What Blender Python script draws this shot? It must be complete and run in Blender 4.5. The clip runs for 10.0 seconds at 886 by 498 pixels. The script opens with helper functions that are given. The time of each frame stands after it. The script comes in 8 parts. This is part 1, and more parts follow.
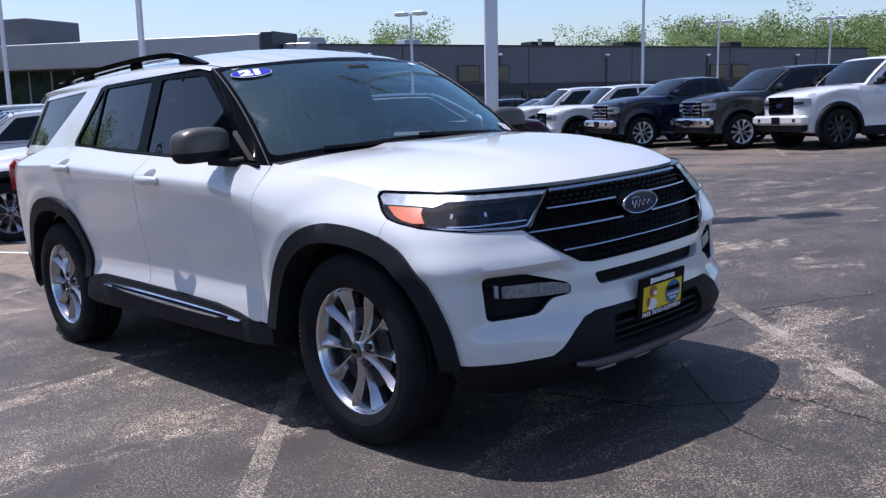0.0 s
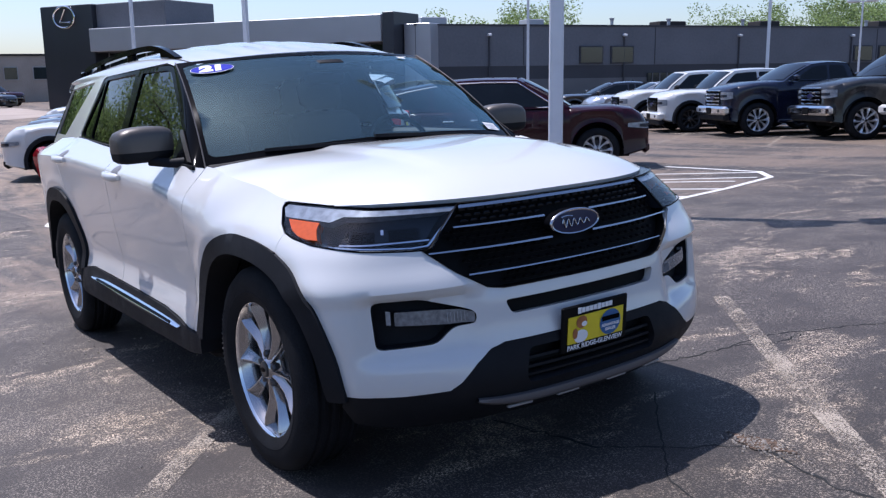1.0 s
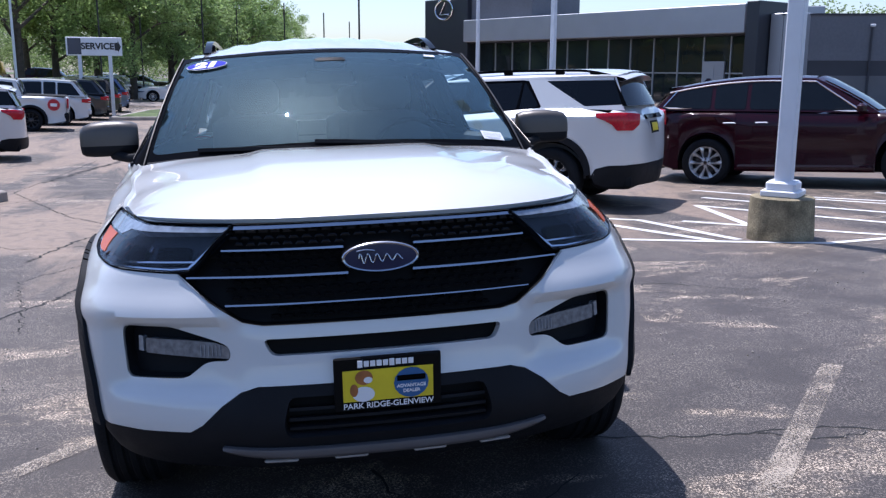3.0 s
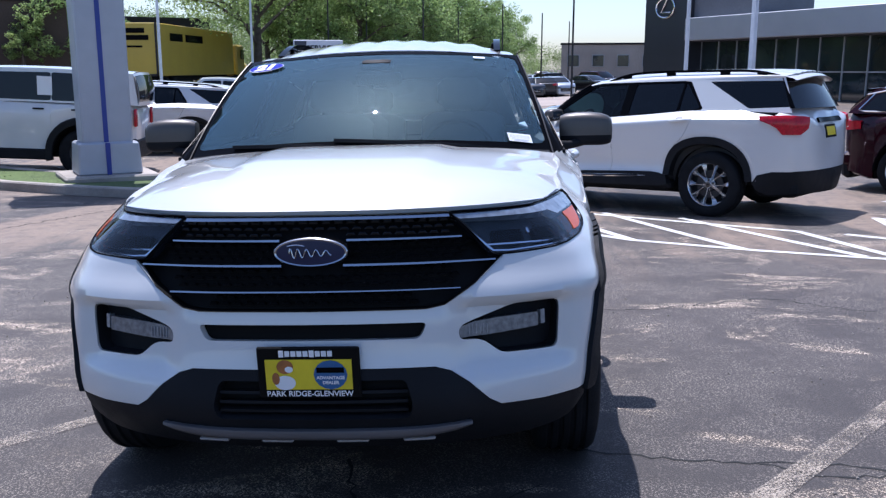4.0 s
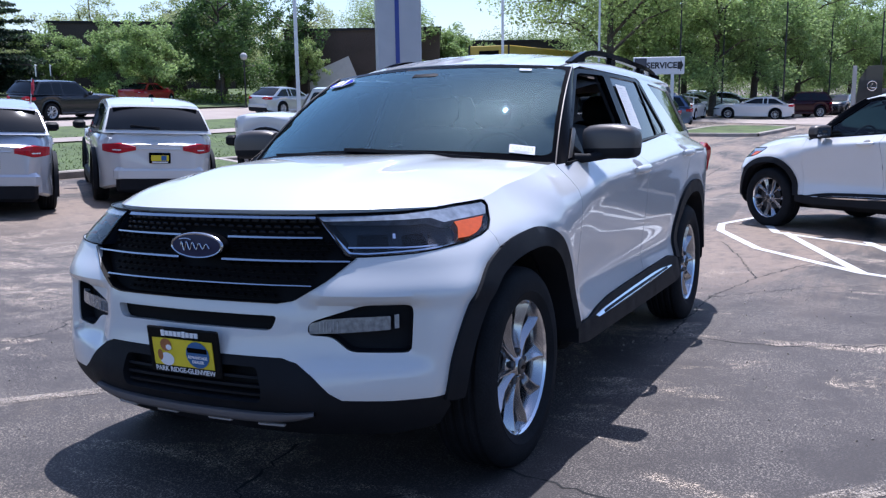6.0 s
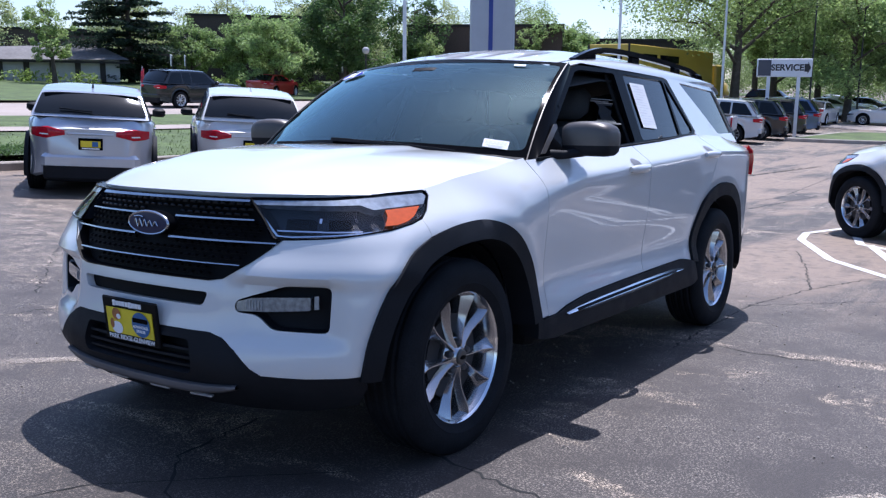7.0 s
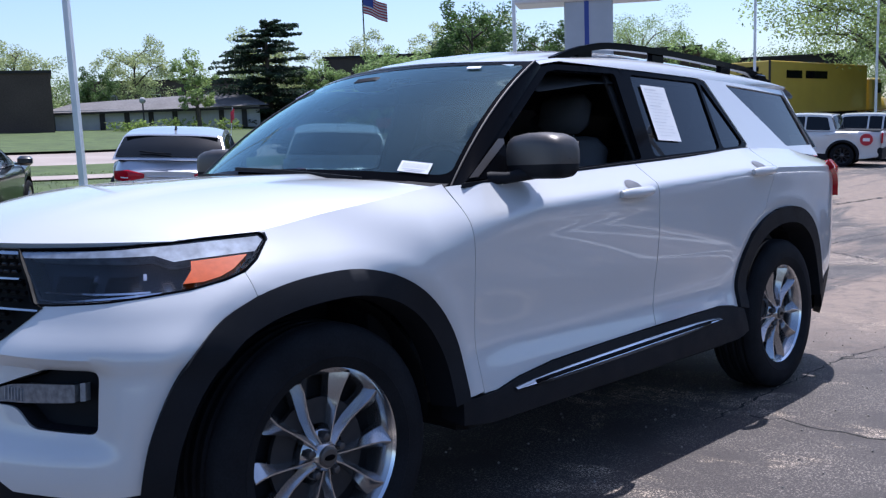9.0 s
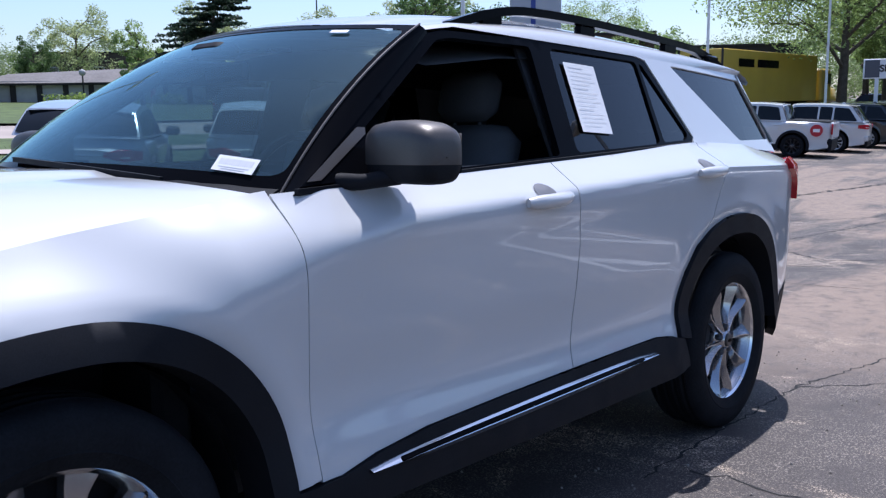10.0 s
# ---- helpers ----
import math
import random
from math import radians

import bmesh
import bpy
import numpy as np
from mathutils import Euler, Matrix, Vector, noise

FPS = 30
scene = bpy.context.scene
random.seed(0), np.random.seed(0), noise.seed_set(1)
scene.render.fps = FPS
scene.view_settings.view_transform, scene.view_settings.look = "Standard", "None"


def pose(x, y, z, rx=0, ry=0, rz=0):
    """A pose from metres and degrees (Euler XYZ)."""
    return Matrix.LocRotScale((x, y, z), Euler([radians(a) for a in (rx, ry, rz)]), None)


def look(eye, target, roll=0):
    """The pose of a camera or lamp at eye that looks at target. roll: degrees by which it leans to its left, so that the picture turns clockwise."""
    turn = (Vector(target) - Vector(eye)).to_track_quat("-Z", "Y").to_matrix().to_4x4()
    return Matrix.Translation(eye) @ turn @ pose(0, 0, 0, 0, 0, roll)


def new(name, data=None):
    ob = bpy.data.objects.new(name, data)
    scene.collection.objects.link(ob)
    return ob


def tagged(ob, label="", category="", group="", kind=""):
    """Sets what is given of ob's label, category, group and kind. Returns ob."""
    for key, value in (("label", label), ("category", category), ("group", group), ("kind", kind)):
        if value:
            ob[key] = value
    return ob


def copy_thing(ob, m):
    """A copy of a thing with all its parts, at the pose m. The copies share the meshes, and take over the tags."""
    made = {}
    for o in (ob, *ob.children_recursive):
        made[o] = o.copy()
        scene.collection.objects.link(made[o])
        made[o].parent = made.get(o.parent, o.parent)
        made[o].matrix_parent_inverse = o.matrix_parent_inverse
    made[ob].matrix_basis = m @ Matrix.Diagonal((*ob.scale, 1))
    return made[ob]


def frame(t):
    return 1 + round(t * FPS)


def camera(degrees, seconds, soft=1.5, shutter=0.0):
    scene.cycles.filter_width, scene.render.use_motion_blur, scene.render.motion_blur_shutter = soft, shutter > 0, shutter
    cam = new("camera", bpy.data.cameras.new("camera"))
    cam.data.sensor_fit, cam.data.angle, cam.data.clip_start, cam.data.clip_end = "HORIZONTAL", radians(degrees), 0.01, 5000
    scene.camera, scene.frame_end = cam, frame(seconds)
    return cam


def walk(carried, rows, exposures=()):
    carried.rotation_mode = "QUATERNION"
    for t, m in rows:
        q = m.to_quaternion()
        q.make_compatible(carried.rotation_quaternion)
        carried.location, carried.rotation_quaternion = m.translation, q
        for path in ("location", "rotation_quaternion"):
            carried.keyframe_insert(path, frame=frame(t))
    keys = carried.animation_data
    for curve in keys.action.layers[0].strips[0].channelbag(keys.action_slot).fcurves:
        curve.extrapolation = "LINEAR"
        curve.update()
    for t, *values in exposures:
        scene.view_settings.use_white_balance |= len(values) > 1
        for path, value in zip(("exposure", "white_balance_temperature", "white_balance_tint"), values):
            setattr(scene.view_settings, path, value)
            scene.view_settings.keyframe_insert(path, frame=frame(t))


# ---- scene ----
cam = camera(53.0, 10.0, 1.3)
PATH = [
    (0, (2.772, -2.975, 1.307), (1.324, -1.63, 1.0), -4.4),
    (0.5, (2.865, -2.567, 1.315), (1.337, -1.32, 0.987), -4.3),
    (1, (3.052, -2.163, 1.345), (1.426, -1.047, 1.014), -3.8),
    (1.5, (3.125, -1.706, 1.33), (1.415, -0.721, 1.005), -3.0),
    (2, (3.252, -1.231, 1.307), (1.448, -0.431, 0.984), -2.8),
    (2.5, (3.29, -0.766, 1.296), (1.407, -0.182, 0.956), -2.3),
    (2.7, (3.299, -0.581, 1.313), (1.39, -0.08, 0.987), -2.2),
    (3.8, (3.484, 0.415, 1.3), (1.507, 0.388, 0.999), -1.3),
    (4, (3.437, 0.58, 1.299), (1.463, 0.457, 1.003), -1.4),
    (4.5, (3.407, 1.007, 1.289), (1.462, 0.641, 1.005), -1.5),
    (5, (3.285, 1.408, 1.263), (1.391, 0.823, 0.994), -1.7),
    (5.5, (3.236, 1.832, 1.257), (1.407, 1.06, 1.016), -1.8),
    (6, (3.096, 2.161, 1.233), (1.326, 1.261, 0.994), -1.0),
    (7.3, (2.688, 2.888, 1.215), (1.082, 1.719, 0.979), 0.9),
    (7.5, (2.582, 2.937, 1.222), (0.986, 1.753, 0.999), 0.8),
    (8, (2.27, 3.049, 1.186), (0.761, 1.748, 1.013), 0.6),
    (8.5, (1.917, 3.019, 1.165), (0.503, 1.617, 0.99), 0.2),
    (9, (1.533, 2.884, 1.173), (0.106, 1.493, 1.002), -1.4),
    (9.5, (1.103, 2.74, 1.2), (-0.336, 1.363, 1.008), -1.1),
    (10, (0.724, 2.523, 1.22), (-0.77, 1.211, 1.006), -0.2),
]
# The lot falls gently to the rear of the parked car: LOT is the car's frame, tilted with the asphalt
LOT = Matrix(((0.99875, -0.00070, -0.04992, 0.00000), (-0.00070, 0.99961, -0.02795, 0.00000), (0.04992, 0.02795, 0.99836, 0.00000), (0, 0, 0, 1)))
walk(cam, [(t, LOT @ look(eye, target, roll)) for t, eye, target, roll in PATH], [(0.0, 0.33, 6000, 18.5), (2.0, 0.50, 5920, 18.0), (5.0, 0.56, 5720, 17.0), (7.5, 0.61, 5760, 17.5), (8.4, 0.56, 5780, 17.0), (9.4, 0.39, 5800, 17.0), (10.0, 0.43, 5800, 17.0)])

# ---------------------------------------------------------------- world, sun
SUN_AZ, SUN_EL = 200.6, 67.0
world = bpy.data.worlds.new("world")
scene.world = world
world.use_nodes = True
wn = world.node_tree.nodes
sky = wn.new("ShaderNodeTexSky")
sky.sky_type = "NISHITA"
sky.sun_disc = False
sky.sun_elevation = radians(SUN_EL)
sky.sun_rotation = radians(90 - SUN_AZ)
sky.air_density, sky.dust_density, sky.ozone_density = 1.0, 1.1, 3.4
world.node_tree.links.new(sky.outputs[0], wn["Background"].inputs[0])
wn["Background"].inputs[1].default_value = 0.124
sun = new("sun", bpy.data.lights.new("sun", "SUN"))
sun.data.energy, sun.data.angle, sun.data.color = 4.45, radians(0.53), (1.0, 0.965, 0.92)
sd = Vector((math.cos(radians(SUN_EL)) * math.cos(radians(SUN_AZ)), math.cos(radians(SUN_EL)) * math.sin(radians(SUN_AZ)), math.sin(radians(SUN_EL))))
sun.matrix_world = look(sd * 50, (0, 0, 0))


def lot_height(x, y):
    """Height of the ground: the lot dips to the rear of the car, the street bank rises beyond the kerb."""
    r = -y - 8
    rise = 0.046 * (r if r > 3 else math.log(1 + math.exp(min(r * 1.5, 40))) / 1.5)
    side = 0.35 * math.tanh(y / 12.5) if y > 0 else 0.028 * y * math.exp(-(y / 4.5) ** 2)
    dip = 0.07 * math.exp(-((x + 10) / 3.6) ** 2 - ((y - 8.6) / 3.4) ** 2)
    return 0.6 * math.tanh(x / 12) + side + rise - dip


# ---------------------------------------------------------------- mesh helpers
from mathutils.geometry import delaunay_2d_cdt


class Shape:
    """Vertices and faces gathered for one mesh."""

    def __init__(self):
        self.v, self.f = [], []

    def add(self, verts, faces, m=None):
        k = len(self.v)
        self.v += [tuple(m @ Vector(p)) if m is not None else tuple(p) for p in verts]
        self.f += [tuple(k + i for i in fc) for fc in faces]
        return self

    def grid(self, rows, closed=False, m=None, flip=False):
        """A sheet through rows of points; closed joins each row's end to its start."""
        n = len(rows[0])
        faces = []
        for i in range(len(rows) - 1):
            for j in range(n if closed else n - 1):
                a, b = i * n + j, i * n + (j + 1) % n
                q = (a, b, b + n, a + n)
                faces.append(q[::-1] if flip else q)
        return self.add([p for r in rows for p in r], faces, m)

    def box(self, c, size, m=None, taper=1.0, bevel=0.0):
        """A box round c; taper narrows its top; bevel chamfers all its edges."""
        hx, hy, hz = (d / 2 for d in size)
        b = min(bevel, hx * 0.98, hy * 0.98, hz * 0.98)
        if b <= 0:
            vs = [(c[0] + sx * hx * (taper if sz > 0 else 1), c[1] + sy * hy * (taper if sz > 0 else 1), c[2] + sz * hz) for sz in (-1, 1) for sx, sy in ((-1, -1), (1, -1), (1, 1), (-1, 1))]
            return self.add(vs, [(3, 2, 1, 0), (4, 5, 6, 7), (0, 1, 5, 4), (1, 2, 6, 5), (2, 3, 7, 6), (3, 0, 4, 7)], m)
        rows = []
        for z, inset in ((-hz, b), (-hz + b, 0), (hz - b, 0), (hz, b)):
            k = taper if z > 0 else 1
            X, Y = hx * k - inset, hy * k - inset
            kx, ky = max(X - b, 0.0001), max(Y - b, 0.0001)
            rows.append([(c[0] + px, c[1] + py, c[2] + z) for px, py in ((-X, -ky), (-kx, -Y), (kx, -Y), (X, -ky), (X, ky), (kx, Y), (-kx, Y), (-X, ky))])
        self.grid(rows, True, m)
        n = len(self.v)
        self.f += [tuple(n - 32 + i for i in range(7, -1, -1)), tuple(n - 8 + i for i in range(8))]
        return self

    def lathe(self, profile, n=32, m=None, arc=360):
        """Turns (radius, along) points round the local y axis."""
        full = arc == 360
        rows = [[(r * math.cos(radians(arc * j / n)), a, r * math.sin(radians(arc * j / n))) for j in range(n if full else n + 1)] for r, a in profile]
        return self.grid(rows, full, m)

    def tube(self, path, r, n=8, m=None, caps=True):
        """A round bar along a path; r is one radius or one for each point."""
        pts = [Vector(p) for p in path]
        rows, up = [], Vector((0.13, 0.21, 0.97))
        for i, p in enumerate(pts):
            d = (pts[min(i + 1, len(pts) - 1)] - pts[max(i - 1, 0)]).normalized()
            a = d.cross(up)
            if a.length < 0.05:
                a = d.cross(Vector((1, 0, 0)))
            a.normalize()
            b = d.cross(a)
            rr = r[i] if isinstance(r, (list, tuple)) else r
            rows.append([tuple(p + (a * math.cos(math.tau * j / n) + b * math.sin(math.tau * j / n)) * rr) for j in range(n)])
        k = len(self.v)
        self.grid(rows, True, m)
        if caps:
            self.f += [tuple(k + i for i in range(n - 1, -1, -1)), tuple(k + (len(rows) - 1) * n + i for i in range(n))]
        return self

    def bar(self, path, w, h, m=None):
        """A flat bar of width w (level) and height h along a path."""
        pts = [Vector(p) for p in path]
        rows = []
        for i, p in enumerate(pts):
            d = (pts[min(i + 1, len(pts) - 1)] - pts[max(i - 1, 0)]).normalized()
            a = d.cross(Vector((0, 0, 1)))
            a = a.normalized() if a.length > 0.01 else Vector((1, 0, 0))
            b = a.cross(d).normalized()
            rows.append([tuple(p + a * sx * w / 2 + b * sz * h / 2) for sx, sz in ((-1, -1), (1, -1), (1, 1), (-1, 1))])
        k = len(self.v)
        self.grid(rows, True, m)
        self.f += [(k + 3, k + 2, k + 1, k), tuple(k + (len(rows) - 1) * 4 + i for i in range(4))]
        return self

    def mesh(self, name, material, smooth=None, recalc=True):
        me = bpy.data.meshes.new(name)
        me.from_pydata(self.v, [], self.f)
        if recalc:
            bm = bmesh.new()
            bm.from_mesh(me)
            bmesh.ops.recalc_face_normals(bm, faces=bm.faces)
            bm.to_mesh(me)
            bm.free()
        if material:
            me.materials.append(material)
        if smooth is not None:
            me.shade_smooth()
            if smooth < 180:
                me.set_sharp_from_angle(angle=radians(smooth))
        return me


def part(name, shape, material, parent=None, label="", smooth=None, recalc=True):
    """One mesh object under a thing or a part."""
    ob = new(name, shape if isinstance(shape, bpy.types.Mesh) else shape.mesh(name, material, smooth, recalc))
    ob.parent = parent
    if label:
        ob["label"] = label
    return ob


def thing(name, m, label, category, group="", kind=""):
    ob = new(name)
    ob.empty_display_size = 0.1
    ob.matrix_world = m
    return tagged(ob, label, category, group, kind)


def densify(poly, step, closed=True):
    out = []
    n = len(poly)
    for i in range(n if closed else n - 1):
        a, b = poly[i], poly[(i + 1) % n]
        k = max(1, int(math.ceil(math.dist(a, b) / step)))
        out += [(a[0] + (b[0] - a[0]) * j / k, a[1] + (b[1] - a[1]) * j / k) for j in range(k)]
    return out if closed else out + [tuple(poly[-1])]


def rounded(poly, r, n=4):
    """The polygon with its corners rounded to about r."""
    out = []
    for i, p in enumerate(poly):
        a, b, p = Vector(poly[i - 1]), Vector(poly[(i + 1) % len(poly)]), Vector(p)
        da, db = min(r, (a - p).length * 0.45), min(r, (b - p).length * 0.45)
        pa, pb = p + (a - p).normalized() * da, p + (b - p).normalized() * db
        for j in range(n + 1):
            t = j / n
            out.append(tuple(pa * (1 - t) ** 2 + p * 2 * t * (1 - t) + pb * t * t))
    return out


def inside(pts, poly):
    """For an array of points, whether each lies in the polygon."""
    x, y = pts[:, 0], pts[:, 1]
    hit = np.zeros(len(pts), bool)
    for (ax, ay), (bx, by) in zip(poly, list(poly[1:]) + [poly[0]]):
        if ay != by:
            hit ^= ((ay > y) != (by > y)) & (x < (bx - ax) * (y - ay) / (by - ay) + ax)
    return hit


def edge_distance(pts, poly):
    best = np.full(len(pts), 1e9)
    for a, b in zip(poly, list(poly[1:]) + [poly[0]]):
        a, b = np.array(a), np.array(b)
        ab = b - a
        t = np.clip(((pts - a) @ ab) / max(ab @ ab, 1e-12), 0, 1)
        best = np.minimum(best, np.linalg.norm(pts - (a + t[:, None] * ab), axis=1))
    return best


def panel(shape, surface, outline, cell=0.03, holes=(), off=0.0, edge=0.012, mirror=False, hub=(-1.7, 0, 0.75), step=None):
    """A sheet of a curved surface cut to an outline, with holes, lifted by off and with its rims turned inwards by edge."""
    loops = [densify(outline, step or cell)] + [densify(h, step or cell) for h in holes]
    allp = [p for lp in loops for p in lp]
    edges, k = [], 0
    for lp in loops:
        edges += [(k + i, k + (i + 1) % len(lp)) for i in range(len(lp))]
        k += len(lp)
    lo, hi = np.min(loops[0], axis=0), np.max(loops[0], axis=0)
    gx, gy = np.arange(lo[0], hi[0], cell), np.arange(lo[1], hi[1], cell)
    if len(gx) and len(gy):
        g = np.array([(x + (0.5 * cell if j % 2 else 0), y) for j, y in enumerate(gy) for x in gx])
        keep = inside(g, loops[0])
        for lp in loops[1:]:
            keep &= ~inside(g, lp)
        for lp in loops:
            keep &= edge_distance(g, lp) > 0.45 * cell
        allp += [tuple(p) for p in g[keep]]
    vs, _, fs = delaunay_2d_cdt([Vector(p) for p in allp], edges, [], 0, 1e-6)[:3]
    mid = np.array([np.mean([vs[i][:] for i in f], axis=0) for f in fs])
    keep = inside(mid, loops[0])
    for lp in loops[1:]:
        keep &= ~inside(mid, lp)
    fs = [f for f, ok in zip(fs, keep) if ok]

    def place(u, v, lift):
        p = Vector(surface(u, v))
        e = 0.004
        du, dv = Vector(surface(u + e, v)) - Vector(surface(u - e, v)), Vector(surface(u, v + e)) - Vector(surface(u, v - e))
        n = du.cross(dv)
        n.normalize()
        if n.dot(p - Vector(hub)) < 0:
            n = -n
        return p + n * lift

    pts = [place(p[0], p[1], off) for p in vs]
    low = [place(p[0], p[1], off - edge) for p in vs] if edge else None
    good = []
    for f in fs:
        a, b, c = (pts[i] for i in f[:3])
        good.append(tuple(f) if (b - a).cross(c - a).dot((a + b + c) / 3 - Vector(hub)) > 0 else tuple(f)[::-1])
    rim = []
    if edge:
        seen = {}
        for f in good:
            for i in range(len(f)):
                seen[(f[i], f[(i + 1) % len(f)])] = 1
        for a, b in list(seen):
            if (b, a) not in seen:
                rim.append((a, b))
    for sgn in ((1, -1) if mirror else (1,)):
        base = len(shape.v)
        shape.v += [(p.x, p.y * sgn, p.z) for p in pts]
        shape.f += [tuple(base + i for i in (f if sgn > 0 else f[::-1])) for f in good]
        if rim:
            k2 = len(shape.v)
            ids = sorted({i for e2 in rim for i in e2})
            at = {i: n for n, i in enumerate(ids)}
            # the rim has vertices of its own, so that the face keeps its clean shading
            shape.v += [(pts[i].x, pts[i].y * sgn, pts[i].z) for i in ids] + [(low[i].x, low[i].y * sgn, low[i].z) for i in ids]
            for a, b in rim:
                q = (k2 + at[a], k2 + len(ids) + at[a], k2 + len(ids) + at[b], k2 + at[b])
                shape.f.append(q if sgn > 0 else q[::-1])
    return shape


def strip(shape, low, high, rows=5, bulge=0.0, out=(0, 1, 0), mirror=False):
    """A sheet between two space curves of equal length, bowed outwards by bulge."""
    o = Vector(out)
    sheet = []
    for j in range(rows + 1):
        w = j / rows
        sheet.append([tuple(Vector(a) * (1 - w) + Vector(b) * w + o * bulge * 4 * w * (1 - w)) for a, b in zip(low, high)])
    a, b, c = Vector(sheet[0][0]), Vector(sheet[0][1]), Vector(sheet[1][0])
    flip = (b - a).cross(c - a).dot(o) < 0
    shape.grid(sheet, flip=flip)
    if mirror:
        shape.grid([[(x, -y, z) for x, y, z in r] for r in sheet], flip=not flip)
    return shape


# ---------------------------------------------------------------- materials
def mat(name, color, rough=0.5, metal=0.0, coat=0.0, vary=0.0, vscale=3.0, grain=0.0, gscale=60.0, bump=0.0, bscale=200.0, spec=0.5, emit=0.0, per_object=0.0, rvary=0.0):
    """A surface with broad stains (vary), fine grain and relief, all in metres."""
    m = bpy.data.materials.new(name)
    m.use_nodes = True
    nt = m.node_tree
    b = nt.nodes["Principled BSDF"]
    b.inputs["Base Color"].default_value = (*color, 1)
    b.inputs["Roughness"].default_value = rough
    b.inputs["Metallic"].default_value = metal
    b.inputs["Coat Weight"].default_value = coat
    b.inputs["Coat Roughness"].default_value = 0.03
    b.inputs["Specular IOR Level"].default_value = spec
    if emit:
        b.inputs["Emission Color"].default_value = (*color, 1)
        b.inputs["Emission Strength"].default_value = emit
    co = nt.nodes.new("ShaderNodeTexCoord").outputs["Object"]

    def noise_at(scale, detail=4.0):
        n = nt.nodes.new("ShaderNodeTexNoise")
        n.inputs["Scale"].default_value, n.inputs["Detail"].default_value = scale, detail
        nt.links.new(co, n.inputs["Vector"])
        return n.outputs["Fac"]

    last = None
    for amount, source in ((vary, vary and noise_at(vscale)), (grain, grain and noise_at(gscale, 2.0)), (per_object, per_object and nt.nodes.new("ShaderNodeObjectInfo").outputs["Random"])):
        if amount:
            r = nt.nodes.new("ShaderNodeMapRange")
            r.inputs["From Min"].default_value, r.inputs["From Max"].default_value = (0.3, 0.7) if source.node.type == "TEX_NOISE" else (0, 1)
            r.inputs["To Min"].default_value, r.inputs["To Max"].default_value = 1 - amount, 1 + amount
            nt.links.new(source, r.inputs["Value"])
            mul = nt.nodes.new("ShaderNodeMix")
            mul.data_type, mul.blend_type = "RGBA", "MULTIPLY"
            mul.inputs["Factor"].default_value = 1
            if last is None:
                mul.inputs[6].default_value = (*color, 1)
            else:
                nt.links.new(last, mul.inputs[6])
            nt.links.new(r.outputs[0], mul.inputs[7])
            last = mul.outputs[2]
    if last is not None:
        nt.links.new(last, b.inputs["Base Color"])
    if rvary:
        r = nt.nodes.new("ShaderNodeMapRange")
        r.inputs["From Min"].default_value, r.inputs["From Max"].default_value = 0.3, 0.7
        r.inputs["To Min"].default_value, r.inputs["To Max"].default_value = rough - rvary, rough + rvary
        nt.links.new(noise_at(vscale * 2.3), r.inputs["Value"])
        nt.links.new(r.outputs[0], b.inputs["Roughness"])
    if bump:
        bp = nt.nodes.new("ShaderNodeBump")
        bp.inputs["Strength"].default_value = bump
        bp.inputs["Distance"].default_value = 0.01
        nt.links.new(noise_at(bscale, 5.0), bp.inputs["Height"])
        nt.links.new(bp.outputs[0], b.inputs["Normal"])
    return m


def glass(name, tint, gloss_ior=1.5, rough=0.0, coating=(1, 1, 1), haze_film=0.0):
    """A thin pane: light passes straight through it, tinted, and its face mirrors as glass does."""
    m = bpy.data.materials.new(name)
    m.use_nodes = True
    nt = m.node_tree
    nt.nodes.clear()
    out, mix = nt.nodes.new("ShaderNodeOutputMaterial"), nt.nodes.new("ShaderNodeMixShader")
    t, g, fr = nt.nodes.new("ShaderNodeBsdfTransparent"), nt.nodes.new("ShaderNodeBsdfGlossy"), nt.nodes.new("ShaderNodeFresnel")
    t.inputs[0].default_value = (*tint, 1)
    g.inputs[0].default_value = (*coating, 1)
    g.inputs["Roughness"].default_value = rough
    fr.inputs[0].default_value = gloss_ior
    for a, b in ((fr.outputs[0], mix.inputs[0]), (t.outputs[0], mix.inputs[1]), (g.outputs[0], mix.inputs[2]), (mix.outputs[0], out.inputs[0])):
        nt.links.new(a, b)
    if haze_film:
        # thin film, thicker in blotches, pale blue as painted haze glow; catches the sun
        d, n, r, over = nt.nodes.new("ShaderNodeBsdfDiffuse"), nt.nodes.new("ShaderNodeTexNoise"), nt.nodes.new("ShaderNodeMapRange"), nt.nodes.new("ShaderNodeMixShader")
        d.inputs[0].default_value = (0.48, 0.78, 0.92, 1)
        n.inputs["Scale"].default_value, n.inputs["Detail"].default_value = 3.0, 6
        r.inputs["To Min"].default_value, r.inputs["To Max"].default_value = haze_film * 0.3, haze_film * 1.7
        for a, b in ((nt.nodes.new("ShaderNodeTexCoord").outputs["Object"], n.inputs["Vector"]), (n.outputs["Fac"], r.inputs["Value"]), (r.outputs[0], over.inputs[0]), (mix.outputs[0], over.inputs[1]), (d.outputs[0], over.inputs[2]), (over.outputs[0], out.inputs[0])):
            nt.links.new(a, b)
    return m


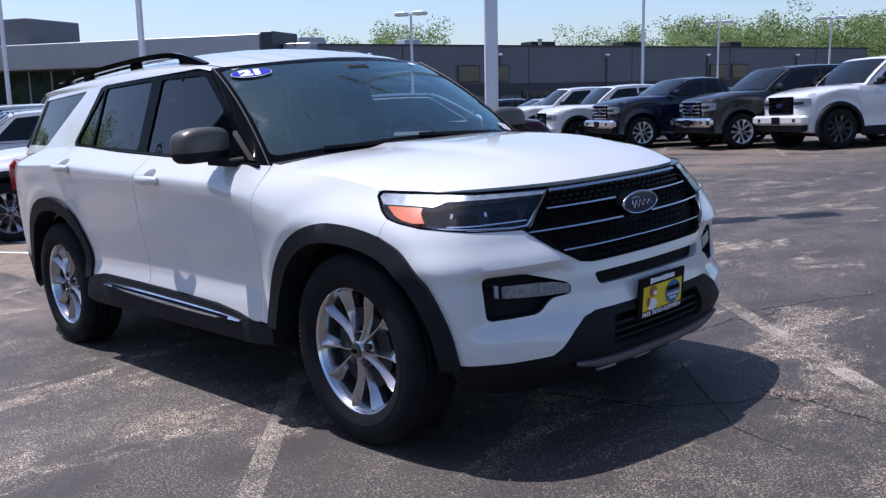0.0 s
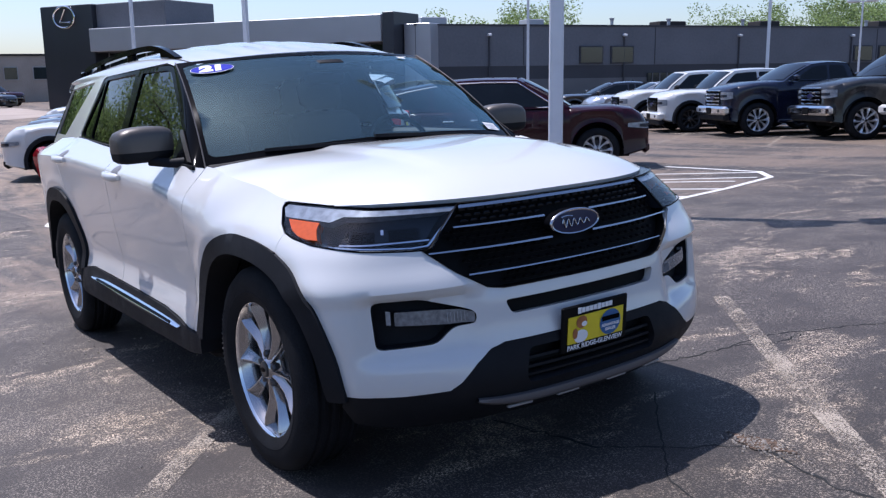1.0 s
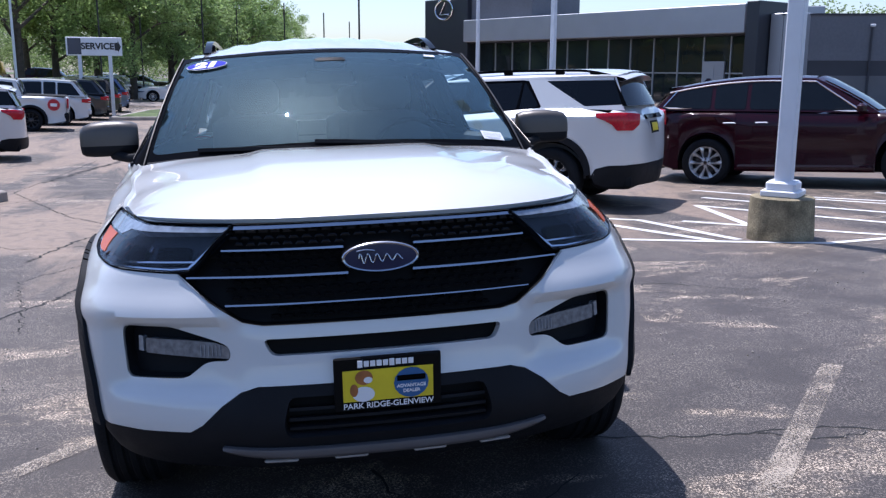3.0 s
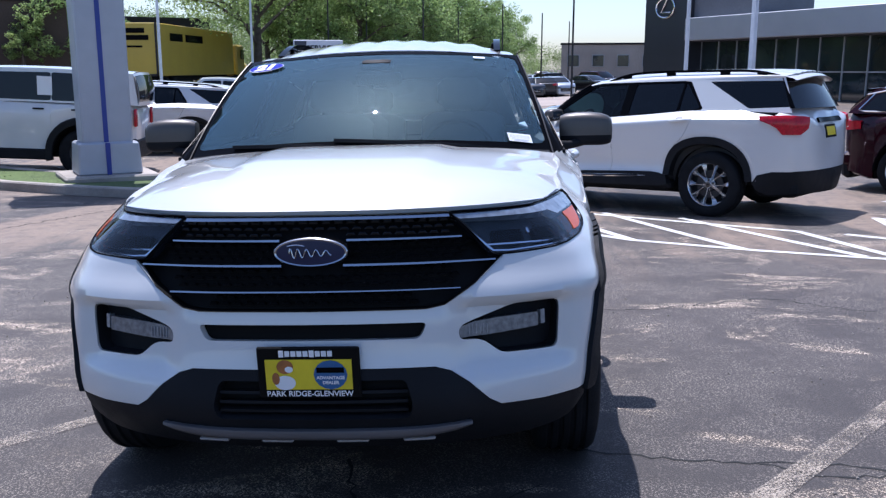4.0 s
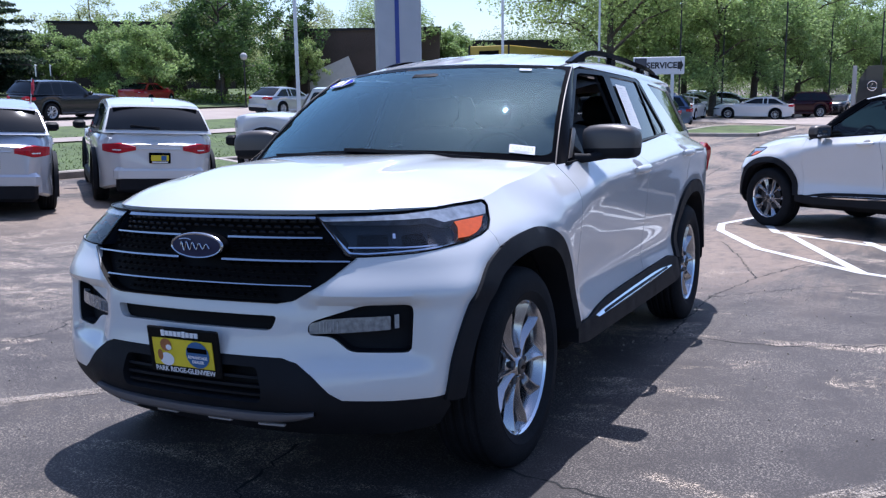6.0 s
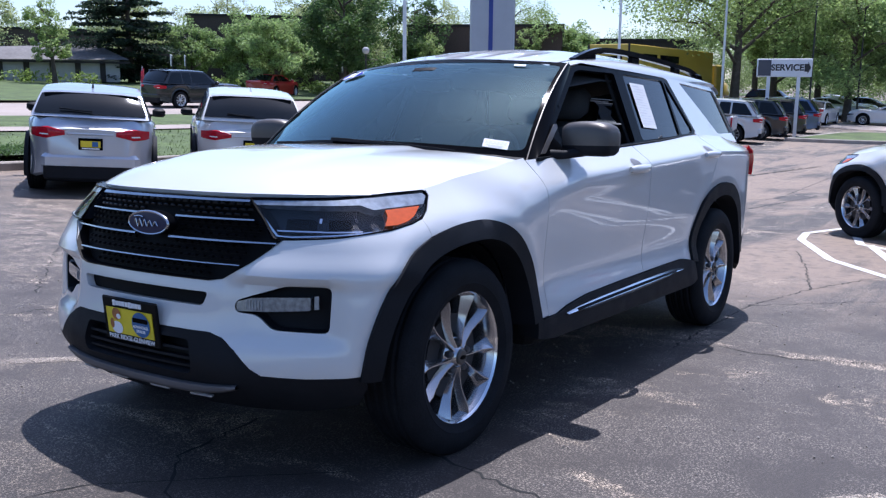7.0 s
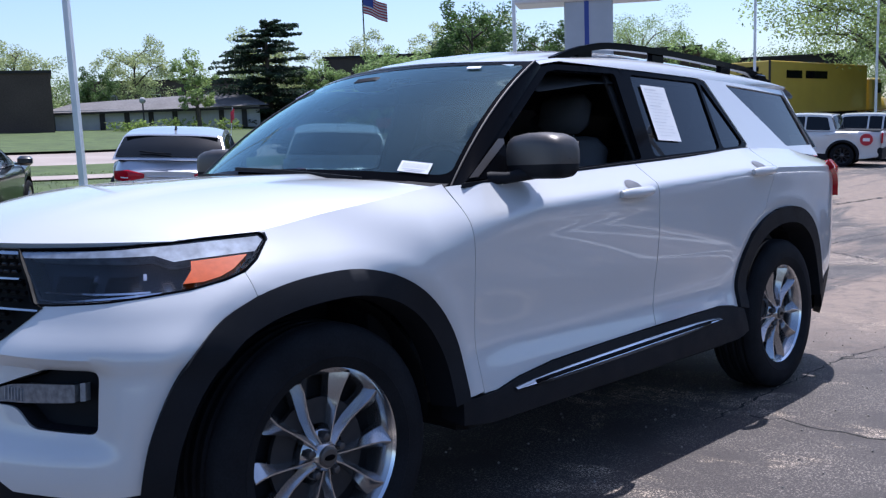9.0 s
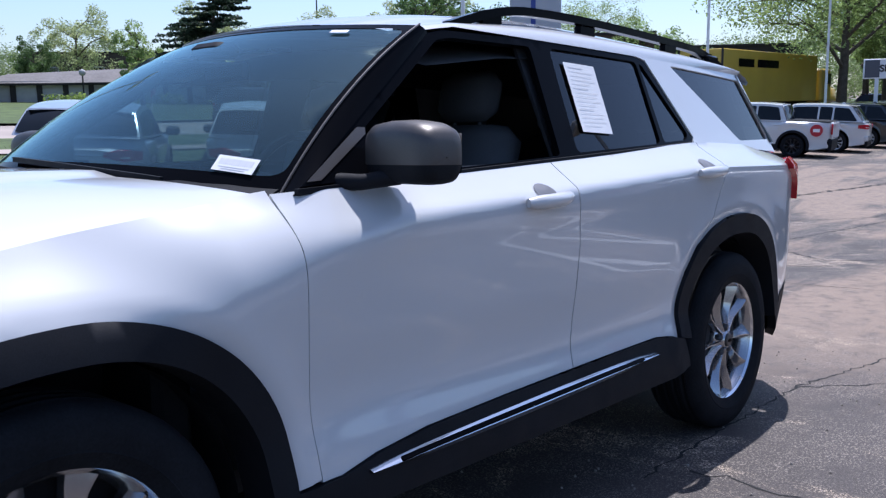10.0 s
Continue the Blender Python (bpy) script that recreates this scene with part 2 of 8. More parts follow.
WHITE = mat("white_paint", (0.60, 0.603, 0.60), 0.30, coat=1.0, vary=0.015, vscale=1.3, bump=0.003, bscale=900)
WHITE.node_tree.nodes["Principled BSDF"].inputs["Coat IOR"].default_value = 1.54
MAROON = mat("maroon_paint", (0.021, 0.0006, 0.0052), 0.25, spec=0.2, coat=0.3, vary=0.05)
NAVY = mat("navy_paint", (0.0035, 0.0065, 0.022), 0.22, coat=0.35, vary=0.05)
CHARCOAL = mat("charcoal_paint", (0.011, 0.012, 0.014), 0.25, coat=0.3, vary=0.05)
BLACKPAINT = mat("black_paint", (0.008, 0.008, 0.010), 0.3, coat=1.0, vary=0.05)
SILVER = mat("silver_paint", (0.50, 0.53, 0.58), 0.3, metal=0.6, coat=1.0, vary=0.03)
GREYPAINT = mat("grey_paint", (0.16, 0.17, 0.19), 0.3, metal=0.6, coat=1.0, vary=0.03)
REDPAINT = mat("red_paint", (0.42, 0.015, 0.02), 0.3, coat=1.0, vary=0.03)
BLUEPAINT = mat("blue_paint", (0.10, 0.14, 0.24), 0.3, metal=0.6, coat=1.0, vary=0.03)
CLADDING = mat("black_plastic", (0.0105, 0.0115, 0.0145), 0.6, spec=0.14, vary=0.15, vscale=5, grain=0.2, gscale=400, bump=0.12, bscale=700, rvary=0.06)
GLOSSBLACK = mat("gloss_black", (0.0035, 0.0038, 0.005), 0.07, spec=0.10, vary=0.1)
GLOSSBLACK.node_tree.nodes["Principled BSDF"].inputs["IOR"].default_value = 1.22
DARK = mat("underbody_black", (0.014, 0.0145, 0.0165), 0.9, spec=0.1, vary=0.3, vscale=6)
CHROME = mat("chrome", (0.80, 0.81, 0.83), 0.12, metal=1.0, vary=0.02)
SATIN = mat("satin_grey", (0.100, 0.090, 0.083), 0.42, metal=0.5, vary=0.06, grain=0.05, gscale=300)
ALLOY = mat("machined_alloy", (0.47, 0.47, 0.48), 0.17, metal=0.92, vary=0.06, vscale=8, rvary=0.06)
DARKALLOY = mat("dark_alloy", (0.10, 0.10, 0.105), 0.35, metal=0.8, vary=0.06)
RUBBER = mat("tyre_rubber", (0.0105, 0.0115, 0.0140), 0.75, spec=0.12, vary=0.25, vscale=9, grain=0.2, gscale=150, bump=0.15, bscale=120)
SKID = mat("grey_skid_plate", (0.105, 0.10, 0.105), 0.5, metal=0.3, vary=0.1)
POLISHED = mat("pale_skid_notch", (0.32, 0.32, 0.33), 0.4, metal=0.3, vary=0.1)
AMBER = mat("amber_reflector", (0.50, 0.078, 0.012), 0.22, vary=0.10, vscale=60)
REDLAMP = mat("red_lamp", (0.40, 0.004, 0.016), 0.2, spec=0.3, coat=0.3, vary=0.25, vscale=40)
CLEARLAMP = mat("clear_lamp", (0.80, 0.83, 0.88), 0.25, coat=0.5, vary=0.14, vscale=35)
LAMPDARK = mat("lamp_housing", (0.016, 0.022, 0.034), 0.25, spec=0.3, vary=0.2, vscale=25)
CUPSHADE = mat("handle_recess_shade", (0.17, 0.17, 0.18), 0.5, vary=0.1, vscale=25)
BARCHROME = mat("dull_chrome", (0.46, 0.47, 0.50), 0.2, metal=1.0, vary=0.05)
MESHSHADE = mat("shaded_grille_mesh", (0.0022, 0.0022, 0.0028), 0.5, spec=0.06, vary=0.2)
CLOTH = mat("grey_seat_cloth", (0.080, 0.085, 0.093), 0.85, vary=0.15, grain=0.2, gscale=500, bump=0.2, bscale=600)
TRIM = mat("dark_dashboard", (0.045, 0.048, 0.053), 0.65, vary=0.12, grain=0.1, gscale=600)
HEADLINER = mat("grey_headliner", (0.06, 0.06, 0.062), 0.9, vary=0.05)
LENS = glass("lamp_lens", (0.92, 0.94, 0.97), 1.45)
# the last value lays hazy sky glow over the screen as diffuse colour
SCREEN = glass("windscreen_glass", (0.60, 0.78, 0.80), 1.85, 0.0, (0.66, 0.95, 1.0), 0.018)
TINTED = glass("privacy_glass", (0.05, 0.055, 0.06), 1.42)
SIDEGLASS = glass("side_glass", (0.20, 0.25, 0.26), 1.36)
FARGLASS = mat("dark_car_glass", (0.005, 0.007, 0.009), 0.05, spec=0.35, vary=0.2)
PAPER = mat("white_paper", (0.74, 0.75, 0.76), 0.7, vary=0.03)
INK = mat("grey_print", (0.56, 0.57, 0.60), 0.7, vary=0.1)
BLUEDECAL = mat("blue_decal", (0.012, 0.020, 0.36), 0.7, spec=0.15, vary=0.05)
WHITEDECAL = mat("white_decal", (0.82, 0.82, 0.84), 0.7, spec=0.15, vary=0.03)
BADGEBLUE = mat("badge_blue", (0.006, 0.010, 0.05), 0.3, vary=0.05)
YELLOW = mat("yellow_print", (0.74, 0.58, 0.02), 0.45, vary=0.06, vscale=20)
PLATEBLUE = mat("plate_blue", (0.03, 0.12, 0.30), 0.45, vary=0.08, vscale=30)
TAN = mat("tan_print", (0.36, 0.13, 0.04), 0.5, vary=0.2, vscale=30)

FOGLAMP = mat("grey_fog_lamp", (0.20, 0.215, 0.24), 0.2, metal=0.4, coat=0.8, vary=0.3, vscale=60)
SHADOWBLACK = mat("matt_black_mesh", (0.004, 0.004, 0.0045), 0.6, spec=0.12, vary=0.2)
SEAM = mat("dark_seam", (0.02, 0.02, 0.022), 0.8, vary=0.1)
LAMPCELL = mat("grey_lamp_cell", (0.28, 0.30, 0.33), 0.2, metal=0.3, coat=0.6, vary=0.2, vscale=80)
REDSTICKER = mat("red_sticker", (0.45, 0.015, 0.03), 0.5, vary=0.05)
DRLGREY = mat("silver_daytime_lamp", (0.25, 0.285, 0.335), 0.22, metal=0.3, coat=0.6, vary=0.30, vscale=30)
GRILLEGLOSS = mat("gloss_grille_mesh", (0.004, 0.004, 0.005), 0.10, spec=0.30, vary=0.1)
DISC = mat("dull_brake_steel", (0.035, 0.035, 0.038), 0.55, metal=0.6, vary=0.2, vscale=20)
TYREPRINT = mat("raised_tyre_print", (0.022, 0.022, 0.024), 0.8, vary=0.2)


# ---------------------------------------------------------------- the SUV's shape, in metres from the ground below its front axle
def spline(ts, vs):
    """Natural cubic spline through (ts, vs): a function of t."""
    ts, vs = np.array(ts, float), np.array(vs, float)
    n = len(ts)
    hh = np.diff(ts)
    A, b = np.eye(n), np.zeros(n)
    for i in range(1, n - 1):
        A[i, i - 1:i + 2] = hh[i - 1], 2 * (hh[i - 1] + hh[i]), hh[i]
        b[i] = 6 * ((vs[i + 1] - vs[i]) / hh[i] - (vs[i] - vs[i - 1]) / hh[i - 1])
    m = np.linalg.solve(A, b)

    def at(t):
        i = min(max(int(np.searchsorted(ts, t)) - 1, 0), n - 2)
        a, c, w = ts[i + 1] - t, t - ts[i], hh[i]
        if t > ts[-1]:
            return float(vs[-1] + (t - ts[-1]) * ((vs[-1] - vs[-2]) / w))
        if t < ts[0]:
            return float(vs[0] + (t - ts[0]) * ((vs[1] - vs[0]) / w))
        return float(m[i] * a ** 3 / (6 * w) + m[i + 1] * c ** 3 / (6 * w) + (vs[i] / w - m[i] * w / 6) * a + (vs[i + 1] / w - m[i + 1] * w / 6) * c)
    return at


# plan of the body at bumper height, from the nose round the corner to the tail (x ahead of the front axle, y to the car's left)
PLAN = [(0.80, 0), (0.793, 0.2), (0.768, 0.4), (0.715, 0.58), (0.655, 0.72), (0.575, 0.83), (0.45, 0.905), (0.28, 0.95), (0.05, 0.968),
        (-0.5, 0.968), (-1.5, 0.968), (-2.5, 0.968), (-3.2, 0.960), (-3.55, 0.935), (-3.80, 0.885), (-3.98, 0.79), (-4.09, 0.60), (-4.14, 0.3), (-4.15, 0)]
ARC = [0.0]
for (ax, ay), (bx, by) in zip(PLAN, PLAN[1:]):
    ARC.append(ARC[-1] + math.hypot(bx - ax, by - ay))
plan_x, plan_y = spline(ARC, [p[0] for p in PLAN]), spline(ARC, [p[1] for p in PLAN])
# how far the skin stands out from the plan, at heights LEVELS, for stations along the body
LEVELS = [0.20, 0.30, 0.40, 0.50, 0.60, 0.70, 0.80, 0.90, 1.00, 1.06, 1.12, 1.20, 1.30]
STATIONS = [
    (0.0, [-0.16, -0.03, 0.03, 0.02, 0.0, -0.01, -0.045, -0.085, -0.125, -0.17, -0.22, -0.30, -0.40]),
    (0.45, [-0.16, -0.03, 0.03, 0.02, 0.0, -0.01, -0.045, -0.085, -0.13, -0.18, -0.23, -0.30, -0.40]),
    (0.98, [-0.14, -0.05, 0.0, 0.005, 0.005, 0.0, -0.02, -0.075, -0.18, -0.24, -0.30, -0.36, -0.45]),
    (1.50, [-0.05, -0.02, 0.0, 0.0, 0.0, 0.0, -0.005, -0.03, -0.11, -0.16, -0.20, -0.25, -0.30]),
    (1.9, [-0.042, -0.012, 0.0, -0.010, -0.020, -0.018, -0.010, 0.0, -0.024, -0.070, -0.135, -0.18, -0.22]),
    (2.2, [-0.04, -0.01, 0.0, -0.015, -0.028, -0.025, -0.012, 0.003, 0.0, -0.032, -0.068, -0.112, -0.155]),
    (4.7, [-0.04, -0.01, 0.0, -0.012, -0.022, -0.018, -0.006, 0.004, 0.0, -0.025, -0.062, -0.11, -0.155]),
    (5.55, [-0.14, -0.085, -0.055, -0.028, -0.010, 0.0, 0.0, 0.0, -0.015, -0.045, -0.085, -0.15, -0.23]),
    (6.5, [-0.10, 0.0, 0.02, 0.02, 0.0, -0.02, -0.04, -0.05, -0.06, -0.07, -0.08, -0.11, -0.16]),
]
PROFILES = [(s, spline(LEVELS, v)) for s, v in STATIONS]


def bump(t, a, b, c, d):
    """Rises from 0 to 1 between a and b and falls again between c and d."""
    w = min(max((t - a) / (b - a), 0), 1) * min(max((d - t) / (d - c), 0), 1)
    return w * w * (3 - 2 * w)


def skin_offset(s, z):
    # the bumper's hollow round the fog lamp, the ledge above it and the shoulder along the doors
    extra = -0.030 * bump(s, 0.40, 0.52, 0.80, 0.90) * bump(z, 0.49, 0.535, 0.705, 0.735) + 0.014 * bump(s, 0.40, 0.62, 1.0, 1.3) * bump(z, 0.69, 0.735, 0.745, 0.83)
    extra -= 0.012 * bump(s, 1.9, 2.3, 4.2, 4.6) * bump(z, 0.50, 0.60, 0.62, 0.80)
    if z > 0.3:
        for hub, angles, radii in ARCH_LIPS:
            d = math.hypot(s - hub, z - 0.385)
            if d < 0.85:
                k = d / float(np.interp(math.atan2(z - 0.385, s - hub), angles, radii))
                if k > 1:
                    extra += 0.006 * (min((k - 1) / 0.07, 1) if k < 1.08 else max(0, 1 - (k - 1.08) / 0.16) ** 2)
    # the crease climbs with the window line
    w = min(max((s - 1.9) / 0.5, 0), 1) * min(max((6.1 - s) / 0.4, 0), 1)
    if w and z > 0.6:
        top = min(1.132 + (s - 2.04) * 0.058, 1.255)
        c = 0.99 + (top - 0.095 - 0.99) * w
        z = 0.6 + (z - 0.6) * 0.39 / (c - 0.6) if z < c else 0.99 + (z - c) * (top - 0.99) / (top - c) if z < top else z
        extra += 0.006 * w * bump(z, 0.90, 0.98, 0.985, 1.06)
    return extra + station_offset(s, z)


def station_offset(s, z):
    for (s0, f0), (s1, f1) in zip(PROFILES, PROFILES[1:]):
        if s <= s1:
            w = (s - s0) / (s1 - s0)
            w = w * w * (3 - 2 * w)
            return f0(z) * (1 - w) + f1(z) * w
    return PROFILES[-1][1](z)


def skin(s, z):
    """The painted lower body: s runs from the nose along the left side to the tail, -s along the right."""
    if s < 0:
        x, y, z = skin(-s, z)
        return (x, -y, z)
    e = 0.01
    x, y = plan_x(s), plan_y(s)
    tx, ty = plan_x(s + e) - plan_x(s - e), plan_y(s + e) - plan_y(s - e)
    k = skin_offset(s, z) / math.hypot(tx, ty)
    return (x + ty * k, y - tx * k, z)


S_TABLE = [(i * 0.01, plan_x(i * 0.01), plan_y(i * 0.01)) for i in range(int(ARC[-1] * 100) + 1)]


def s_at_x(x):
    return min(S_TABLE, key=lambda r: abs(r[1] - x))[0] if x > 0.55 or x < -3.8 else float(np.interp(-x, [-r[1] for r in S_TABLE], [r[0] for r in S_TABLE]))


def s_at_y(y):
    front = [r for r in S_TABLE if r[1] > 0.3]
    return float(np.interp(y, [r[2] for r in front], [r[0] for r in front]))


def tail(q, z):
    """The same skin, counted from the middle of the tail: q to the car's left."""
    x, y, z = skin(ARC[-1] - abs(q), z)
    return (x, math.copysign(y, q), z)


def side_y(x, z):
    """Half width of the glasshouse."""
    t = max(0.0, -x - 1.9)
    return 0.868 - 0.43 * (z - 1.17) - 0.024 * t * t - 0.03 * max(0.0, x + 0.9) ** 2


def house(x, z):
    return (x, side_y(x, z), z)


roof_line = spline([-4.1, -3.8, -3.2, -2.5, -1.9, -1.5, -1.15, -0.9], [1.655, 1.70, 1.735, 1.750, 1.742, 1.706, 1.643, 1.575])


def roof(x, y):
    e = abs(y) / 0.66
    return (x, y, roof_line(x) - 0.07 * e ** 2 - 0.03 * e ** 8)


hood_line = spline([-0.40, -0.2, 0.1, 0.3, 0.45, 0.58, 0.67], [1.180, 1.178, 1.163, 1.142, 1.113, 1.064, 1.012])


def fender_top(s):
    return float(np.interp(s, [1.06, 1.34, 1.6, 2.04], [1.010, 1.026, 1.068, 1.136]))


def hood(u, v):
    """u runs from the grille (0) to the cowl (1), v across from the right edge (-1) to the left (1)."""
    s = 1.06 + 0.975 * u
    ex, ey, ez = skin(s, fender_top(s))
    xc = 0.67 - 1.07 * u
    zc = hood_line(xc)
    a = abs(v)
    bulge = 0.015 / (1 + math.exp((a - 0.44) / 0.014)) * min(1, max(0, (u - 0.12) / 0.3))
    return (xc + (ex - xc) * a ** 3.0, (ey - 0.004) * v, zc - 0.012 * min(1, u * 4) + (ez - zc) * a ** 3.4 + bulge)


def windshield(y, w):
    """w runs from the cowl (0) to the roof (1)."""
    a = abs(y) / 0.75
    x0, z0 = -0.36 - 0.20 * a ** 2, 1.160 - 0.035 * a ** 2
    x1, z1 = -1.10 - 0.185 * a ** 2, 1.625 - 0.030 * a ** 2
    bow = 0.035 * 4 * w * (1 - w)
    return (x0 + (x1 - x0) * w + bow * 0.55, y, z0 + (z1 - z0) * w + bow * 0.8)


# ---------------------------------------------------------------- wheels
def wheel_parts(parent, at, out, r=0.392, rim=0.252, width=0.25, spokes=10, nuts=5, metal=None, detail=True, steer=0.0):
    """A wheel with its tyre, rim and brake; out is +1 on the car's left."""
    metal = metal or ALLOY
    m = pose(*at, 0, 0, (0 if out > 0 else 180) + steer)
    hub = new("wheel")
    hub.parent = parent
    hub.matrix_local = m
    w = width / 2
    n = 56 if detail else 28
    tyre = Shape()
    prof = [(rim - 0.012, -w * 0.8), (rim + 0.02, -w * 0.96), (r - 0.06, -w), (r - 0.02, -w * 0.9), (r - 0.004, -w * 0.74)]
    for g in ((-0.5, -0.17, 0.17, 0.5) if detail else ()):
        prof += [(r, w * g - 0.012), (r - 0.008, w * g - 0.006), (r - 0.008, w * g + 0.006), (r, w * g + 0.012)]
    prof += [(r - 0.004, w * 0.74), (r - 0.02, w * 0.9), (r - 0.06, w), (r - 0.09, w * 0.985), (r - 0.092, w * 0.995), (rim + 0.02, w * 0.96), (rim - 0.004, w * 0.86), (rim - 0.012, w * 0.6)]
    tyre.lathe(prof, n)
    part("tyre", tyre, RUBBER, hub, smooth=35)
    f = w * 0.72
    rimobj = Shape()
    rimobj.lathe([(rim - 0.012, -w * 0.8), (rim - 0.03, -w * 0.5), (rim - 0.035, f - 0.06), (rim - 0.022, f - 0.012), (rim - 0.010, f + 0.006), (rim - 0.004, f + 0.013), (rim + 0.004, f + 0.014), (rim + 0.006, f + 0.004), (rim - 0.006, f - 0.012)], n)
    rimobj.lathe([(0.0, f + 0.004), (0.034, f + 0.004), (0.040, f - 0.002), (0.046, f - 0.014), (0.060, f - 0.020), (0.074, f - 0.030), (0.078, f - 0.06)], 32)
    pairs = spokes // 2
    for j in range(spokes if pairs else 0):
        # spokes leave the hub in pairs and end evenly round the rim, flared like a trumpet, with a ridge between two facets
        side_of = 1 if j % 2 else -1
        rows = []
        for t, half in ((0, 0.012), (0.2, 0.0125), (0.45, 0.0155), (0.66, 0.021), (0.84, 0.029), (1.0, 0.035)):
            rr = 0.040 + (rim - 0.058) * t
            ang = side_of * radians((180 / spokes) * (0.30 + 0.70 * min(1, t * 1.25) ** 0.8))
            half *= 10 / spokes * rim / 0.26
            d = f - 0.004 - 0.014 * math.sin(math.pi * min(1, t * 1.1)) + 0.008 * t
            ridge = side_of * half * (0.55 - 0.95 * t)
            c, sn = math.cos(ang), math.sin(ang)
            rows.append([(x * c + rr * sn, y, rr * c - x * sn) for x, y in ((-half, d - 0.06), (-half, d - 0.020 - 0.012 * t), (ridge - 0.0022, d), (ridge + 0.0022, d), (half, d - 0.020 - 0.012 * t), (half, d - 0.06))])
        rimobj.grid(rows, False, pose(0, 0, 0, 0, 360 * (j // 2 + 0.5) / pairs, 0))
    part("rim", rimobj, metal, hub, smooth=28)
    if detail and metal is ALLOY:
        lip = Shape().lathe([(rim - 0.016, f - 0.006), (rim - 0.009, f + 0.009), (rim - 0.003, f + 0.0155), (rim + 0.005, f + 0.0165), (rim + 0.008, f + 0.004)], n)
        part("rim_lip", lip, CHROME, hub, "bright machined lip", smooth=40)
    back = Shape().lathe([(0.0, 0.0), (rim - 0.03, 0.0), (rim - 0.03, 0.01)], 24)
    part("wheel_well_backing", back, DARK, hub)
    if detail:
        part("brake_disc", Shape().lathe([(0.09, 0.03), (0.09, 0.045), (0.165, 0.045), (0.165, 0.03)], 32), DISC, hub, "dull steel brake disc")
        for j in range(nuts):
            a = 360 * j / nuts
            nut = Shape().lathe([(0.0150, f - 0.05), (0.0150, f - 0.008), (0.011, f + 0.002), (0.0, f + 0.004)], 6, pose(0, 0, 0, 0, a, 0) @ pose(0, 0, 0.058))
            part("lug_nut", nut, DARKALLOY, hub)
        part("hub_cap", Shape().lathe([(0.030, f + 0.004), (0.030, f + 0.010), (0.024, f + 0.013), (0.0, f + 0.014)], 24), SATIN, hub, "satin hub cap")
        part("hub_emblem", Shape().lathe([(0.019, f + 0.013), (0.018, f + 0.016), (0.0, f + 0.0165)], 20, pose(0, 0, 0) @ Matrix.Diagonal((1, 1, 0.45, 1))), GLOSSBLACK, hub)
        if metal is ALLOY and out < 0:
            for j in range(13):
                q = Shape().box((0, w * 0.985, 0.343), (0.007, 0.005, 0.008 + 0.003 * (j % 3)), pose(0, 0, 0, 0, 58 + j * 3.6, 0))
                part("sidewall_print", q, TYREPRINT, hub)
    return hub


def seat_shape(shape, x, y, z, w=0.5):
    shape.box((x, y, z), (0.5, w, 0.16), bevel=0.05)
    shape.box((0, 0, 0.32), (0.16, w * 0.94, 0.62), pose(x - 0.24, y, z + 0.05, 0, -16, 0), bevel=0.05)
    shape.box((0, 0, 0.74), (0.11, 0.28, 0.19), pose(x - 0.24, y, z + 0.05, 0, -14, 0), bevel=0.045)
    shape.tube([(x - 0.40, y - 0.06, z + 0.60), (x - 0.41, y - 0.06, z + 0.72)], 0.008, 6)
    shape.tube([(x - 0.40, y + 0.06, z + 0.60), (x - 0.41, y + 0.06, z + 0.72)], 0.008, 6)


# ---------------------------------------------------------------- the white three-row SUV
S = s_at_x
ARCH_F = [(0.920, 0.385), (0.950, 0.53), (1.018, 0.682), (1.12, 0.795), (1.225, 0.852), (1.345, 0.885), (1.475, 0.900), (1.60, 0.899), (1.72, 0.873), (1.83, 0.815), (1.92, 0.73), (1.985, 0.62), (2.01, 0.50), (2.015, 0.44)]
ARCH_R = [(S(x), z) for x, z in ((-2.455, 0.50), (-2.468, 0.63), (-2.515, 0.75), (-2.595, 0.845), (-2.71, 0.913), (-2.85, 0.951), (-3.0, 0.960), (-3.15, 0.945), (-3.29, 0.895), (-3.41, 0.812), (-3.495, 0.695), (-3.54, 0.57), (-3.555, 0.45))]


def smooth_line(pts, n):
    """A smooth curve through the points."""
    t = np.cumsum([0] + [math.dist(a, b) for a, b in zip(pts, pts[1:])])
    out = []
    for k in np.linspace(0, t[-1], n):
        i = int(min(max(np.searchsorted(t, k) - 1, 0), len(pts) - 2))
        p0, p1, p2, p3 = (pts[max(0, min(len(pts) - 1, i + q))] for q in (-1, 0, 1, 2))
        f = (k - t[i]) / (t[i + 1] - t[i])
        out.append(tuple(0.5 * (2 * b + (c - a) * f + (2 * a - 5 * b + 4 * c - d) * f * f + (3 * b - a - 3 * c + d) * f ** 3) for a, b, c, d in zip(p0, p1, p2, p3)))
    return out


HUB_S, HUB_SR = S(0.0), S(-3.025)
ARCH_LIPS = []
for hub_s, arch_line in ((HUB_S, ARCH_F), (HUB_SR, ARCH_R)):
    polar = sorted((math.atan2(z - 0.385, s - hub_s), math.hypot(s - hub_s, z - 0.385)) for s, z in smooth_line(arch_line, 60))
    ARCH_LIPS.append((hub_s, [a for a, _ in polar], [d for _, d in polar]))


def belt(x):
    return 1.132 + (-x - 0.56) * 0.058


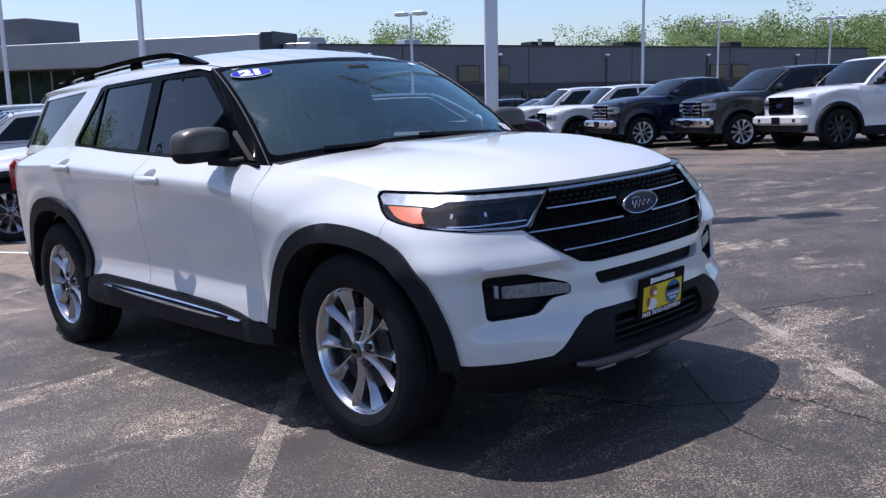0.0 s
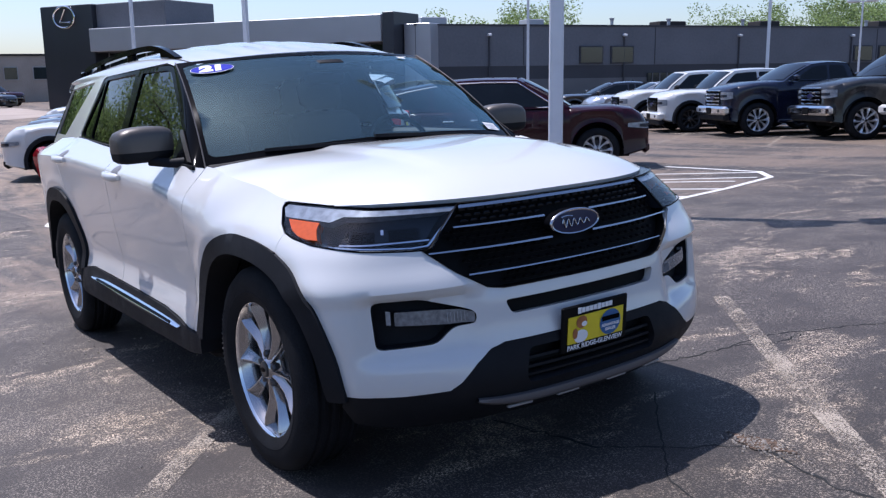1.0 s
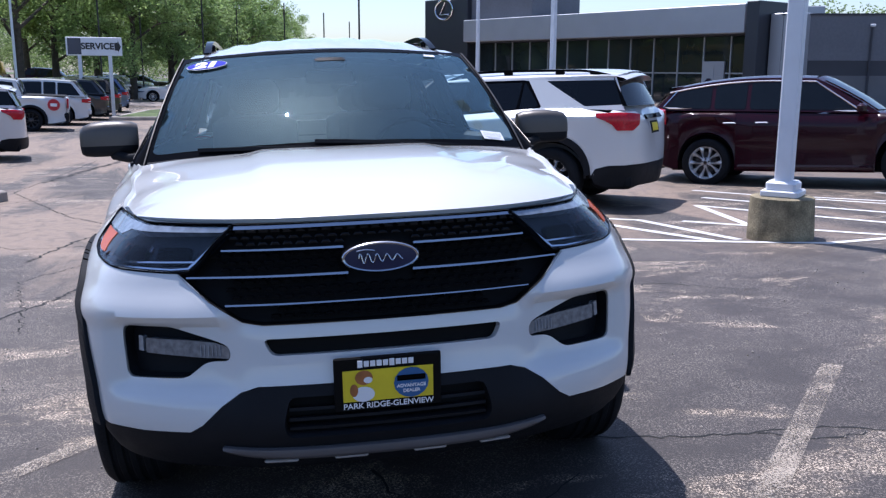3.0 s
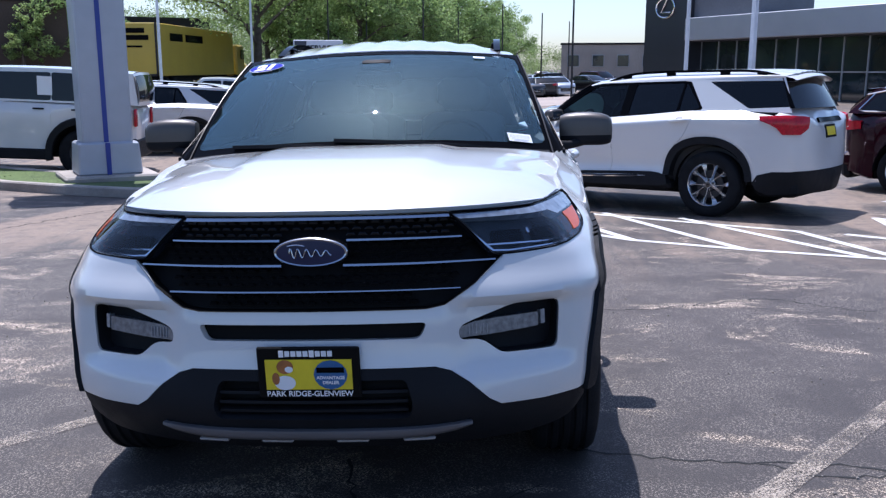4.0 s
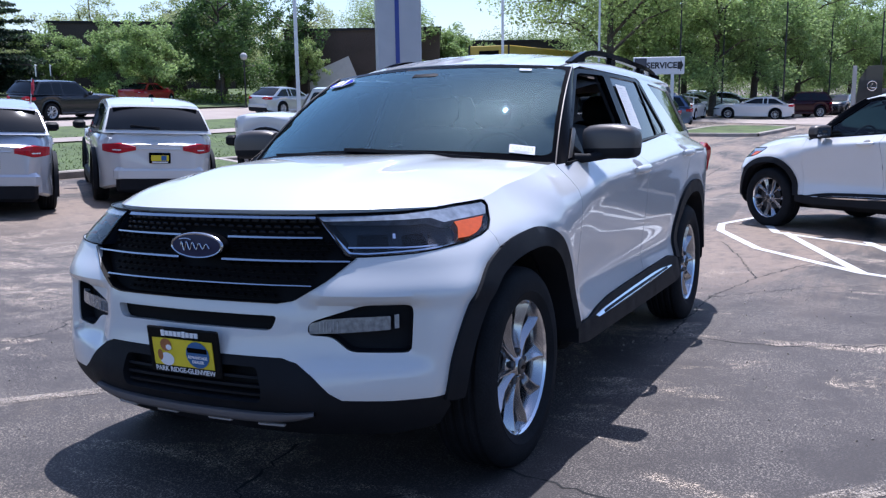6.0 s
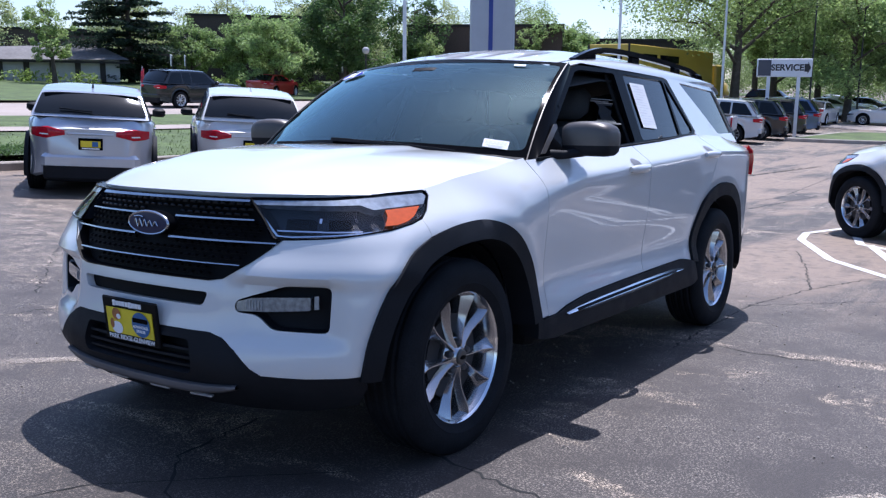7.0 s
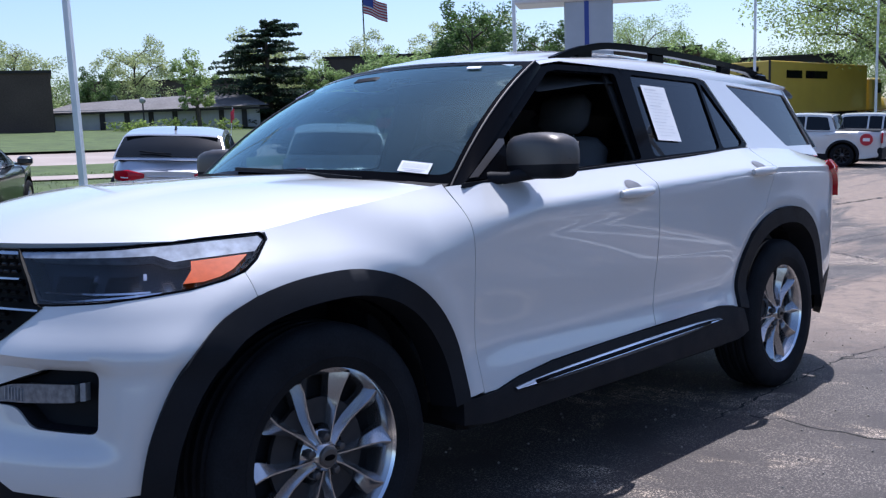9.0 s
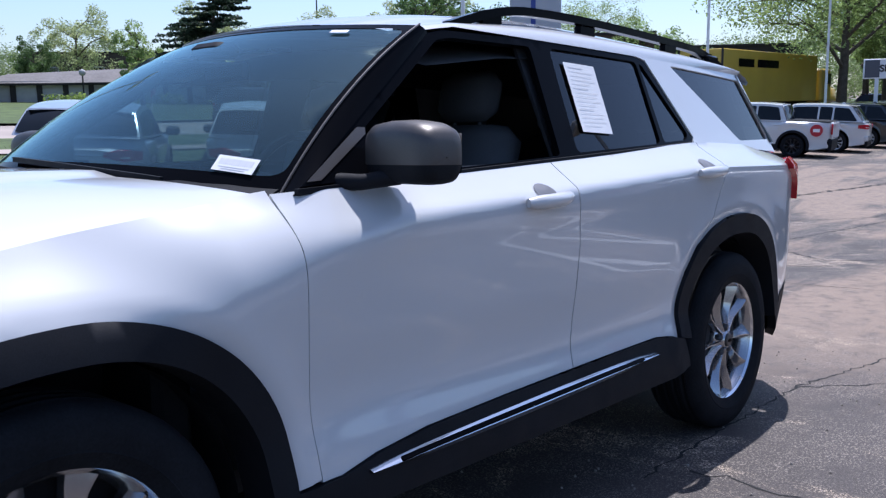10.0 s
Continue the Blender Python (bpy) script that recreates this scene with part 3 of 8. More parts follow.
def big_suv(name, m, label):
    car = thing(name, m, label, "car", "parked cars")
    end = ARC[-1]
    # --- painted panels
    ho = Shape()
    panel(ho, hood, [(0.0, -1.0 + i / 10) for i in range(21)] + [(1.0, 1.0 - i / 10) for i in range(21)], 0.045, hub=(-0.1, 0, 0.2), edge=0.02, step=0.1)
    hoodob = part("hood", ho, WHITE, car, smooth=40, recalc=False)
    for sgn in (1, -1):
        seam = Shape().tube([tuple(Vector(hood(u, sgn)) + Vector((0, 0.001 * sgn, 0.0005))) for u in np.linspace(0.02, 0.99, 26)], 0.0022, 5)
        part("hood_gap", seam, SEAM, hoodob)
    jets = Shape()
    strip(jets, [(x, y, z - 0.012) for x, y, z in (hood(0.985, v) for v in np.linspace(-0.98, 0.98, 15))], [windshield(0.82 * v, 0.03) for v in np.linspace(-1, 1, 15)], 2, -0.01, (0, 0, 1))
    part("cowl", jets, CLADDING, car, smooth=60)
    fog = [(0.464, 0.648), (0.464, 0.606), (0.545, 0.600), (0.605, 0.552), (0.815, 0.548), (0.826, 0.70), (0.800, 0.708), (0.655, 0.706), (0.54, 0.672)]
    left = [(0.36, 0.712), (0.42, 0.722), (0.525, 0.782), (0.628, 0.858), (0.66, 0.866), (0.84, 0.876), (1.08, 0.891), (1.15, 0.903), (1.18, 0.908), (1.238, 0.924), (1.252, 0.863), *[p for p in smooth_line(ARCH_F, 60)[::-1] if 0.92 < p[0] < 1.248 and p[1] > 0.41], (0.923, 0.402), (0.74, 0.398), (0.585, 0.402), (0.545, 0.425), (0.485, 0.482), (0.43, 0.520), (0.38, 0.535)]
    bumper = Shape()
    slot = rounded([(-0.362, 0.672), (0.362, 0.672), (0.338, 0.622), (-0.338, 0.622)], 0.02)
    panel(bumper, skin, left + [(-s, z) for s, z in reversed(left)], 0.018, [rounded(fog, 0.025), [(-s, z) for s, z in rounded(fog, 0.025)], slot], edge=0.03)
    part("front_bumper", bumper, WHITE, car, smooth=40, recalc=False)
    for sgn in (1, -1):
        mir = lambda fn: fn if sgn > 0 else (lambda u, v: (fn(u, v)[0], -fn(u, v)[1], fn(u, v)[2]))
        fe = Shape()
        top = [(s, fender_top(s)) for s in np.linspace(2.035, 1.06, 12)]
        cut = [(S(-0.612), 0.50), (S(-0.600), 0.70), (S(-0.580), 0.90), (S(-0.5685), 1.03)]
        panel(fe, mir(skin), [(1.352, 1.022), (1.350, 1.004), (1.290, 0.953), (1.240, 0.924), (1.2538, 0.864), *[p for p in smooth_line(ARCH_F, 60) if p[0] > 1.258 and p[1] > 0.455], (2.02, 0.445), (S(-0.615), 0.452), *cut, *top[:-1], (1.07, 1.010)], 0.02, edge=0.015)
        part("front_fender", fe, WHITE, car, smooth=40, recalc=False)
        # doors
        fd = Shape()
        panel(fd, mir(skin), [(S(x), z) for x, z in ((-0.5625, 1.127), (-0.5825, 0.90), (-0.6025, 0.70), (-0.6145, 0.50), (-0.6185, 0.445), (-0.68, 0.445), (-0.80, 0.470), (-1.0, 0.492), (-1.35, 0.506), (-1.712, 0.516), (-1.730, 0.64), (-1.722, 0.92), (-1.690, 1.10), (-1.690, belt(-1.69)), (-1.2, belt(-1.2)), (-0.8, belt(-0.8)))], 0.013, edge=0.02)
        door = part("front_door", fd, WHITE, car, smooth=40, recalc=False)
        rd = Shape()
        panel(rd, mir(skin), [(S(x), z) for x, z in ((-1.695, belt(-1.695)), (-1.695, 1.10), (-1.727, 0.92), (-1.735, 0.64), (-1.717, 0.516), (-2.0, 0.523), (-2.28, 0.528), (-2.40, 0.515), (-2.449, 0.50), (-2.463, 0.63), (-2.510, 0.753), (-2.588, 0.850), (-2.70, 0.95), (-2.77, 1.08), (-2.815, 1.18), (-2.83, belt(-2.83)), (-2.3, belt(-2.3)))], 0.013, edge=0.02)
        door2 = part("rear_door", rd, WHITE, car, smooth=40, recalc=False)
        for d, hx, hz in ((door, -1.52, 1.083), (door2, -2.66, 1.150)):
            hy = Vector(skin(S(hx), hz)).y
            # flat disc whose grey paints the shade inside the white handle recess
            cup = Shape()
            panel(cup, mir(skin), [(S(hx) + 0.048 * math.cos(a), hz + 0.016 + 0.027 * math.sin(a)) for a in np.linspace(0, math.tau, 17)[:-1]], 0.02, off=0.0025, edge=0)
            part("handle_cup", cup, CUPSHADE, d, "flat grey disc painted as shade in the handle recess", smooth=40)
            hs = Shape()
            pts = [(hx + 0.115 - 0.22 * i / 8, (hy + 0.010 + 0.026 * math.sin(math.pi * i / 8)) * sgn, hz - 0.010 + 0.012 * i / 8) for i in range(9)]
            hs.tube(pts, [0.014, 0.020, 0.022, 0.022, 0.022, 0.022, 0.022, 0.021, 0.016], 12)
            part("door_handle", hs, WHITE, d, smooth=50)
        # quarter panel
        qp = Shape()
        panel(qp, mir(skin), [(S(-2.835), belt(-2.835)), (S(-2.82), 1.18), (S(-2.775), 1.08), (S(-2.705), 0.95), (S(-2.60), 0.856), *ARCH_R[4:], (S(-3.60), 0.44), (S(-3.66), 0.53), (5.5, 0.56), (5.5, 1.176), (5.25, 1.196), (5.0, 1.234), (S(-3.4), 1.256), (S(-3.1), 1.262)], 0.016, edge=0.012)
        part("quarter_panel", qp, WHITE, car, smooth=40, recalc=False)
        # wheel-arch flares, sill and step
        for arch, hs_, k in ((ARCH_F, HUB_S, 0.865), (ARCH_R, HUB_SR, 0.855)):
            fl = Shape()
            edge_line = smooth_line(list(arch), 44)
            inner = [(hs_ + (s - hs_) * k, 0.385 + (z - 0.385) * k) for s, z in edge_line]
            panel(fl, mir(skin), edge_line + inner[::-1], 0.03, off=0.016, edge=0.016)
            rows = [[], []]
            for s, z in inner:
                a = Vector(mir(skin)(s, z))
                rows[0].append((a.x, a.y + 0.014 * sgn, a.z))
                rows[1].append((a.x, a.y - 0.10 * sgn, a.z - 0.012))
            fl.grid(rows)
            part("wheel_arch_flare", fl, CLADDING, car, "textured black wheel-arch flare", smooth=40, recalc=False)
            cx = 0.0 if arch is ARCH_F else -3.025
            ln = Shape().lathe([(0.455, 0.86 * sgn), (0.475, 0.55 * sgn), (0.3, 0.5 * sgn), (0.05, 0.5 * sgn)], 20, pose(cx, 0, 0.385), arc=180)
            part("wheel_liner", ln, DARK, car, smooth=60)
        si = Shape()
        panel(si, mir(skin), [(S(x), z) for x, z in ((-0.50, 0.44), (-0.68, 0.442), (-0.80, 0.466), (-1.0, 0.488), (-1.35, 0.502), (-2.0, 0.519), (-2.28, 0.524), (-2.40, 0.51), (-2.49, 0.49), (-2.52, 0.38), (-2.4, 0.355), (-0.65, 0.345), (-0.50, 0.365))], 0.04, off=0.012, edge=0.10)
        part("sill_cladding", si, CLADDING, car, "textured black sill cladding", smooth=40, recalc=False)
        st = Shape()
        xs = np.linspace(-0.76, -2.23, 15)
        prof = [0.005 + 0.017 * math.sin(math.pi * i / 14) ** 0.4 for i in range(15)]
        yy = [Vector(skin(S(x), 0.42)).y + 0.006 for x in xs]
        zz = [0.436 + 0.042 * (-x - 0.76) / 1.47 for x in xs]
        st.grid([[(x, (y + d) * sgn, z + h * q) for d, h in ((-0.02, -1), (0.012, -0.9), (0.02, -0.2), (0.008, 0.6), (-0.02, 1))] for x, y, z, q in zip(xs, yy, zz, prof)])
        step = part("side_moulding", st, CHROME, car, "bright chrome strip along the sill", smooth=50)
        sb = Shape()
        sb.grid([[(x, (y + d) * sgn, z + h * q) for d, h in ((0.0105, 0.55), (0.0215, 0.05))] for x, y, z, q in list(zip(xs, yy, zz, prof))[1:-1]])
        part("moulding_inlay", sb, GLOSSBLACK, step)
        # --- glasshouse
        hs2 = mir(house)
        fg = [(-0.70, 1.150), (-1.785, 1.212), (-1.825, 1.588), (-1.40, 1.578), (-1.33, 1.565)]
        rg = [(-1.895, 1.222), (-2.545, 1.258), (-2.585, 1.592), (-1.945, 1.592)]
        vg = [(-2.580, 1.262), (-2.80, 1.275), (-2.835, 1.300), (-2.63, 1.580), (-2.607, 1.588)]
        fr = Shape()
        panel(fr, hs2, [(-0.615, 1.122), (-1.3, belt(-1.3) - 0.012), (-2.2, belt(-2.2) - 0.012), (-2.84, belt(-2.84) - 0.010), (-2.87, 1.285), (-2.665, 1.600), (-2.60, 1.612), (-1.9, 1.615), (-1.38, 1.600), (-1.26, 1.575)], 0.03, [rounded(fg, 0.02), rounded(rg, 0.03), rounded(vg, 0.02)], off=-0.004, edge=0.02)
        part("window_surround", fr, GLOSSBLACK, car, smooth=40, recalc=False)
        for nm, poly, gm in (("front_door_window", fg, SIDEGLASS), ("rear_door_window", rg, TINTED), ("vent_window", vg, TINTED)):
            g = Shape()
            panel(g, hs2, rounded(poly, 0.02), 0.06, off=-0.012, edge=0)
            part(nm, g, gm, car, smooth=60, recalc=False)
        ml = Shape().bar([(x, (side_y(x, belt(x)) + 0.004) * sgn, belt(x) - 0.006) for x in np.linspace(-0.62, -2.84, 20)], 0.014, 0.016)
        part("window_moulding", ml, CLADDING, car)
        up = Shape()
        qg = [(-2.90, 1.598), (-3.43, 1.276), (-3.895, 1.288), (-3.765, 1.585)]
        panel(up, hs2, [(-2.59, 1.616), (-2.67, 1.603), (-2.875, 1.286), (-2.85, belt(-2.85) - 0.008), (-3.4, 1.244), (-3.925, 1.222), (-3.845, 1.46), (-3.775, 1.625)], 0.03, [rounded(qg, 0.03)], edge=0.012)
        part("rear_pillar", up, WHITE, car, smooth=40, recalc=False)
        g = Shape()
        panel(g, hs2, rounded(qg, 0.03), 0.06, off=-0.008, edge=0)
        part("quarter_window", g, TINTED, car, smooth=60, recalc=False)
        zs = np.linspace(1.272, 1.615, 9)
        ends = [Vector(house(-3.885 + 0.438 * (z - 1.288), z)) + Vector((0, 0.004, 0)) for z in zs]
        back = [Vector((-3.755 - 0.20 * (1.62 - z) / 0.36, side_y(-3.9, z) + 0.002, z)) for z in zs]
        cs = Shape()
        strip(cs, [(p.x, p.y * sgn, p.z) for p in ends], [(p.x, p.y * sgn, p.z) for p in back], 2, 0.004, (-0.3, 0.9 * sgn, 0.2))
        part("corner_strip", cs, GLOSSBLACK, car, "gloss black strip between the rear windows", smooth=60)
        # pillars and cant rail
        ws = np.linspace(0, 1, 14)
        lo = [Vector(windshield(0.835 - 0.142 * w, w)) for w in ws]
        hi = [Vector(house(-0.615 - 0.68 * w, 1.122 + 0.460 * w)) for w in ws]
        ap = Shape()
        strip(ap, [(p.x, p.y * sgn, p.z) for p in lo], [(p.x, p.y * sgn, p.z) for p in hi], 5, 0.004, (0.45, 0.75 * sgn, 0.4))
        part("windscreen_pillar", ap, GLOSSBLACK, car, smooth=60)
        sm = Shape().tube([(p.x + 0.002, (p.y + 0.002) * sgn, p.z + 0.003) for p in lo], 0.0035, 6)
        part("pillar_seam", sm, SATIN, car, "thin satin line along the windscreen")
        xs = np.linspace(-1.245, -3.78, 28)
        lo = [house(x, 1.582 + min(0.032, (-x - 1.245) * 0.18)) for x in xs]
        hi = [roof(x, 0.60) for x in xs]
        cr = Shape()
        strip(cr, [(a, b * sgn, c) for a, b, c in lo], [(a, b * sgn, c) for a, b, c in hi], 6, 0.014, (0, 0.7 * sgn, 0.7))
        part("cant_rail", cr, WHITE, car, smooth=50)
        ditch = Shape().tube([(x, 0.602 * sgn, roof(x, 0.60)[2] + 0.001) for x in np.linspace(-1.24, -1.60, 8)], 0.004, 6)
        part("roof_ditch", ditch, SEAM, car)
        # roof rail on feet
        rl = Shape()
        path = []
        for x in np.linspace(-1.50, -3.70, 34):
            k, k2 = min(1, (-x - 1.50) / 0.42), min(1, (x + 3.70) / 0.45)
            path.append((x, 0.592 - 0.05 * ((-x - 1.4) / 2.45) ** 2, roof_line(x) - 0.074 + 0.054 * math.sin(math.pi / 2 * k) * math.sin(math.pi / 2 * k2)))
        rl.bar([(a, b * sgn, c) for a, b, c in path], 0.036, 0.030)
        for fx in (-1.74, -2.35, -3.05, -3.50):
            rl.box((fx, 0.575 * sgn, roof_line(fx) - 0.055), (0.12, 0.03, 0.05), bevel=0.008)
        part("roof_rail", rl, GLOSSBLACK, car, smooth=40)
        # mirror on its arm
        mc = pose(-0.885, 1.010 * sgn, 1.222 if sgn > 0 else 1.236, 0, 0, -8 * sgn) @ Matrix.Diagonal((1.04, 0.88, 0.85, 1))
        rows = []
        for t, k, d in ((-0.140, 0.55, 0.0), (-0.136, 0.80, 0.0), (-0.11, 0.93, 0.0), (-0.05, 1.0, 0.0), (0.02, 1.0, 0.0), (0.08, 0.96, -0.004), (0.115, 0.86, -0.008), (0.133, 0.70, -0.012), (0.138, 0.45, -0.014), (0.139, 0.02, -0.014)):
            rows.append([(0.072 * k * math.copysign(abs(math.cos(a)) ** 0.6, math.cos(a)) - 0.005, t * sgn, d + 0.092 * k * math.copysign(abs(math.sin(a)) ** 0.55, math.sin(a))) for a in np.linspace(0, math.tau, 29)[:-1]])
        mh = Shape().grid([[(x, y, min(z, -0.030)) for x, y, z in r] for r in rows], True, mc)
        mh.f.append(tuple(range(28)))
        mirror = part("wing_mirror", mh, CLADDING, car, "black wing mirror with a satin bronze-grey cap", smooth=45)
        cp = Shape().grid([[(x * 1.02, y * 1.012, max(z, -0.034) * 1.02) for x, y, z in r] for r in rows], True, mc)
        cp.f.append(tuple(range(28)))
        part("mirror_cap", cp, SATIN, mirror, "satin bronze-grey cap", smooth=45)
        mgl = Shape().grid([[(-0.078, (-0.105 + 0.21 * i / 4) * sgn, -0.06 + 0.115 * j / 3) for j in range(4)] for i in range(5)], False, mc)
        part("mirror_glass", mgl, CHROME, mirror)
        arm = Shape().tube([(-0.76, 0.86 * sgn, 1.150), (-0.80, 0.92 * sgn, 1.150), (-0.86, 0.99 * sgn, 1.165)], [0.024, 0.020, 0.022], 10)
        part("mirror_arm", arm, CLADDING, mirror, smooth=50)
        tri = Shape()
        panel(tri, hs2, [(-0.635, 1.140), (-0.90, 1.158), (-0.90, 1.285), (-0.87, 1.285)], 0.03, off=0.006, edge=0.012)
        mnt = part("mirror_mount", tri, GLOSSBLACK, car, smooth=40)
        tre = Shape()
        panel(tre, hs2, [(-0.655, 1.150), (-0.70, 1.153), (-0.895, 1.268), (-0.90, 1.285), (-0.872, 1.285)], 0.03, off=0.009, edge=0.008)
        part("mount_strip", tre, SATIN, mnt, "satin grey strip")
        # --- headlamp
        out_line = [(0.462, 0.998), (0.58, 0.999), (0.83, 1.002), (1.06, 1.007), (1.16, 1.014), (1.338, 1.022), (1.346, 1.006), (1.286, 0.955), (1.236, 0.927), (1.18, 0.911), (1.15, 0.906), (1.08, 0.893), (0.845, 0.873), (0.66, 0.863), (0.585, 0.862), (0.535, 0.925)]
        lamp = Shape()
        panel(lamp, mir(skin), out_line, 0.04, off=-0.055, edge=0)
        rows = [[], []]
        for s, z in densify(out_line, 0.04) + [out_line[0]]:
            a, b = Vector(mir(skin)(s, z)), Vector(mir(skin)(s + 0.004, z)) - Vector(mir(skin)(s - 0.004, z))
            n = b.cross(Vector((0, 0, 1))).normalized() * sgn
            rows[0].append(tuple(a + n * 0.0))
            rows[1].append(tuple(a - n * 0.055))
        lamp.grid(rows)
        hl = part("headlamp", lamp, LAMPDARK, car, "dark LED headlamp behind clear lens", smooth=40)
        lens = Shape()
        panel(lens, mir(skin), out_line, 0.03, off=-0.003, edge=0)
        part("lens", lens, LENS, hl, smooth=60, recalc=False)
        drl = Shape()
        panel(drl, mir(skin), [(0.475, 0.990), (0.83, 0.995), (1.06, 1.001), (1.325, 1.014), (1.333, 1.003), (1.296, 0.976), (1.10, 0.965), (1.05, 0.961), (0.99, 0.978), (0.50, 0.976)], 0.03, off=-0.0015, edge=0.03)
        part("daytime_lamp", drl, DRLGREY, hl, smooth=40)
        am = Shape()
        panel(am, mir(skin), [(1.270, 0.970), (1.10, 0.960), (1.095, 0.940), (1.062, 0.908), (1.12, 0.910), (1.17, 0.920), (1.215, 0.937)], 0.025, off=-0.0010, edge=0.03)
        part("amber_reflector", am, AMBER, hl, "amber side reflector", smooth=40)
        rl2 = Shape()
        panel(rl2, mir(skin), [(0.60, 0.8735), (0.66, 0.8715), (0.845, 0.8815), (1.0, 0.890), (1.0, 0.8945), (0.845, 0.886), (0.66, 0.876), (0.605, 0.878), (0.548, 0.928), (0.495, 0.975), (0.490, 0.972), (0.540, 0.924)], 0.03, off=-0.006, edge=0.008)
        part("bright_rim", rl2, CHROME, hl)
        for s0, s1, z0 in ((0.62, 0.74, 0.925), (0.80, 0.93, 0.928)):
            pj = Shape()
            panel(pj, mir(skin), [(s0, z0 - 0.022), (s1, z0 - 0.018), (s1, z0 + 0.022), (s0, z0 + 0.018)], 0.05, off=-0.03, edge=0.025)
            part("projector", pj, GLOSSBLACK, hl, smooth=40)
            bl = Shape()
            panel(bl, mir(skin), [(s0 - 0.03, z0 - 0.030), (s1 + 0.04, z0 - 0.026), (s1 + 0.04, z0 - 0.021), (s0 - 0.03, z0 - 0.025)], 0.05, off=-0.022, edge=0.01)
            part("reflector_blade", bl, CHROME, hl)
            dot = Shape()
            panel(dot, mir(skin), [(s1 + 0.018, z0 + 0.004), (s1 + 0.03, z0 + 0.004), (s1 + 0.03, z0 + 0.02), (s1 + 0.018, z0 + 0.02)], 0.05, off=-0.02, edge=0.01)
            part("reflector_dot", dot, CHROME, hl)
        ed = Shape()
        loop = [Vector(mir(skin)(s, z)) for s, z in densify(rounded(out_line, 0.012), 0.03)]
        ed.tube([tuple(p) for p in loop + loop[:1]], 0.0032, 6, caps=False)
        part("lamp_edge", ed, GLOSSBLACK, hl, smooth=60)
        # --- fog pocket
        pk = Shape()
        fogr = rounded(fog, 0.025)
        mid_s, mid_z = sum(p[0] for p in fogr) / len(fogr), sum(p[1] for p in fogr) / len(fogr)
        fogr = [(mid_s + (s - mid_s) * 0.975, mid_z + (z - mid_z) * 0.965) for s, z in fogr]
        panel(pk, mir(skin), fogr, 0.04, off=-0.055, edge=0)
        rows = [[], []]
        for s, z in densify(fogr, 0.03) + [fogr[0]]:
            a, b = Vector(mir(skin)(s, z)), Vector(mir(skin)(s + 0.004, z)) - Vector(mir(skin)(s - 0.004, z))
            n = b.cross(Vector((0, 0, 1))).normalized() * sgn
            rows[0].append(tuple(a - n * 0.004))
            rows[1].append(tuple(a - n * 0.056))
        pk.grid(rows)
        pocket = part("fog_lamp_pocket", pk, CLADDING, car, "black pocket with a clear fog lamp bar", smooth=40)
        fl = Shape()
        panel(fl, mir(skin), rounded([(0.468, 0.644), (0.468, 0.610), (0.56, 0.612), (0.745, 0.625), (0.745, 0.670), (0.60, 0.664), (0.52, 0.657)], 0.006), 0.03, off=-0.006, edge=0.045)
        fogl = part("fog_lamp", fl, FOGLAMP, pocket, "clear ribbed fog lamp bar", smooth=40)
        for i in range(6):
            rb = Shape()
            panel(rb, mir(skin), [(0.50 + 0.012 * i, 0.617), (0.503 + 0.012 * i, 0.617), (0.503 + 0.012 * i, 0.650), (0.50 + 0.012 * i, 0.650)], 0.05, off=-0.003, edge=0.006)
            part("lamp_cell", rb, LAMPCELL, fogl)
        tb = Shape()
        panel(tb, mir(skin), [(0.758, 0.628), (0.774, 0.630), (0.774, 0.676), (0.758, 0.674)], 0.05, off=-0.010, edge=0.02)
        part("lamp_tab", tb, LAMPCELL, pocket)
        # --- tail lamp
        tl = Shape()
        panel(tl, mir(skin), [(5.10, 1.172), (5.115, 1.140), (5.21, 1.105), (5.29, 1.06), (5.35, 0.985), (5.54, 0.980), (5.64, 1.05), (5.66, 1.16), (5.4, 1.176)], 0.035, off=0.027, edge=0.04)
        tlo = part("tail_lamp", tl, REDLAMP, car, "red wraparound tail lamp", smooth=40)
        rv = Shape()
        panel(rv, mir(skin), [(5.47, 1.01), (5.53, 1.015), (5.57, 1.10), (5.51, 1.10)], 0.03, off=0.026, edge=0.01)
        part("reversing_lamp", rv, CLEARLAMP, tlo)
        for wx in (0.0, -3.025):
            low_corner = wx == 0 and sgn > 0
            wheel_parts(car, (wx, 0.820 * sgn, 0.374 if low_corner else 0.392), sgn, r=0.384 if low_corner else 0.392, rim=0.262, width=0.245)
        # blank inner side behind the panel gaps
        inner = Shape()
        seg = lambda s0, s1, z0, z1: inner.grid([[skin(s, z)[0:1] + ((skin(s, z)[1] - 0.055) * sgn,) + (z,) for z in np.linspace(z0, z1, 6)] for s in np.linspace(s0, s1, 8)])
        seg(2.03, S(-2.46), 0.35, 1.12)
        part("inner_side", inner, DARK, car)
    # --- front: grille, lower valance, skid plate
    gl = [(0.0, 1.004), (0.47, 0.998), (0.545, 0.925), (0.595, 0.868), (0.63, 0.856), (0.525, 0.782), (0.42, 0.722), (0.36, 0.712), (0.0, 0.712)]
    full = gl[1:-1] + [(-s, z) for s, z in reversed(gl[1:-1])]
    gr = Shape()
    panel(gr, skin, full, 0.04, off=-0.045, edge=0)
    rows = [[], []]
    for s, z in densify(full, 0.04) + [full[0]]:
        a = Vector(skin(s, z))
        rows[0].append((a.x + 0.004, a.y, a.z))
        rows[1].append((a.x - 0.05, a.y, a.z))
    gr.grid(rows)
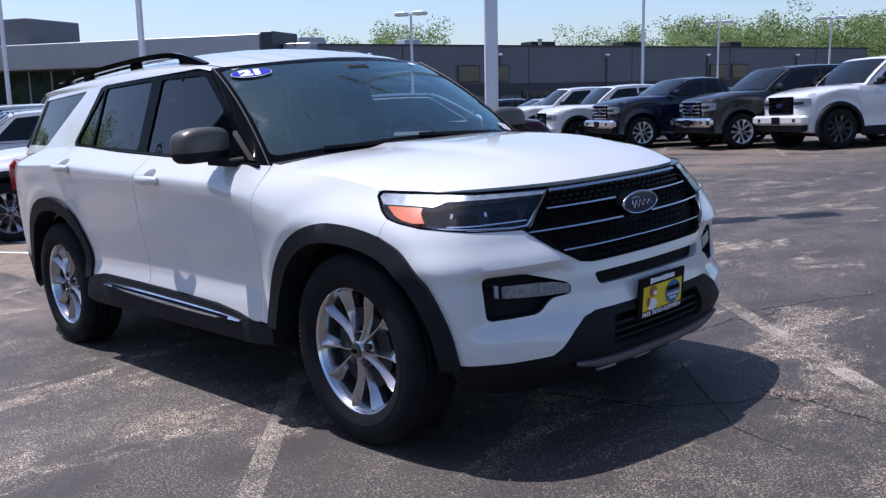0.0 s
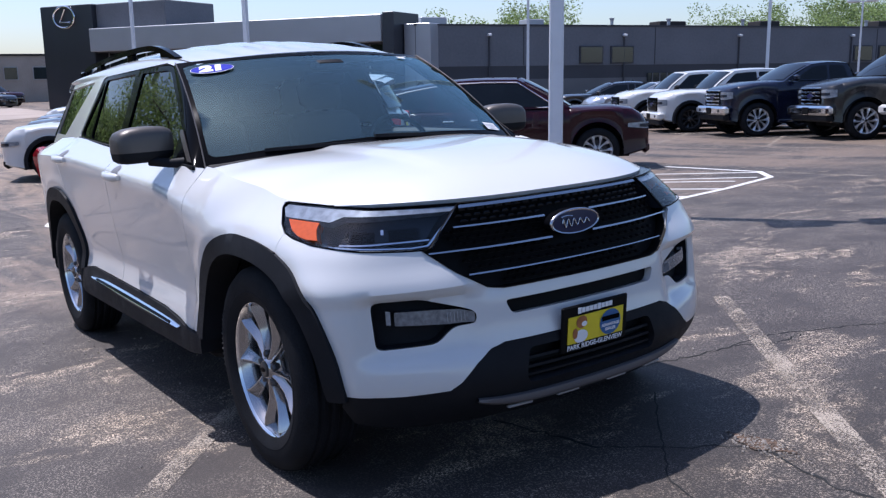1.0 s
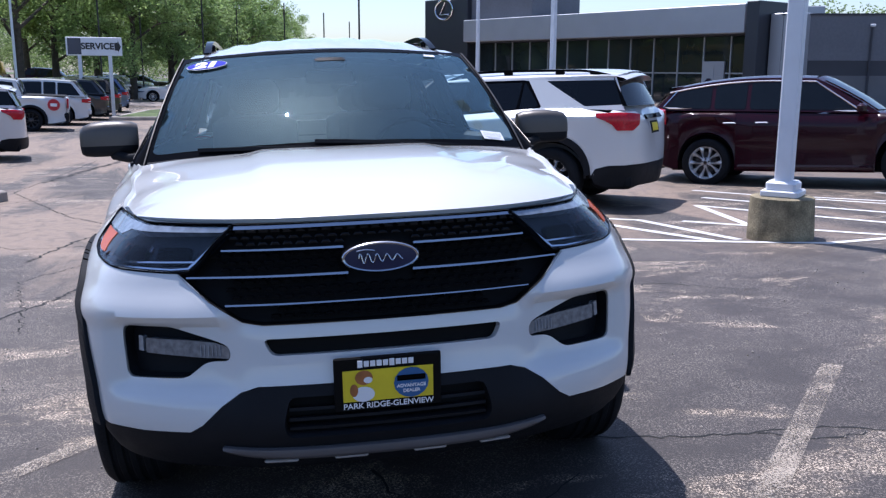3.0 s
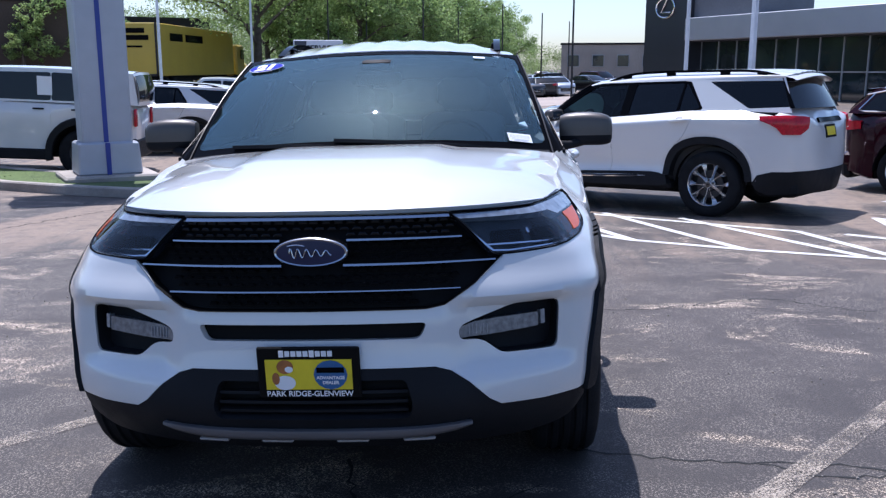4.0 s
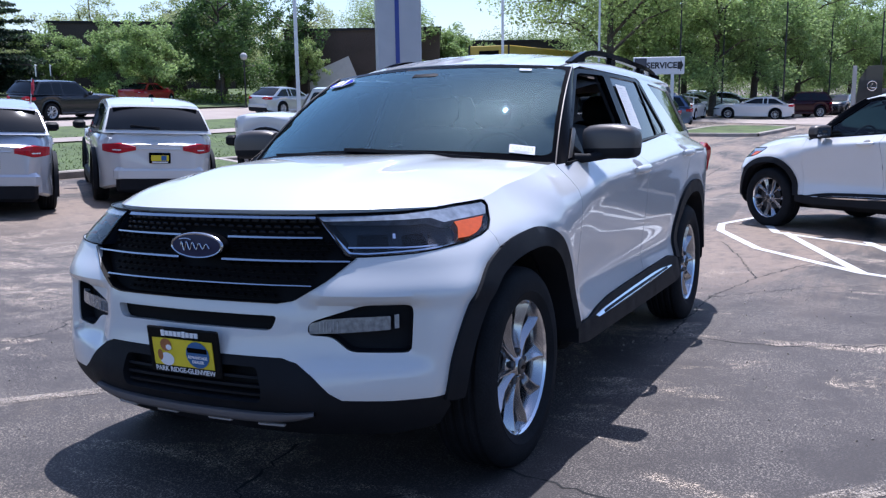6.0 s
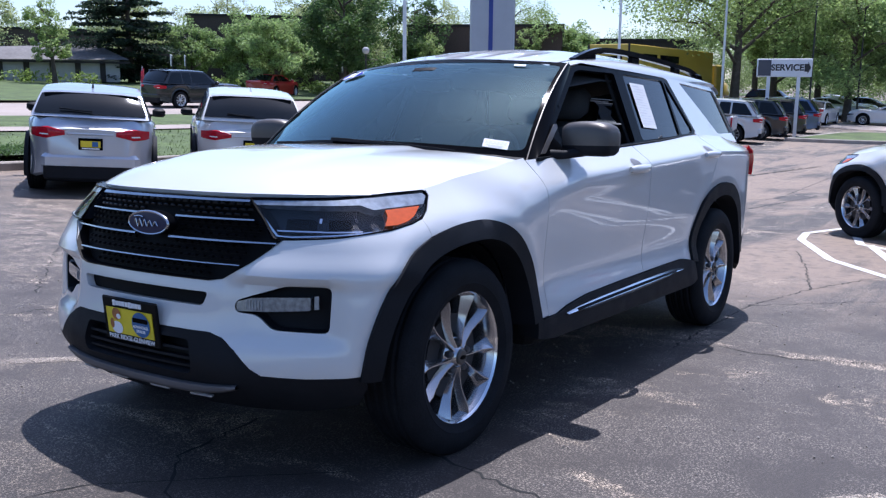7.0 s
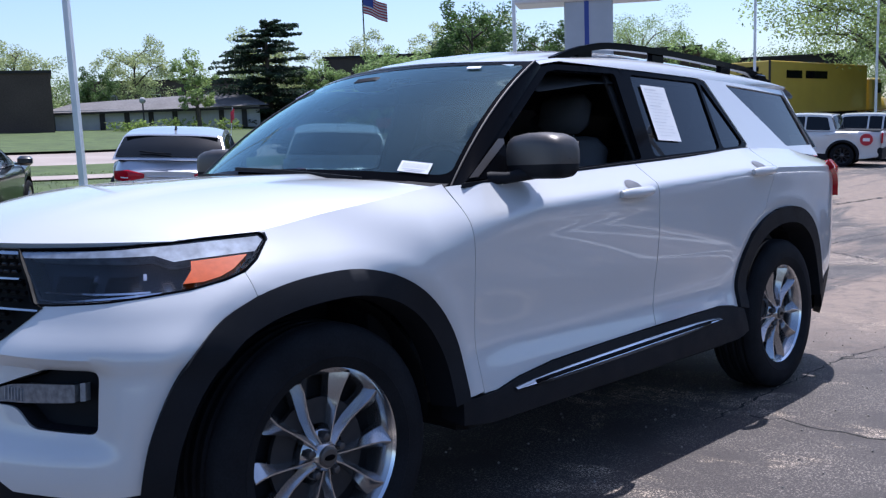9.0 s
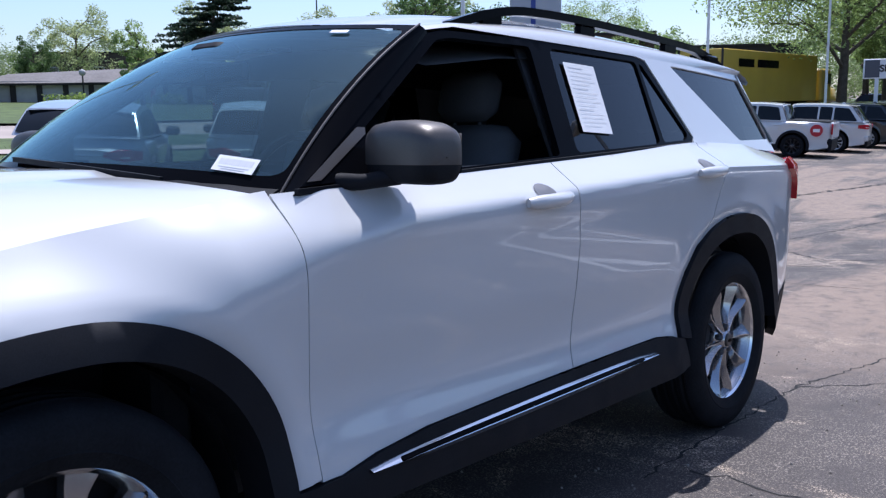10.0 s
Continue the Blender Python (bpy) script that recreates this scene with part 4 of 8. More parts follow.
    grille = part("grille", gr, SHADOWBLACK, car, "gloss black mesh grille with chrome bars", smooth=40)
    bars = ((0.990, 0.465, 0.0, 0.0065), (0.923, 0.50, 0.11, 0.0034), (0.848, 0.605, 0.10, 0.0034), (0.770, 0.475, 0.0, 0.0026))
    for bz, bs, gap, bh in bars:
        for sgn in ((1, -1) if gap else (1,)):
            a0, a1 = (gap, bs) if gap else (-bs, bs)
            bsh = Shape()
            panel(bsh, skin if sgn > 0 else (lambda u, v: skin(-u, v)), [(a0, bz - bh), (a1, bz - bh + 0.002), (a1, bz + bh), (a0, bz + bh)], 0.03, off=-0.004, edge=0.03)
            part("grille_bar", bsh, BARCHROME, grille, "thin chrome bar", smooth=40)
    # one mesh in two materials: glossy top band, lower bands blackened as shade
    cells, dull = Shape(), Shape()
    for z0, z1, lim, nr in ((0.930, 0.984, 0.46, 3), (0.856, 0.916, 0.53, 3), (0.778, 0.841, 0.50, 3), (0.724, 0.762, 0.38, 2)):
        for r in range(nr):
            z = z0 + (z1 - z0) * (r + 0.5) / nr
            for i in range(-13, 14):
                s = 0.040 * (i + 0.5 * (r % 2))
                if abs(s) < lim + (z - 0.9) * 0.3 and not (abs(s) < 0.12 and 0.83 < z < 0.95):
                    p = Vector(skin(s, z))
                    d = Vector(skin(s + 0.01, z)) - p
                    # faceted cells, each with its top face tipped to the sky
                    (cells if z > 0.92 else dull).box((0, 0, 0), (0.030, 0.016, 0.009), pose(p.x - 0.026, p.y, z, 24, 0, math.degrees(math.atan2(d.y, d.x))), taper=0.72, bevel=0.002)
    tagged(part("grille_mesh", cells, GRILLEGLOSS, grille), kind="stuff")
    tagged(part("grille_mesh", dull, MESHSHADE, grille), kind="stuff")
    bd = Shape()
    ring = lambda ry, rz, x: [(x, ry * math.cos(a), 0.890 + rz * math.sin(a)) for a in np.linspace(0, math.tau, 41)[:-1]]
    bd.grid([ring(0.119, 0.0475, 0.70), ring(0.119, 0.0475, 0.738), ring(0.108, 0.039, 0.740)], True)
    badge = part("badge", bd, GLOSSBLACK, grille, "blue oval badge in a chrome ring", smooth=40)
    bz_ = Shape().grid([ring(0.118, 0.047, 0.738), ring(0.117, 0.046, 0.743), ring(0.1135, 0.043, 0.746), ring(0.108, 0.039, 0.744)], True)
    part("badge_ring", bz_, BARCHROME, badge, "dull chrome ring", smooth=50)
    bf = Shape().grid([ring(0.110, 0.0405, 0.7435), ring(0.06, 0.02, 0.7445), ring(0.001, 0.0005, 0.745)], True)
    part("badge_face", bf, BADGEBLUE, badge, smooth=60)
    sc = Shape()
    sc.tube([(0.7475, -0.066 + 0.132 * t, 0.888 + (0.016 - 0.009 * t) * math.sin(9.5 * math.pi * t ** 0.85)) for t in np.linspace(0, 1, 70)], 0.0030, 6)
    sc.tube([(0.7475, -0.072 + 0.055 * t, 0.910 + 0.004 * math.sin(math.pi * t)) for t in np.linspace(0, 1, 9)], 0.003, 6)
    part("badge_script", sc, BARCHROME, badge, smooth=60)
    sl = Shape()
    panel(sl, skin, rounded([(-0.368, 0.676), (0.368, 0.676), (0.344, 0.618), (-0.344, 0.618)], 0.02), 0.04, off=-0.03, edge=0)
    part("bumper_slot", sl, SHADOWBLACK, car, smooth=60)
    va = Shape()
    lv = [(0.38, 0.533), (0.43, 0.518), (0.485, 0.480), (0.545, 0.423), (0.585, 0.400), (0.74, 0.396), (0.928, 0.400), (0.955, 0.36), (0.935, 0.285), (0.70, 0.255), (0.45, 0.245)]
    lo_g = rounded([(-0.29, 0.500), (0.29, 0.500), (0.31, 0.42), (0.30, 0.378), (-0.30, 0.378), (-0.31, 0.42)], 0.02)
    panel(va, skin, lv + [(-s, z) for s, z in reversed(lv)], 0.03, [lo_g], off=0.0, edge=0.05)
    val = part("lower_valance", va, CLADDING, car, "textured black lower bumper", smooth=40, recalc=False)
    lg = Shape()
    panel(lg, skin, lo_g, 0.05, off=-0.05, edge=0)
    part("lower_intake", lg, SHADOWBLACK, val)
    for z in (0.40, 0.432, 0.464):
        sh = Shape()
        panel(sh, skin, [(-0.295, z - 0.005), (0.295, z - 0.005), (0.295, z + 0.005), (-0.295, z + 0.005)], 0.05, off=-0.016, edge=0.03)
        part("intake_slat", sh, CLADDING, val)
    sk = Shape()
    rows = []
    lip = lambda s: 0.342 + 0.016 * (abs(s) / 0.49) ** 4
    for s in np.linspace(-0.49, 0.49, 45):
        a, b = Vector(skin(s, lip(s))), Vector(skin(s + 0.004, lip(s))) - Vector(skin(s - 0.004, lip(s)))
        n = Vector((b.y, -b.x, 0)).normalized()
        n = n if n.x > 0 else -n
        d = 0.036 * (1 - 0.55 * (abs(s) / 0.49) ** 6)
        rows.append([tuple(a + n * o + Vector((0, 0, -d * k))) for k, o in ((-0.05, -0.03), (0.0, 0.006), (0.12, 0.014), (0.6, 0.016), (0.92, 0.010), (1.0, 0.002), (0.98, -0.06))])
    sk.grid(rows)
    skid = part("skid_plate", sk, SKID, car, "grey painted skid plate", smooth=50)
    for c in (-0.33, -0.12, 0.12, 0.33):
        a = Vector(skin(c, 0.31))
        yaw_ = math.degrees(math.atan2(skin(c + 0.01, 0.31)[1] - a.y, skin(c + 0.01, 0.31)[0] - a.x))
        part("skid_notch", Shape().box((0, 0, 0), (0.10, 0.016, 0.010), pose(a.x + 0.018, a.y, 0.302, 0, 0, yaw_), bevel=0.003), POLISHED, skid, "paler notch in the skid plate")
    # --- windscreen, roof, tail
    sc_o = [(-0.835, 0.0), (0.835, 0.0), (0.693, 1.0), (-0.693, 1.0)]
    sc_i = rounded([(-0.806, 0.075), (0.806, 0.075), (0.678, 0.960), (-0.678, 0.960)], 0.05)
    fr = Shape()
    panel(fr, windshield, sc_o, 0.05, [sc_i], hub=(-1.7, 0, 0.9), edge=0)
    part("windscreen_border", fr, GLOSSBLACK, car, smooth=60, recalc=False)
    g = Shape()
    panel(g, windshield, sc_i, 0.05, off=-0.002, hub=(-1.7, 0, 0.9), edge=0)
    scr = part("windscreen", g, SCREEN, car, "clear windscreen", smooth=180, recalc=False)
    cam_box = Shape().box((-1.02, 0.0, 1.555), (0.10, 0.16, 0.05), pose(0, 0, 0), bevel=0.015)
    cam_box.box((-1.06, 0.0, 1.49), (0.03, 0.23, 0.065), bevel=0.012)
    part("rear_view_mirror", cam_box, CLADDING, scr, smooth=40)
    for y0, y1, w1 in ((0.55, -0.12, 0.055), (-0.05, -0.60, 0.05)):
        wp = Shape()
        a = [Vector(windshield(y0 + (y1 - y0) * t, 0.015 + w1 * t)) + Vector((0.008, 0, 0.008)) for t in np.linspace(0, 1, 9)]
        wp.bar([tuple(p) for p in a], 0.012, 0.014)
        part("wiper", wp, CLADDING, scr)
    rf = Shape()
    fr_e = [(-1.10 - 0.185 * (y / 0.75) ** 2, y) for y in np.linspace(-0.60, 0.60, 11)]
    ribbed = lambda x, y: (roof(x, y)[0], roof(x, y)[1], roof(x, y)[2] + 0.0042 * math.cos(math.tau * y / 0.15) * min(1, max(0, (-x - 1.14) / 0.10)) * (1 if abs(y) < 0.52 else 0))
    panel(rf, ribbed, fr_e + [(-3.78, 0.60), (-3.85, 0.4), (-3.87, 0.0), (-3.85, -0.4), (-3.78, -0.60)], 0.035, edge=0.01, hub=(-2, 0, 0.5))
    part("roof", rf, WHITE, car, smooth=50, recalc=False)
    sp = Shape()
    ys = np.linspace(-0.60, 0.60, 13)
    e = lambda y: 0.06 * (y / 0.6) ** 2
    sp.grid([[(x + e(y), y, z - 0.055 * (y / 0.62) ** 2) for y in ys] for x, z in ((-3.82, 1.684), (-3.92, 1.660), (-3.965, 1.636), (-3.945, 1.620), (-3.80, 1.618))])
    part("roof_spoiler", sp, WHITE, car, smooth=40)
    rgw = Shape()
    xr = lambda z: -3.855 - 0.20 * (1.62 - z) / 0.36
    rgw.grid([[(xr(z) + 0.10 * (q ** 2), q * (side_y(-3.9, z) + 0.0), z) for q in np.linspace(-1, 1, 13)] for z in (1.27, 1.4, 1.52, 1.63)])
    part("rear_window", rgw, TINTED, car, smooth=60)
    lgt = Shape()
    panel(lgt, tail, [(-1.08, 0.57), (1.08, 0.57), (1.08, 1.02), (1.08, 1.176), (0.94, 1.27), (-0.94, 1.27), (-1.08, 1.176), (-1.08, 1.02)], 0.04, edge=0.012)
    lift = part("liftgate", lgt, WHITE, car, smooth=40, recalc=False)
    pl = Shape()
    panel(pl, tail, [(-0.17, 0.92), (0.17, 0.92), (0.17, 1.07), (-0.17, 1.07)], 0.05, off=0.010, edge=0.01)
    tp = part("number_plate", pl, SHADOWBLACK, lift)
    pr = Shape()
    panel(pr, tail, [(-0.14, 0.945), (0.14, 0.945), (0.14, 1.045), (-0.14, 1.045)], 0.05, off=0.013, edge=0)
    part("plate_print", pr, YELLOW, tp)
    hn = Shape()
    panel(hn, tail, [(-0.38, 1.10), (0.38, 1.10), (0.36, 1.15), (-0.36, 1.15)], 0.05, off=0.022, edge=0.03)
    part("handle_bar", hn, GLOSSBLACK, lift, smooth=40)
    rb = Shape()
    panel(rb, tail, [(-1.12, 0.30), (1.12, 0.30), (1.24, 0.36), (1.275, 0.44), (1.22, 0.525), (1.06, 0.565), (-1.06, 0.565), (-1.22, 0.525), (-1.275, 0.44), (-1.24, 0.36)], 0.05, off=0.003, edge=0.04)
    part("rear_bumper", rb, CLADDING, car, "textured black rear bumper", smooth=40, recalc=False)
    # --- floor and cabin
    ub = Shape().box((-1.55, 0, 0.30), (4.3, 1.0, 0.14), bevel=0.03).box((-1.55, 0, 0.36), (1.95, 1.80, 0.12), bevel=0.03).box((-3.75, 0, 0.36), (0.5, 1.5, 0.2), bevel=0.05).box((0.45, 0, 0.42), (0.3, 1.2, 0.3), bevel=0.05)
    ub.tube([(0, -0.8, 0.38), (0, 0.8, 0.38)], 0.04, 8).tube([(-3.025, -0.8, 0.38), (-3.025, 0.8, 0.38)], 0.05, 8)
    part("underbody", ub, DARK, car)
    bulk = Shape().box((-0.35, 0, 0.72), (0.10, 1.55, 0.72), bevel=0.02).box((0.05, 0, 0.78), (0.8, 1.0, 0.36), bevel=0.08).box((0.52, 0, 0.75), (0.05, 1.0, 0.45))
    part("engine_bay", bulk, DARK, car)
    dash = Shape()
    dash.box((-0.62, 0, 1.06), (0.46, 1.46, 0.14), bevel=0.05).box((-0.70, 0.0, 0.92), (0.30, 1.46, 0.22), bevel=0.05).box((-0.80, 0.38, 1.13), (0.14, 0.34, 0.08), bevel=0.03).box((-0.85, 0, 1.10), (0.03, 0.26, 0.18), pose(0, 0, 0), bevel=0.008)
    dash.box((-1.3, 0, 0.72), (1.0, 0.24, 0.30), bevel=0.04)
    dsh = part("dashboard", dash, TRIM, car, smooth=40)
    sw = Shape()
    mm = pose(-0.98, 0.38, 1.10, 0, 68, 0)
    sw.tube([(0.19 * math.cos(a), 0.19 * math.sin(a), 0) for a in np.linspace(0, math.tau, 33)], 0.014, 8, mm, caps=False)
    sw.box((0, 0, -0.01), (0.12, 0.14, 0.05), mm, bevel=0.02).box((0, 0.10, 0), (0.03, 0.2, 0.02), mm).box((0, -0.10, 0), (0.03, 0.2, 0.02), mm).box((0.1, 0, 0), (0.2, 0.03, 0.02), mm)
    part("steering_wheel", sw, TRIM, dsh, smooth=40)
    for sx, sy in ((-1.45, 0.38), (-1.45, -0.38), (-2.35, 0.40), (-2.35, -0.40), (-3.15, 0.36), (-3.15, -0.36)):
        sh = Shape()
        seat_shape(sh, sx, sy, 0.66)
        part("seat", sh, CLOTH, car, "grey cloth seat", smooth=50)
    hd = Shape().grid([[(x, q * min(0.685, side_y(x, 1.54) - 0.03), roof_line(x) - 0.10 - 0.09 * q * q) for q in np.linspace(-1, 1, 11)] for x in np.linspace(-1.30, -3.8, 8)])
    part("headliner", hd, HEADLINER, car, smooth=60)
    fl = Shape().box((-1.9, 0, 0.42), (3.2, 1.5, 0.06))
    part("cabin_floor", fl, TRIM, car)
    trimside = Shape()
    for sgn in (1, -1):
        trimside.grid([[(x, (side_y(x, 1.1) - 0.10) * sgn, z) for z in (0.45, 0.8, 1.10, 1.17)] for x in np.linspace(-0.75, -3.8, 10)])
        trimside.grid([[(x, y * sgn, z) for y, z in ((side_y(x, 1.1) - 0.10, 1.17), (side_y(x, 1.1) - 0.06, 1.175 - 0.058 * (x + 1.0) * 0.5), (side_y(x, 1.15) - 0.03, belt(x) - 0.02))] for x in np.linspace(-0.70, -2.8, 10)])
        trimside.grid([[(x, (side_y(x, z) - d) * sgn, z) for x, d in ((-3.30, 0.05), (-3.55, 0.05), (-3.72, 0.06), (-3.79, 0.10), (-3.81, 0.22))] for z in (1.21, 1.30, 1.44, 1.57)])
        trimside.grid([[(x, (side_y(x, z) - d) * sgn, z) for x, d in ((-1.775, 0.03), (-1.785, 0.05), (-1.98, 0.05), (-1.99, 0.03))] for z in (1.16, 1.32, 1.48, 1.60)])
    part("door_trim", trimside, TRIM, car, smooth=40)
    return car


hero = big_suv("suv", LOT @ pose(0, 0, 0), "white three-row SUV with black cladding, parked across two bays")


# ---------------------------------------------------------------- ground materials
def asphalt_material():
    m = bpy.data.materials.new("worn_asphalt")
    m.use_nodes = True
    nt = m.node_tree
    b = nt.nodes["Principled BSDF"]
    co = nt.nodes.new("ShaderNodeTexCoord").outputs["Object"]

    def noise_node(scale, detail, rough=0.6, distort=0.0, stretch=None, turn=-55):
        n = nt.nodes.new("ShaderNodeTexNoise")
        n.inputs["Scale"].default_value, n.inputs["Detail"].default_value, n.inputs["Roughness"].default_value, n.inputs["Distortion"].default_value = scale, detail, rough, distort
        if stretch:
            mp = nt.nodes.new("ShaderNodeMapping")
            mp.inputs["Scale"].default_value = stretch
            mp.inputs["Rotation"].default_value = (0, 0, radians(turn))
            nt.links.new(co, mp.inputs[0])
            nt.links.new(mp.outputs[0], n.inputs["Vector"])
        else:
            nt.links.new(co, n.inputs["Vector"])
        return n.outputs["Fac"]

    def ramp(source, lo, hi, a=0.0, c=1.0):
        r = nt.nodes.new("ShaderNodeMapRange")
        r.interpolation_type = "SMOOTHSTEP"
        for k, v in (("From Min", lo), ("From Max", hi), ("To Min", a), ("To Max", c)):
            r.inputs[k].default_value = v
        nt.links.new(source, r.inputs["Value"])
        return r.outputs[0]

    def mul(a, c):
        n = nt.nodes.new("ShaderNodeMath")
        n.operation = "MULTIPLY"
        nt.links.new(a, n.inputs[0])
        nt.links.new(c, n.inputs[1])
        return n.outputs[0]

    def mix(fac, a, c):
        n = nt.nodes.new("ShaderNodeMix")
        n.data_type = "RGBA"
        nt.links.new(fac, n.inputs["Factor"])
        for k, v in ((6, a), (7, c)):
            if isinstance(v, tuple):
                n.inputs[k].default_value = (*v, 1)
            else:
                nt.links.new(v, n.inputs[k])
        return n.outputs[2]

    # sealcoat, worn through in patches and along the wheel tracks to pale stones that show one by one
    grain = ramp(noise_node(210, 3, 0.75), 0.35, 0.65)
    pebbles = ramp(noise_node(112, 2, 0.8), 0.550, 0.585)
    coarse = ramp(noise_node(60, 2, 0.8), 0.590, 0.615)
    patch = ramp(noise_node(1.5, 7, 0.68, 0.4, (1.0, 0.55, 1.0)), 0.525, 0.615)
    tracks = ramp(noise_node(0.28, 5, 0.6, 0.6, (1.0, 0.22, 1.0)), 0.47, 0.68)
    tone = ramp(noise_node(0.5, 5, 0.6), 0.35, 0.65)
    seal = mix(tone, (0.020, 0.0168, 0.0160), (0.039, 0.0330, 0.0308))
    seal = mix(grain, seal, (0.050, 0.042, 0.039))
    worn = mix(pebbles, (0.070, 0.055, 0.043), (0.80, 0.64, 0.47))
    worn = mix(coarse, worn, (0.36, 0.30, 0.245))
    n = nt.nodes.new("ShaderNodeMath")
    n.operation = "MAXIMUM"
    nt.links.new(mul(patch, ramp(noise_node(11, 5, 0.7), 0.36, 0.60, 0.15, 1.0)), n.inputs[0])
    nt.links.new(mul(tracks, ramp(noise_node(5, 6, 0.7), 0.40, 0.66, 0.12, 0.85)), n.inputs[1])
    col = mix(n.outputs[0], seal, worn)
    fleck = mul(pebbles, ramp(noise_node(2.2, 3), 0.35, 0.6, 0.04, 0.34))
    col = mix(fleck, col, (0.50, 0.43, 0.36))
    # the aisle behind the parked car is worn in long tan streaks along its way
    way = nt.nodes.new("ShaderNodeVectorMath")
    way.operation = "DOT_PRODUCT"
    way.inputs[1].default_value = (-1, 0, 0)
    nt.links.new(co, way.inputs[0])
    streak = mul(ramp(noise_node(0.75, 6, 0.62, 0.5, (0.22, 1.0, 1.0), 4), 0.43, 0.55), ramp(way.outputs["Value"], 2.6, 6.5))
    tan = mix(grain, (0.135, 0.099, 0.074), (0.245, 0.184, 0.138))
    col = mix(mul(streak, ramp(noise_node(7, 5, 0.7), 0.30, 0.55, 0.35, 0.95)), col, tan)
    # brightness put into the colour: darker in front bays and truck row, paler between
    across = nt.nodes.new("ShaderNodeVectorMath")
    across.operation = "DOT_PRODUCT"
    across.inputs[1].default_value = (0, 1, 0)
    nt.links.new(co, across.inputs[0])
    brightness = mul(ramp(way.outputs["Value"], -3.0, 1.5, 0.56, 1.22), ramp(across.outputs["Value"], 4.0, 9.5, 1.0, 0.72))
    mu = nt.nodes.new("ShaderNodeMix")
    mu.data_type, mu.blend_type = "RGBA", "MULTIPLY"
    mu.inputs["Factor"].default_value = 1
    nt.links.new(col, mu.inputs[6])
    nt.links.new(brightness, mu.inputs[7])
    col = mu.outputs[2]
    nt.links.new(col, b.inputs["Base Color"])
    b.inputs["Roughness"].default_value = 0.68
    b.inputs["Specular IOR Level"].default_value = 0.36
    bp = nt.nodes.new("ShaderNodeBump")
    bp.inputs["Strength"].default_value, bp.inputs["Distance"].default_value = 0.42, 0.005
    nt.links.new(noise_node(120, 4, 0.7), bp.inputs["Height"])
    nt.links.new(bp.outputs[0], b.inputs["Normal"])
    return m


def worn_paint(name, color, wear):
    """Road paint with asphalt showing through its worn spots."""
    m = bpy.data.materials.new(name)
    m.use_nodes = True
    nt = m.node_tree
    b, out = nt.nodes["Principled BSDF"], nt.nodes["Material Output"]
    b.inputs["Base Color"].default_value, b.inputs["Roughness"].default_value = (*color, 1), 0.75
    co = nt.nodes.new("ShaderNodeTexCoord").outputs["Object"]
    a, t, mx = nt.nodes.new("ShaderNodeTexNoise"), nt.nodes.new("ShaderNodeBsdfTransparent"), nt.nodes.new("ShaderNodeMixShader")
    a.inputs["Scale"].default_value, a.inputs["Detail"].default_value, a.inputs["Roughness"].default_value = 120, 3, 0.8
    w, ad = nt.nodes.new("ShaderNodeTexNoise"), nt.nodes.new("ShaderNodeMath")
    w.inputs["Scale"].default_value, w.inputs["Detail"].default_value = 6, 5
    ad.operation, ad.inputs[1].default_value = "MULTIPLY_ADD", 0.40
    nt.links.new(co, a.inputs["Vector"])
    nt.links.new(co, w.inputs["Vector"])
    nt.links.new(w.outputs["Fac"], ad.inputs[0])
    nt.links.new(a.outputs["Fac"], ad.inputs[2])
    r = nt.nodes.new("ShaderNodeMapRange")
    r.inputs["From Min"].default_value, r.inputs["From Max"].default_value = wear + 0.21, wear + 0.32
    nt.links.new(ad.outputs[0], r.inputs["Value"])
    for x, y in ((r.outputs[0], mx.inputs[0]), (b.outputs[0], mx.inputs[1]), (t.outputs[0], mx.inputs[2]), (mx.outputs[0], out.inputs[0])):
        nt.links.new(x, y)
    return m


ASPHALT = asphalt_material()
OLDPAINT = worn_paint("worn_line_paint", (0.36, 0.305, 0.245), 0.405)
NEWPAINT = worn_paint("white_line_paint", (0.62, 0.61, 0.59), 0.57)
CRACK = mat("crack_fill", (0.010, 0.011, 0.011), 0.9, vary=0.3, vscale=20)
KERB = mat("kerb_concrete", (0.34, 0.30, 0.26), 0.85, vary=0.22, vscale=2, grain=0.15, gscale=60, bump=0.3, bscale=90)
GRASS = mat("mown_grass", (0.068, 0.100, 0.026), 0.9, vary=0.35, vscale=1.2, grain=0.45, gscale=30, bump=0.6, bscale=40)
BLADES = mat("grass_blades", (0.120, 0.170, 0.045), 0.8, vary=0.4, vscale=3)
ROADCONC = mat("pale_concrete_road", (0.33, 0.275, 0.24), 0.85, vary=0.12, vscale=0.4, grain=0.12, gscale=40)
CONCRETE = mat("weathered_concrete", (0.23, 0.190, 0.115), 0.9, vary=0.45, vscale=6, grain=0.25, gscale=70, bump=0.5, bscale=60)
POLEWHITE = mat("white_pole_paint", (0.72, 0.73, 0.76), 0.45, vary=0.05, vscale=4)
POLEBLACK = mat("black_pole_paint", (0.02, 0.02, 0.022), 0.5, vary=0.1)

# ---------------------------------------------------------------- the ground, one sheet out to the horizon
def steps(a, b, near):
    """Grid lines from a to b, close together within near of 0 and wide far off."""
    out, t = [], a
    while t < b:
        out.append(t)
        t += 0.25 if abs(t) < near else 1.0 if abs(t) < 40 else 4.0 if abs(t) < 120 else 60.0
    return out + [b]


def ground_z(x, y):
    far = max(0.0, math.hypot(x, y) - 120)
    return lot_height(max(-120, min(120, x)), max(-90, min(120, y))) * math.exp(-far / 400)


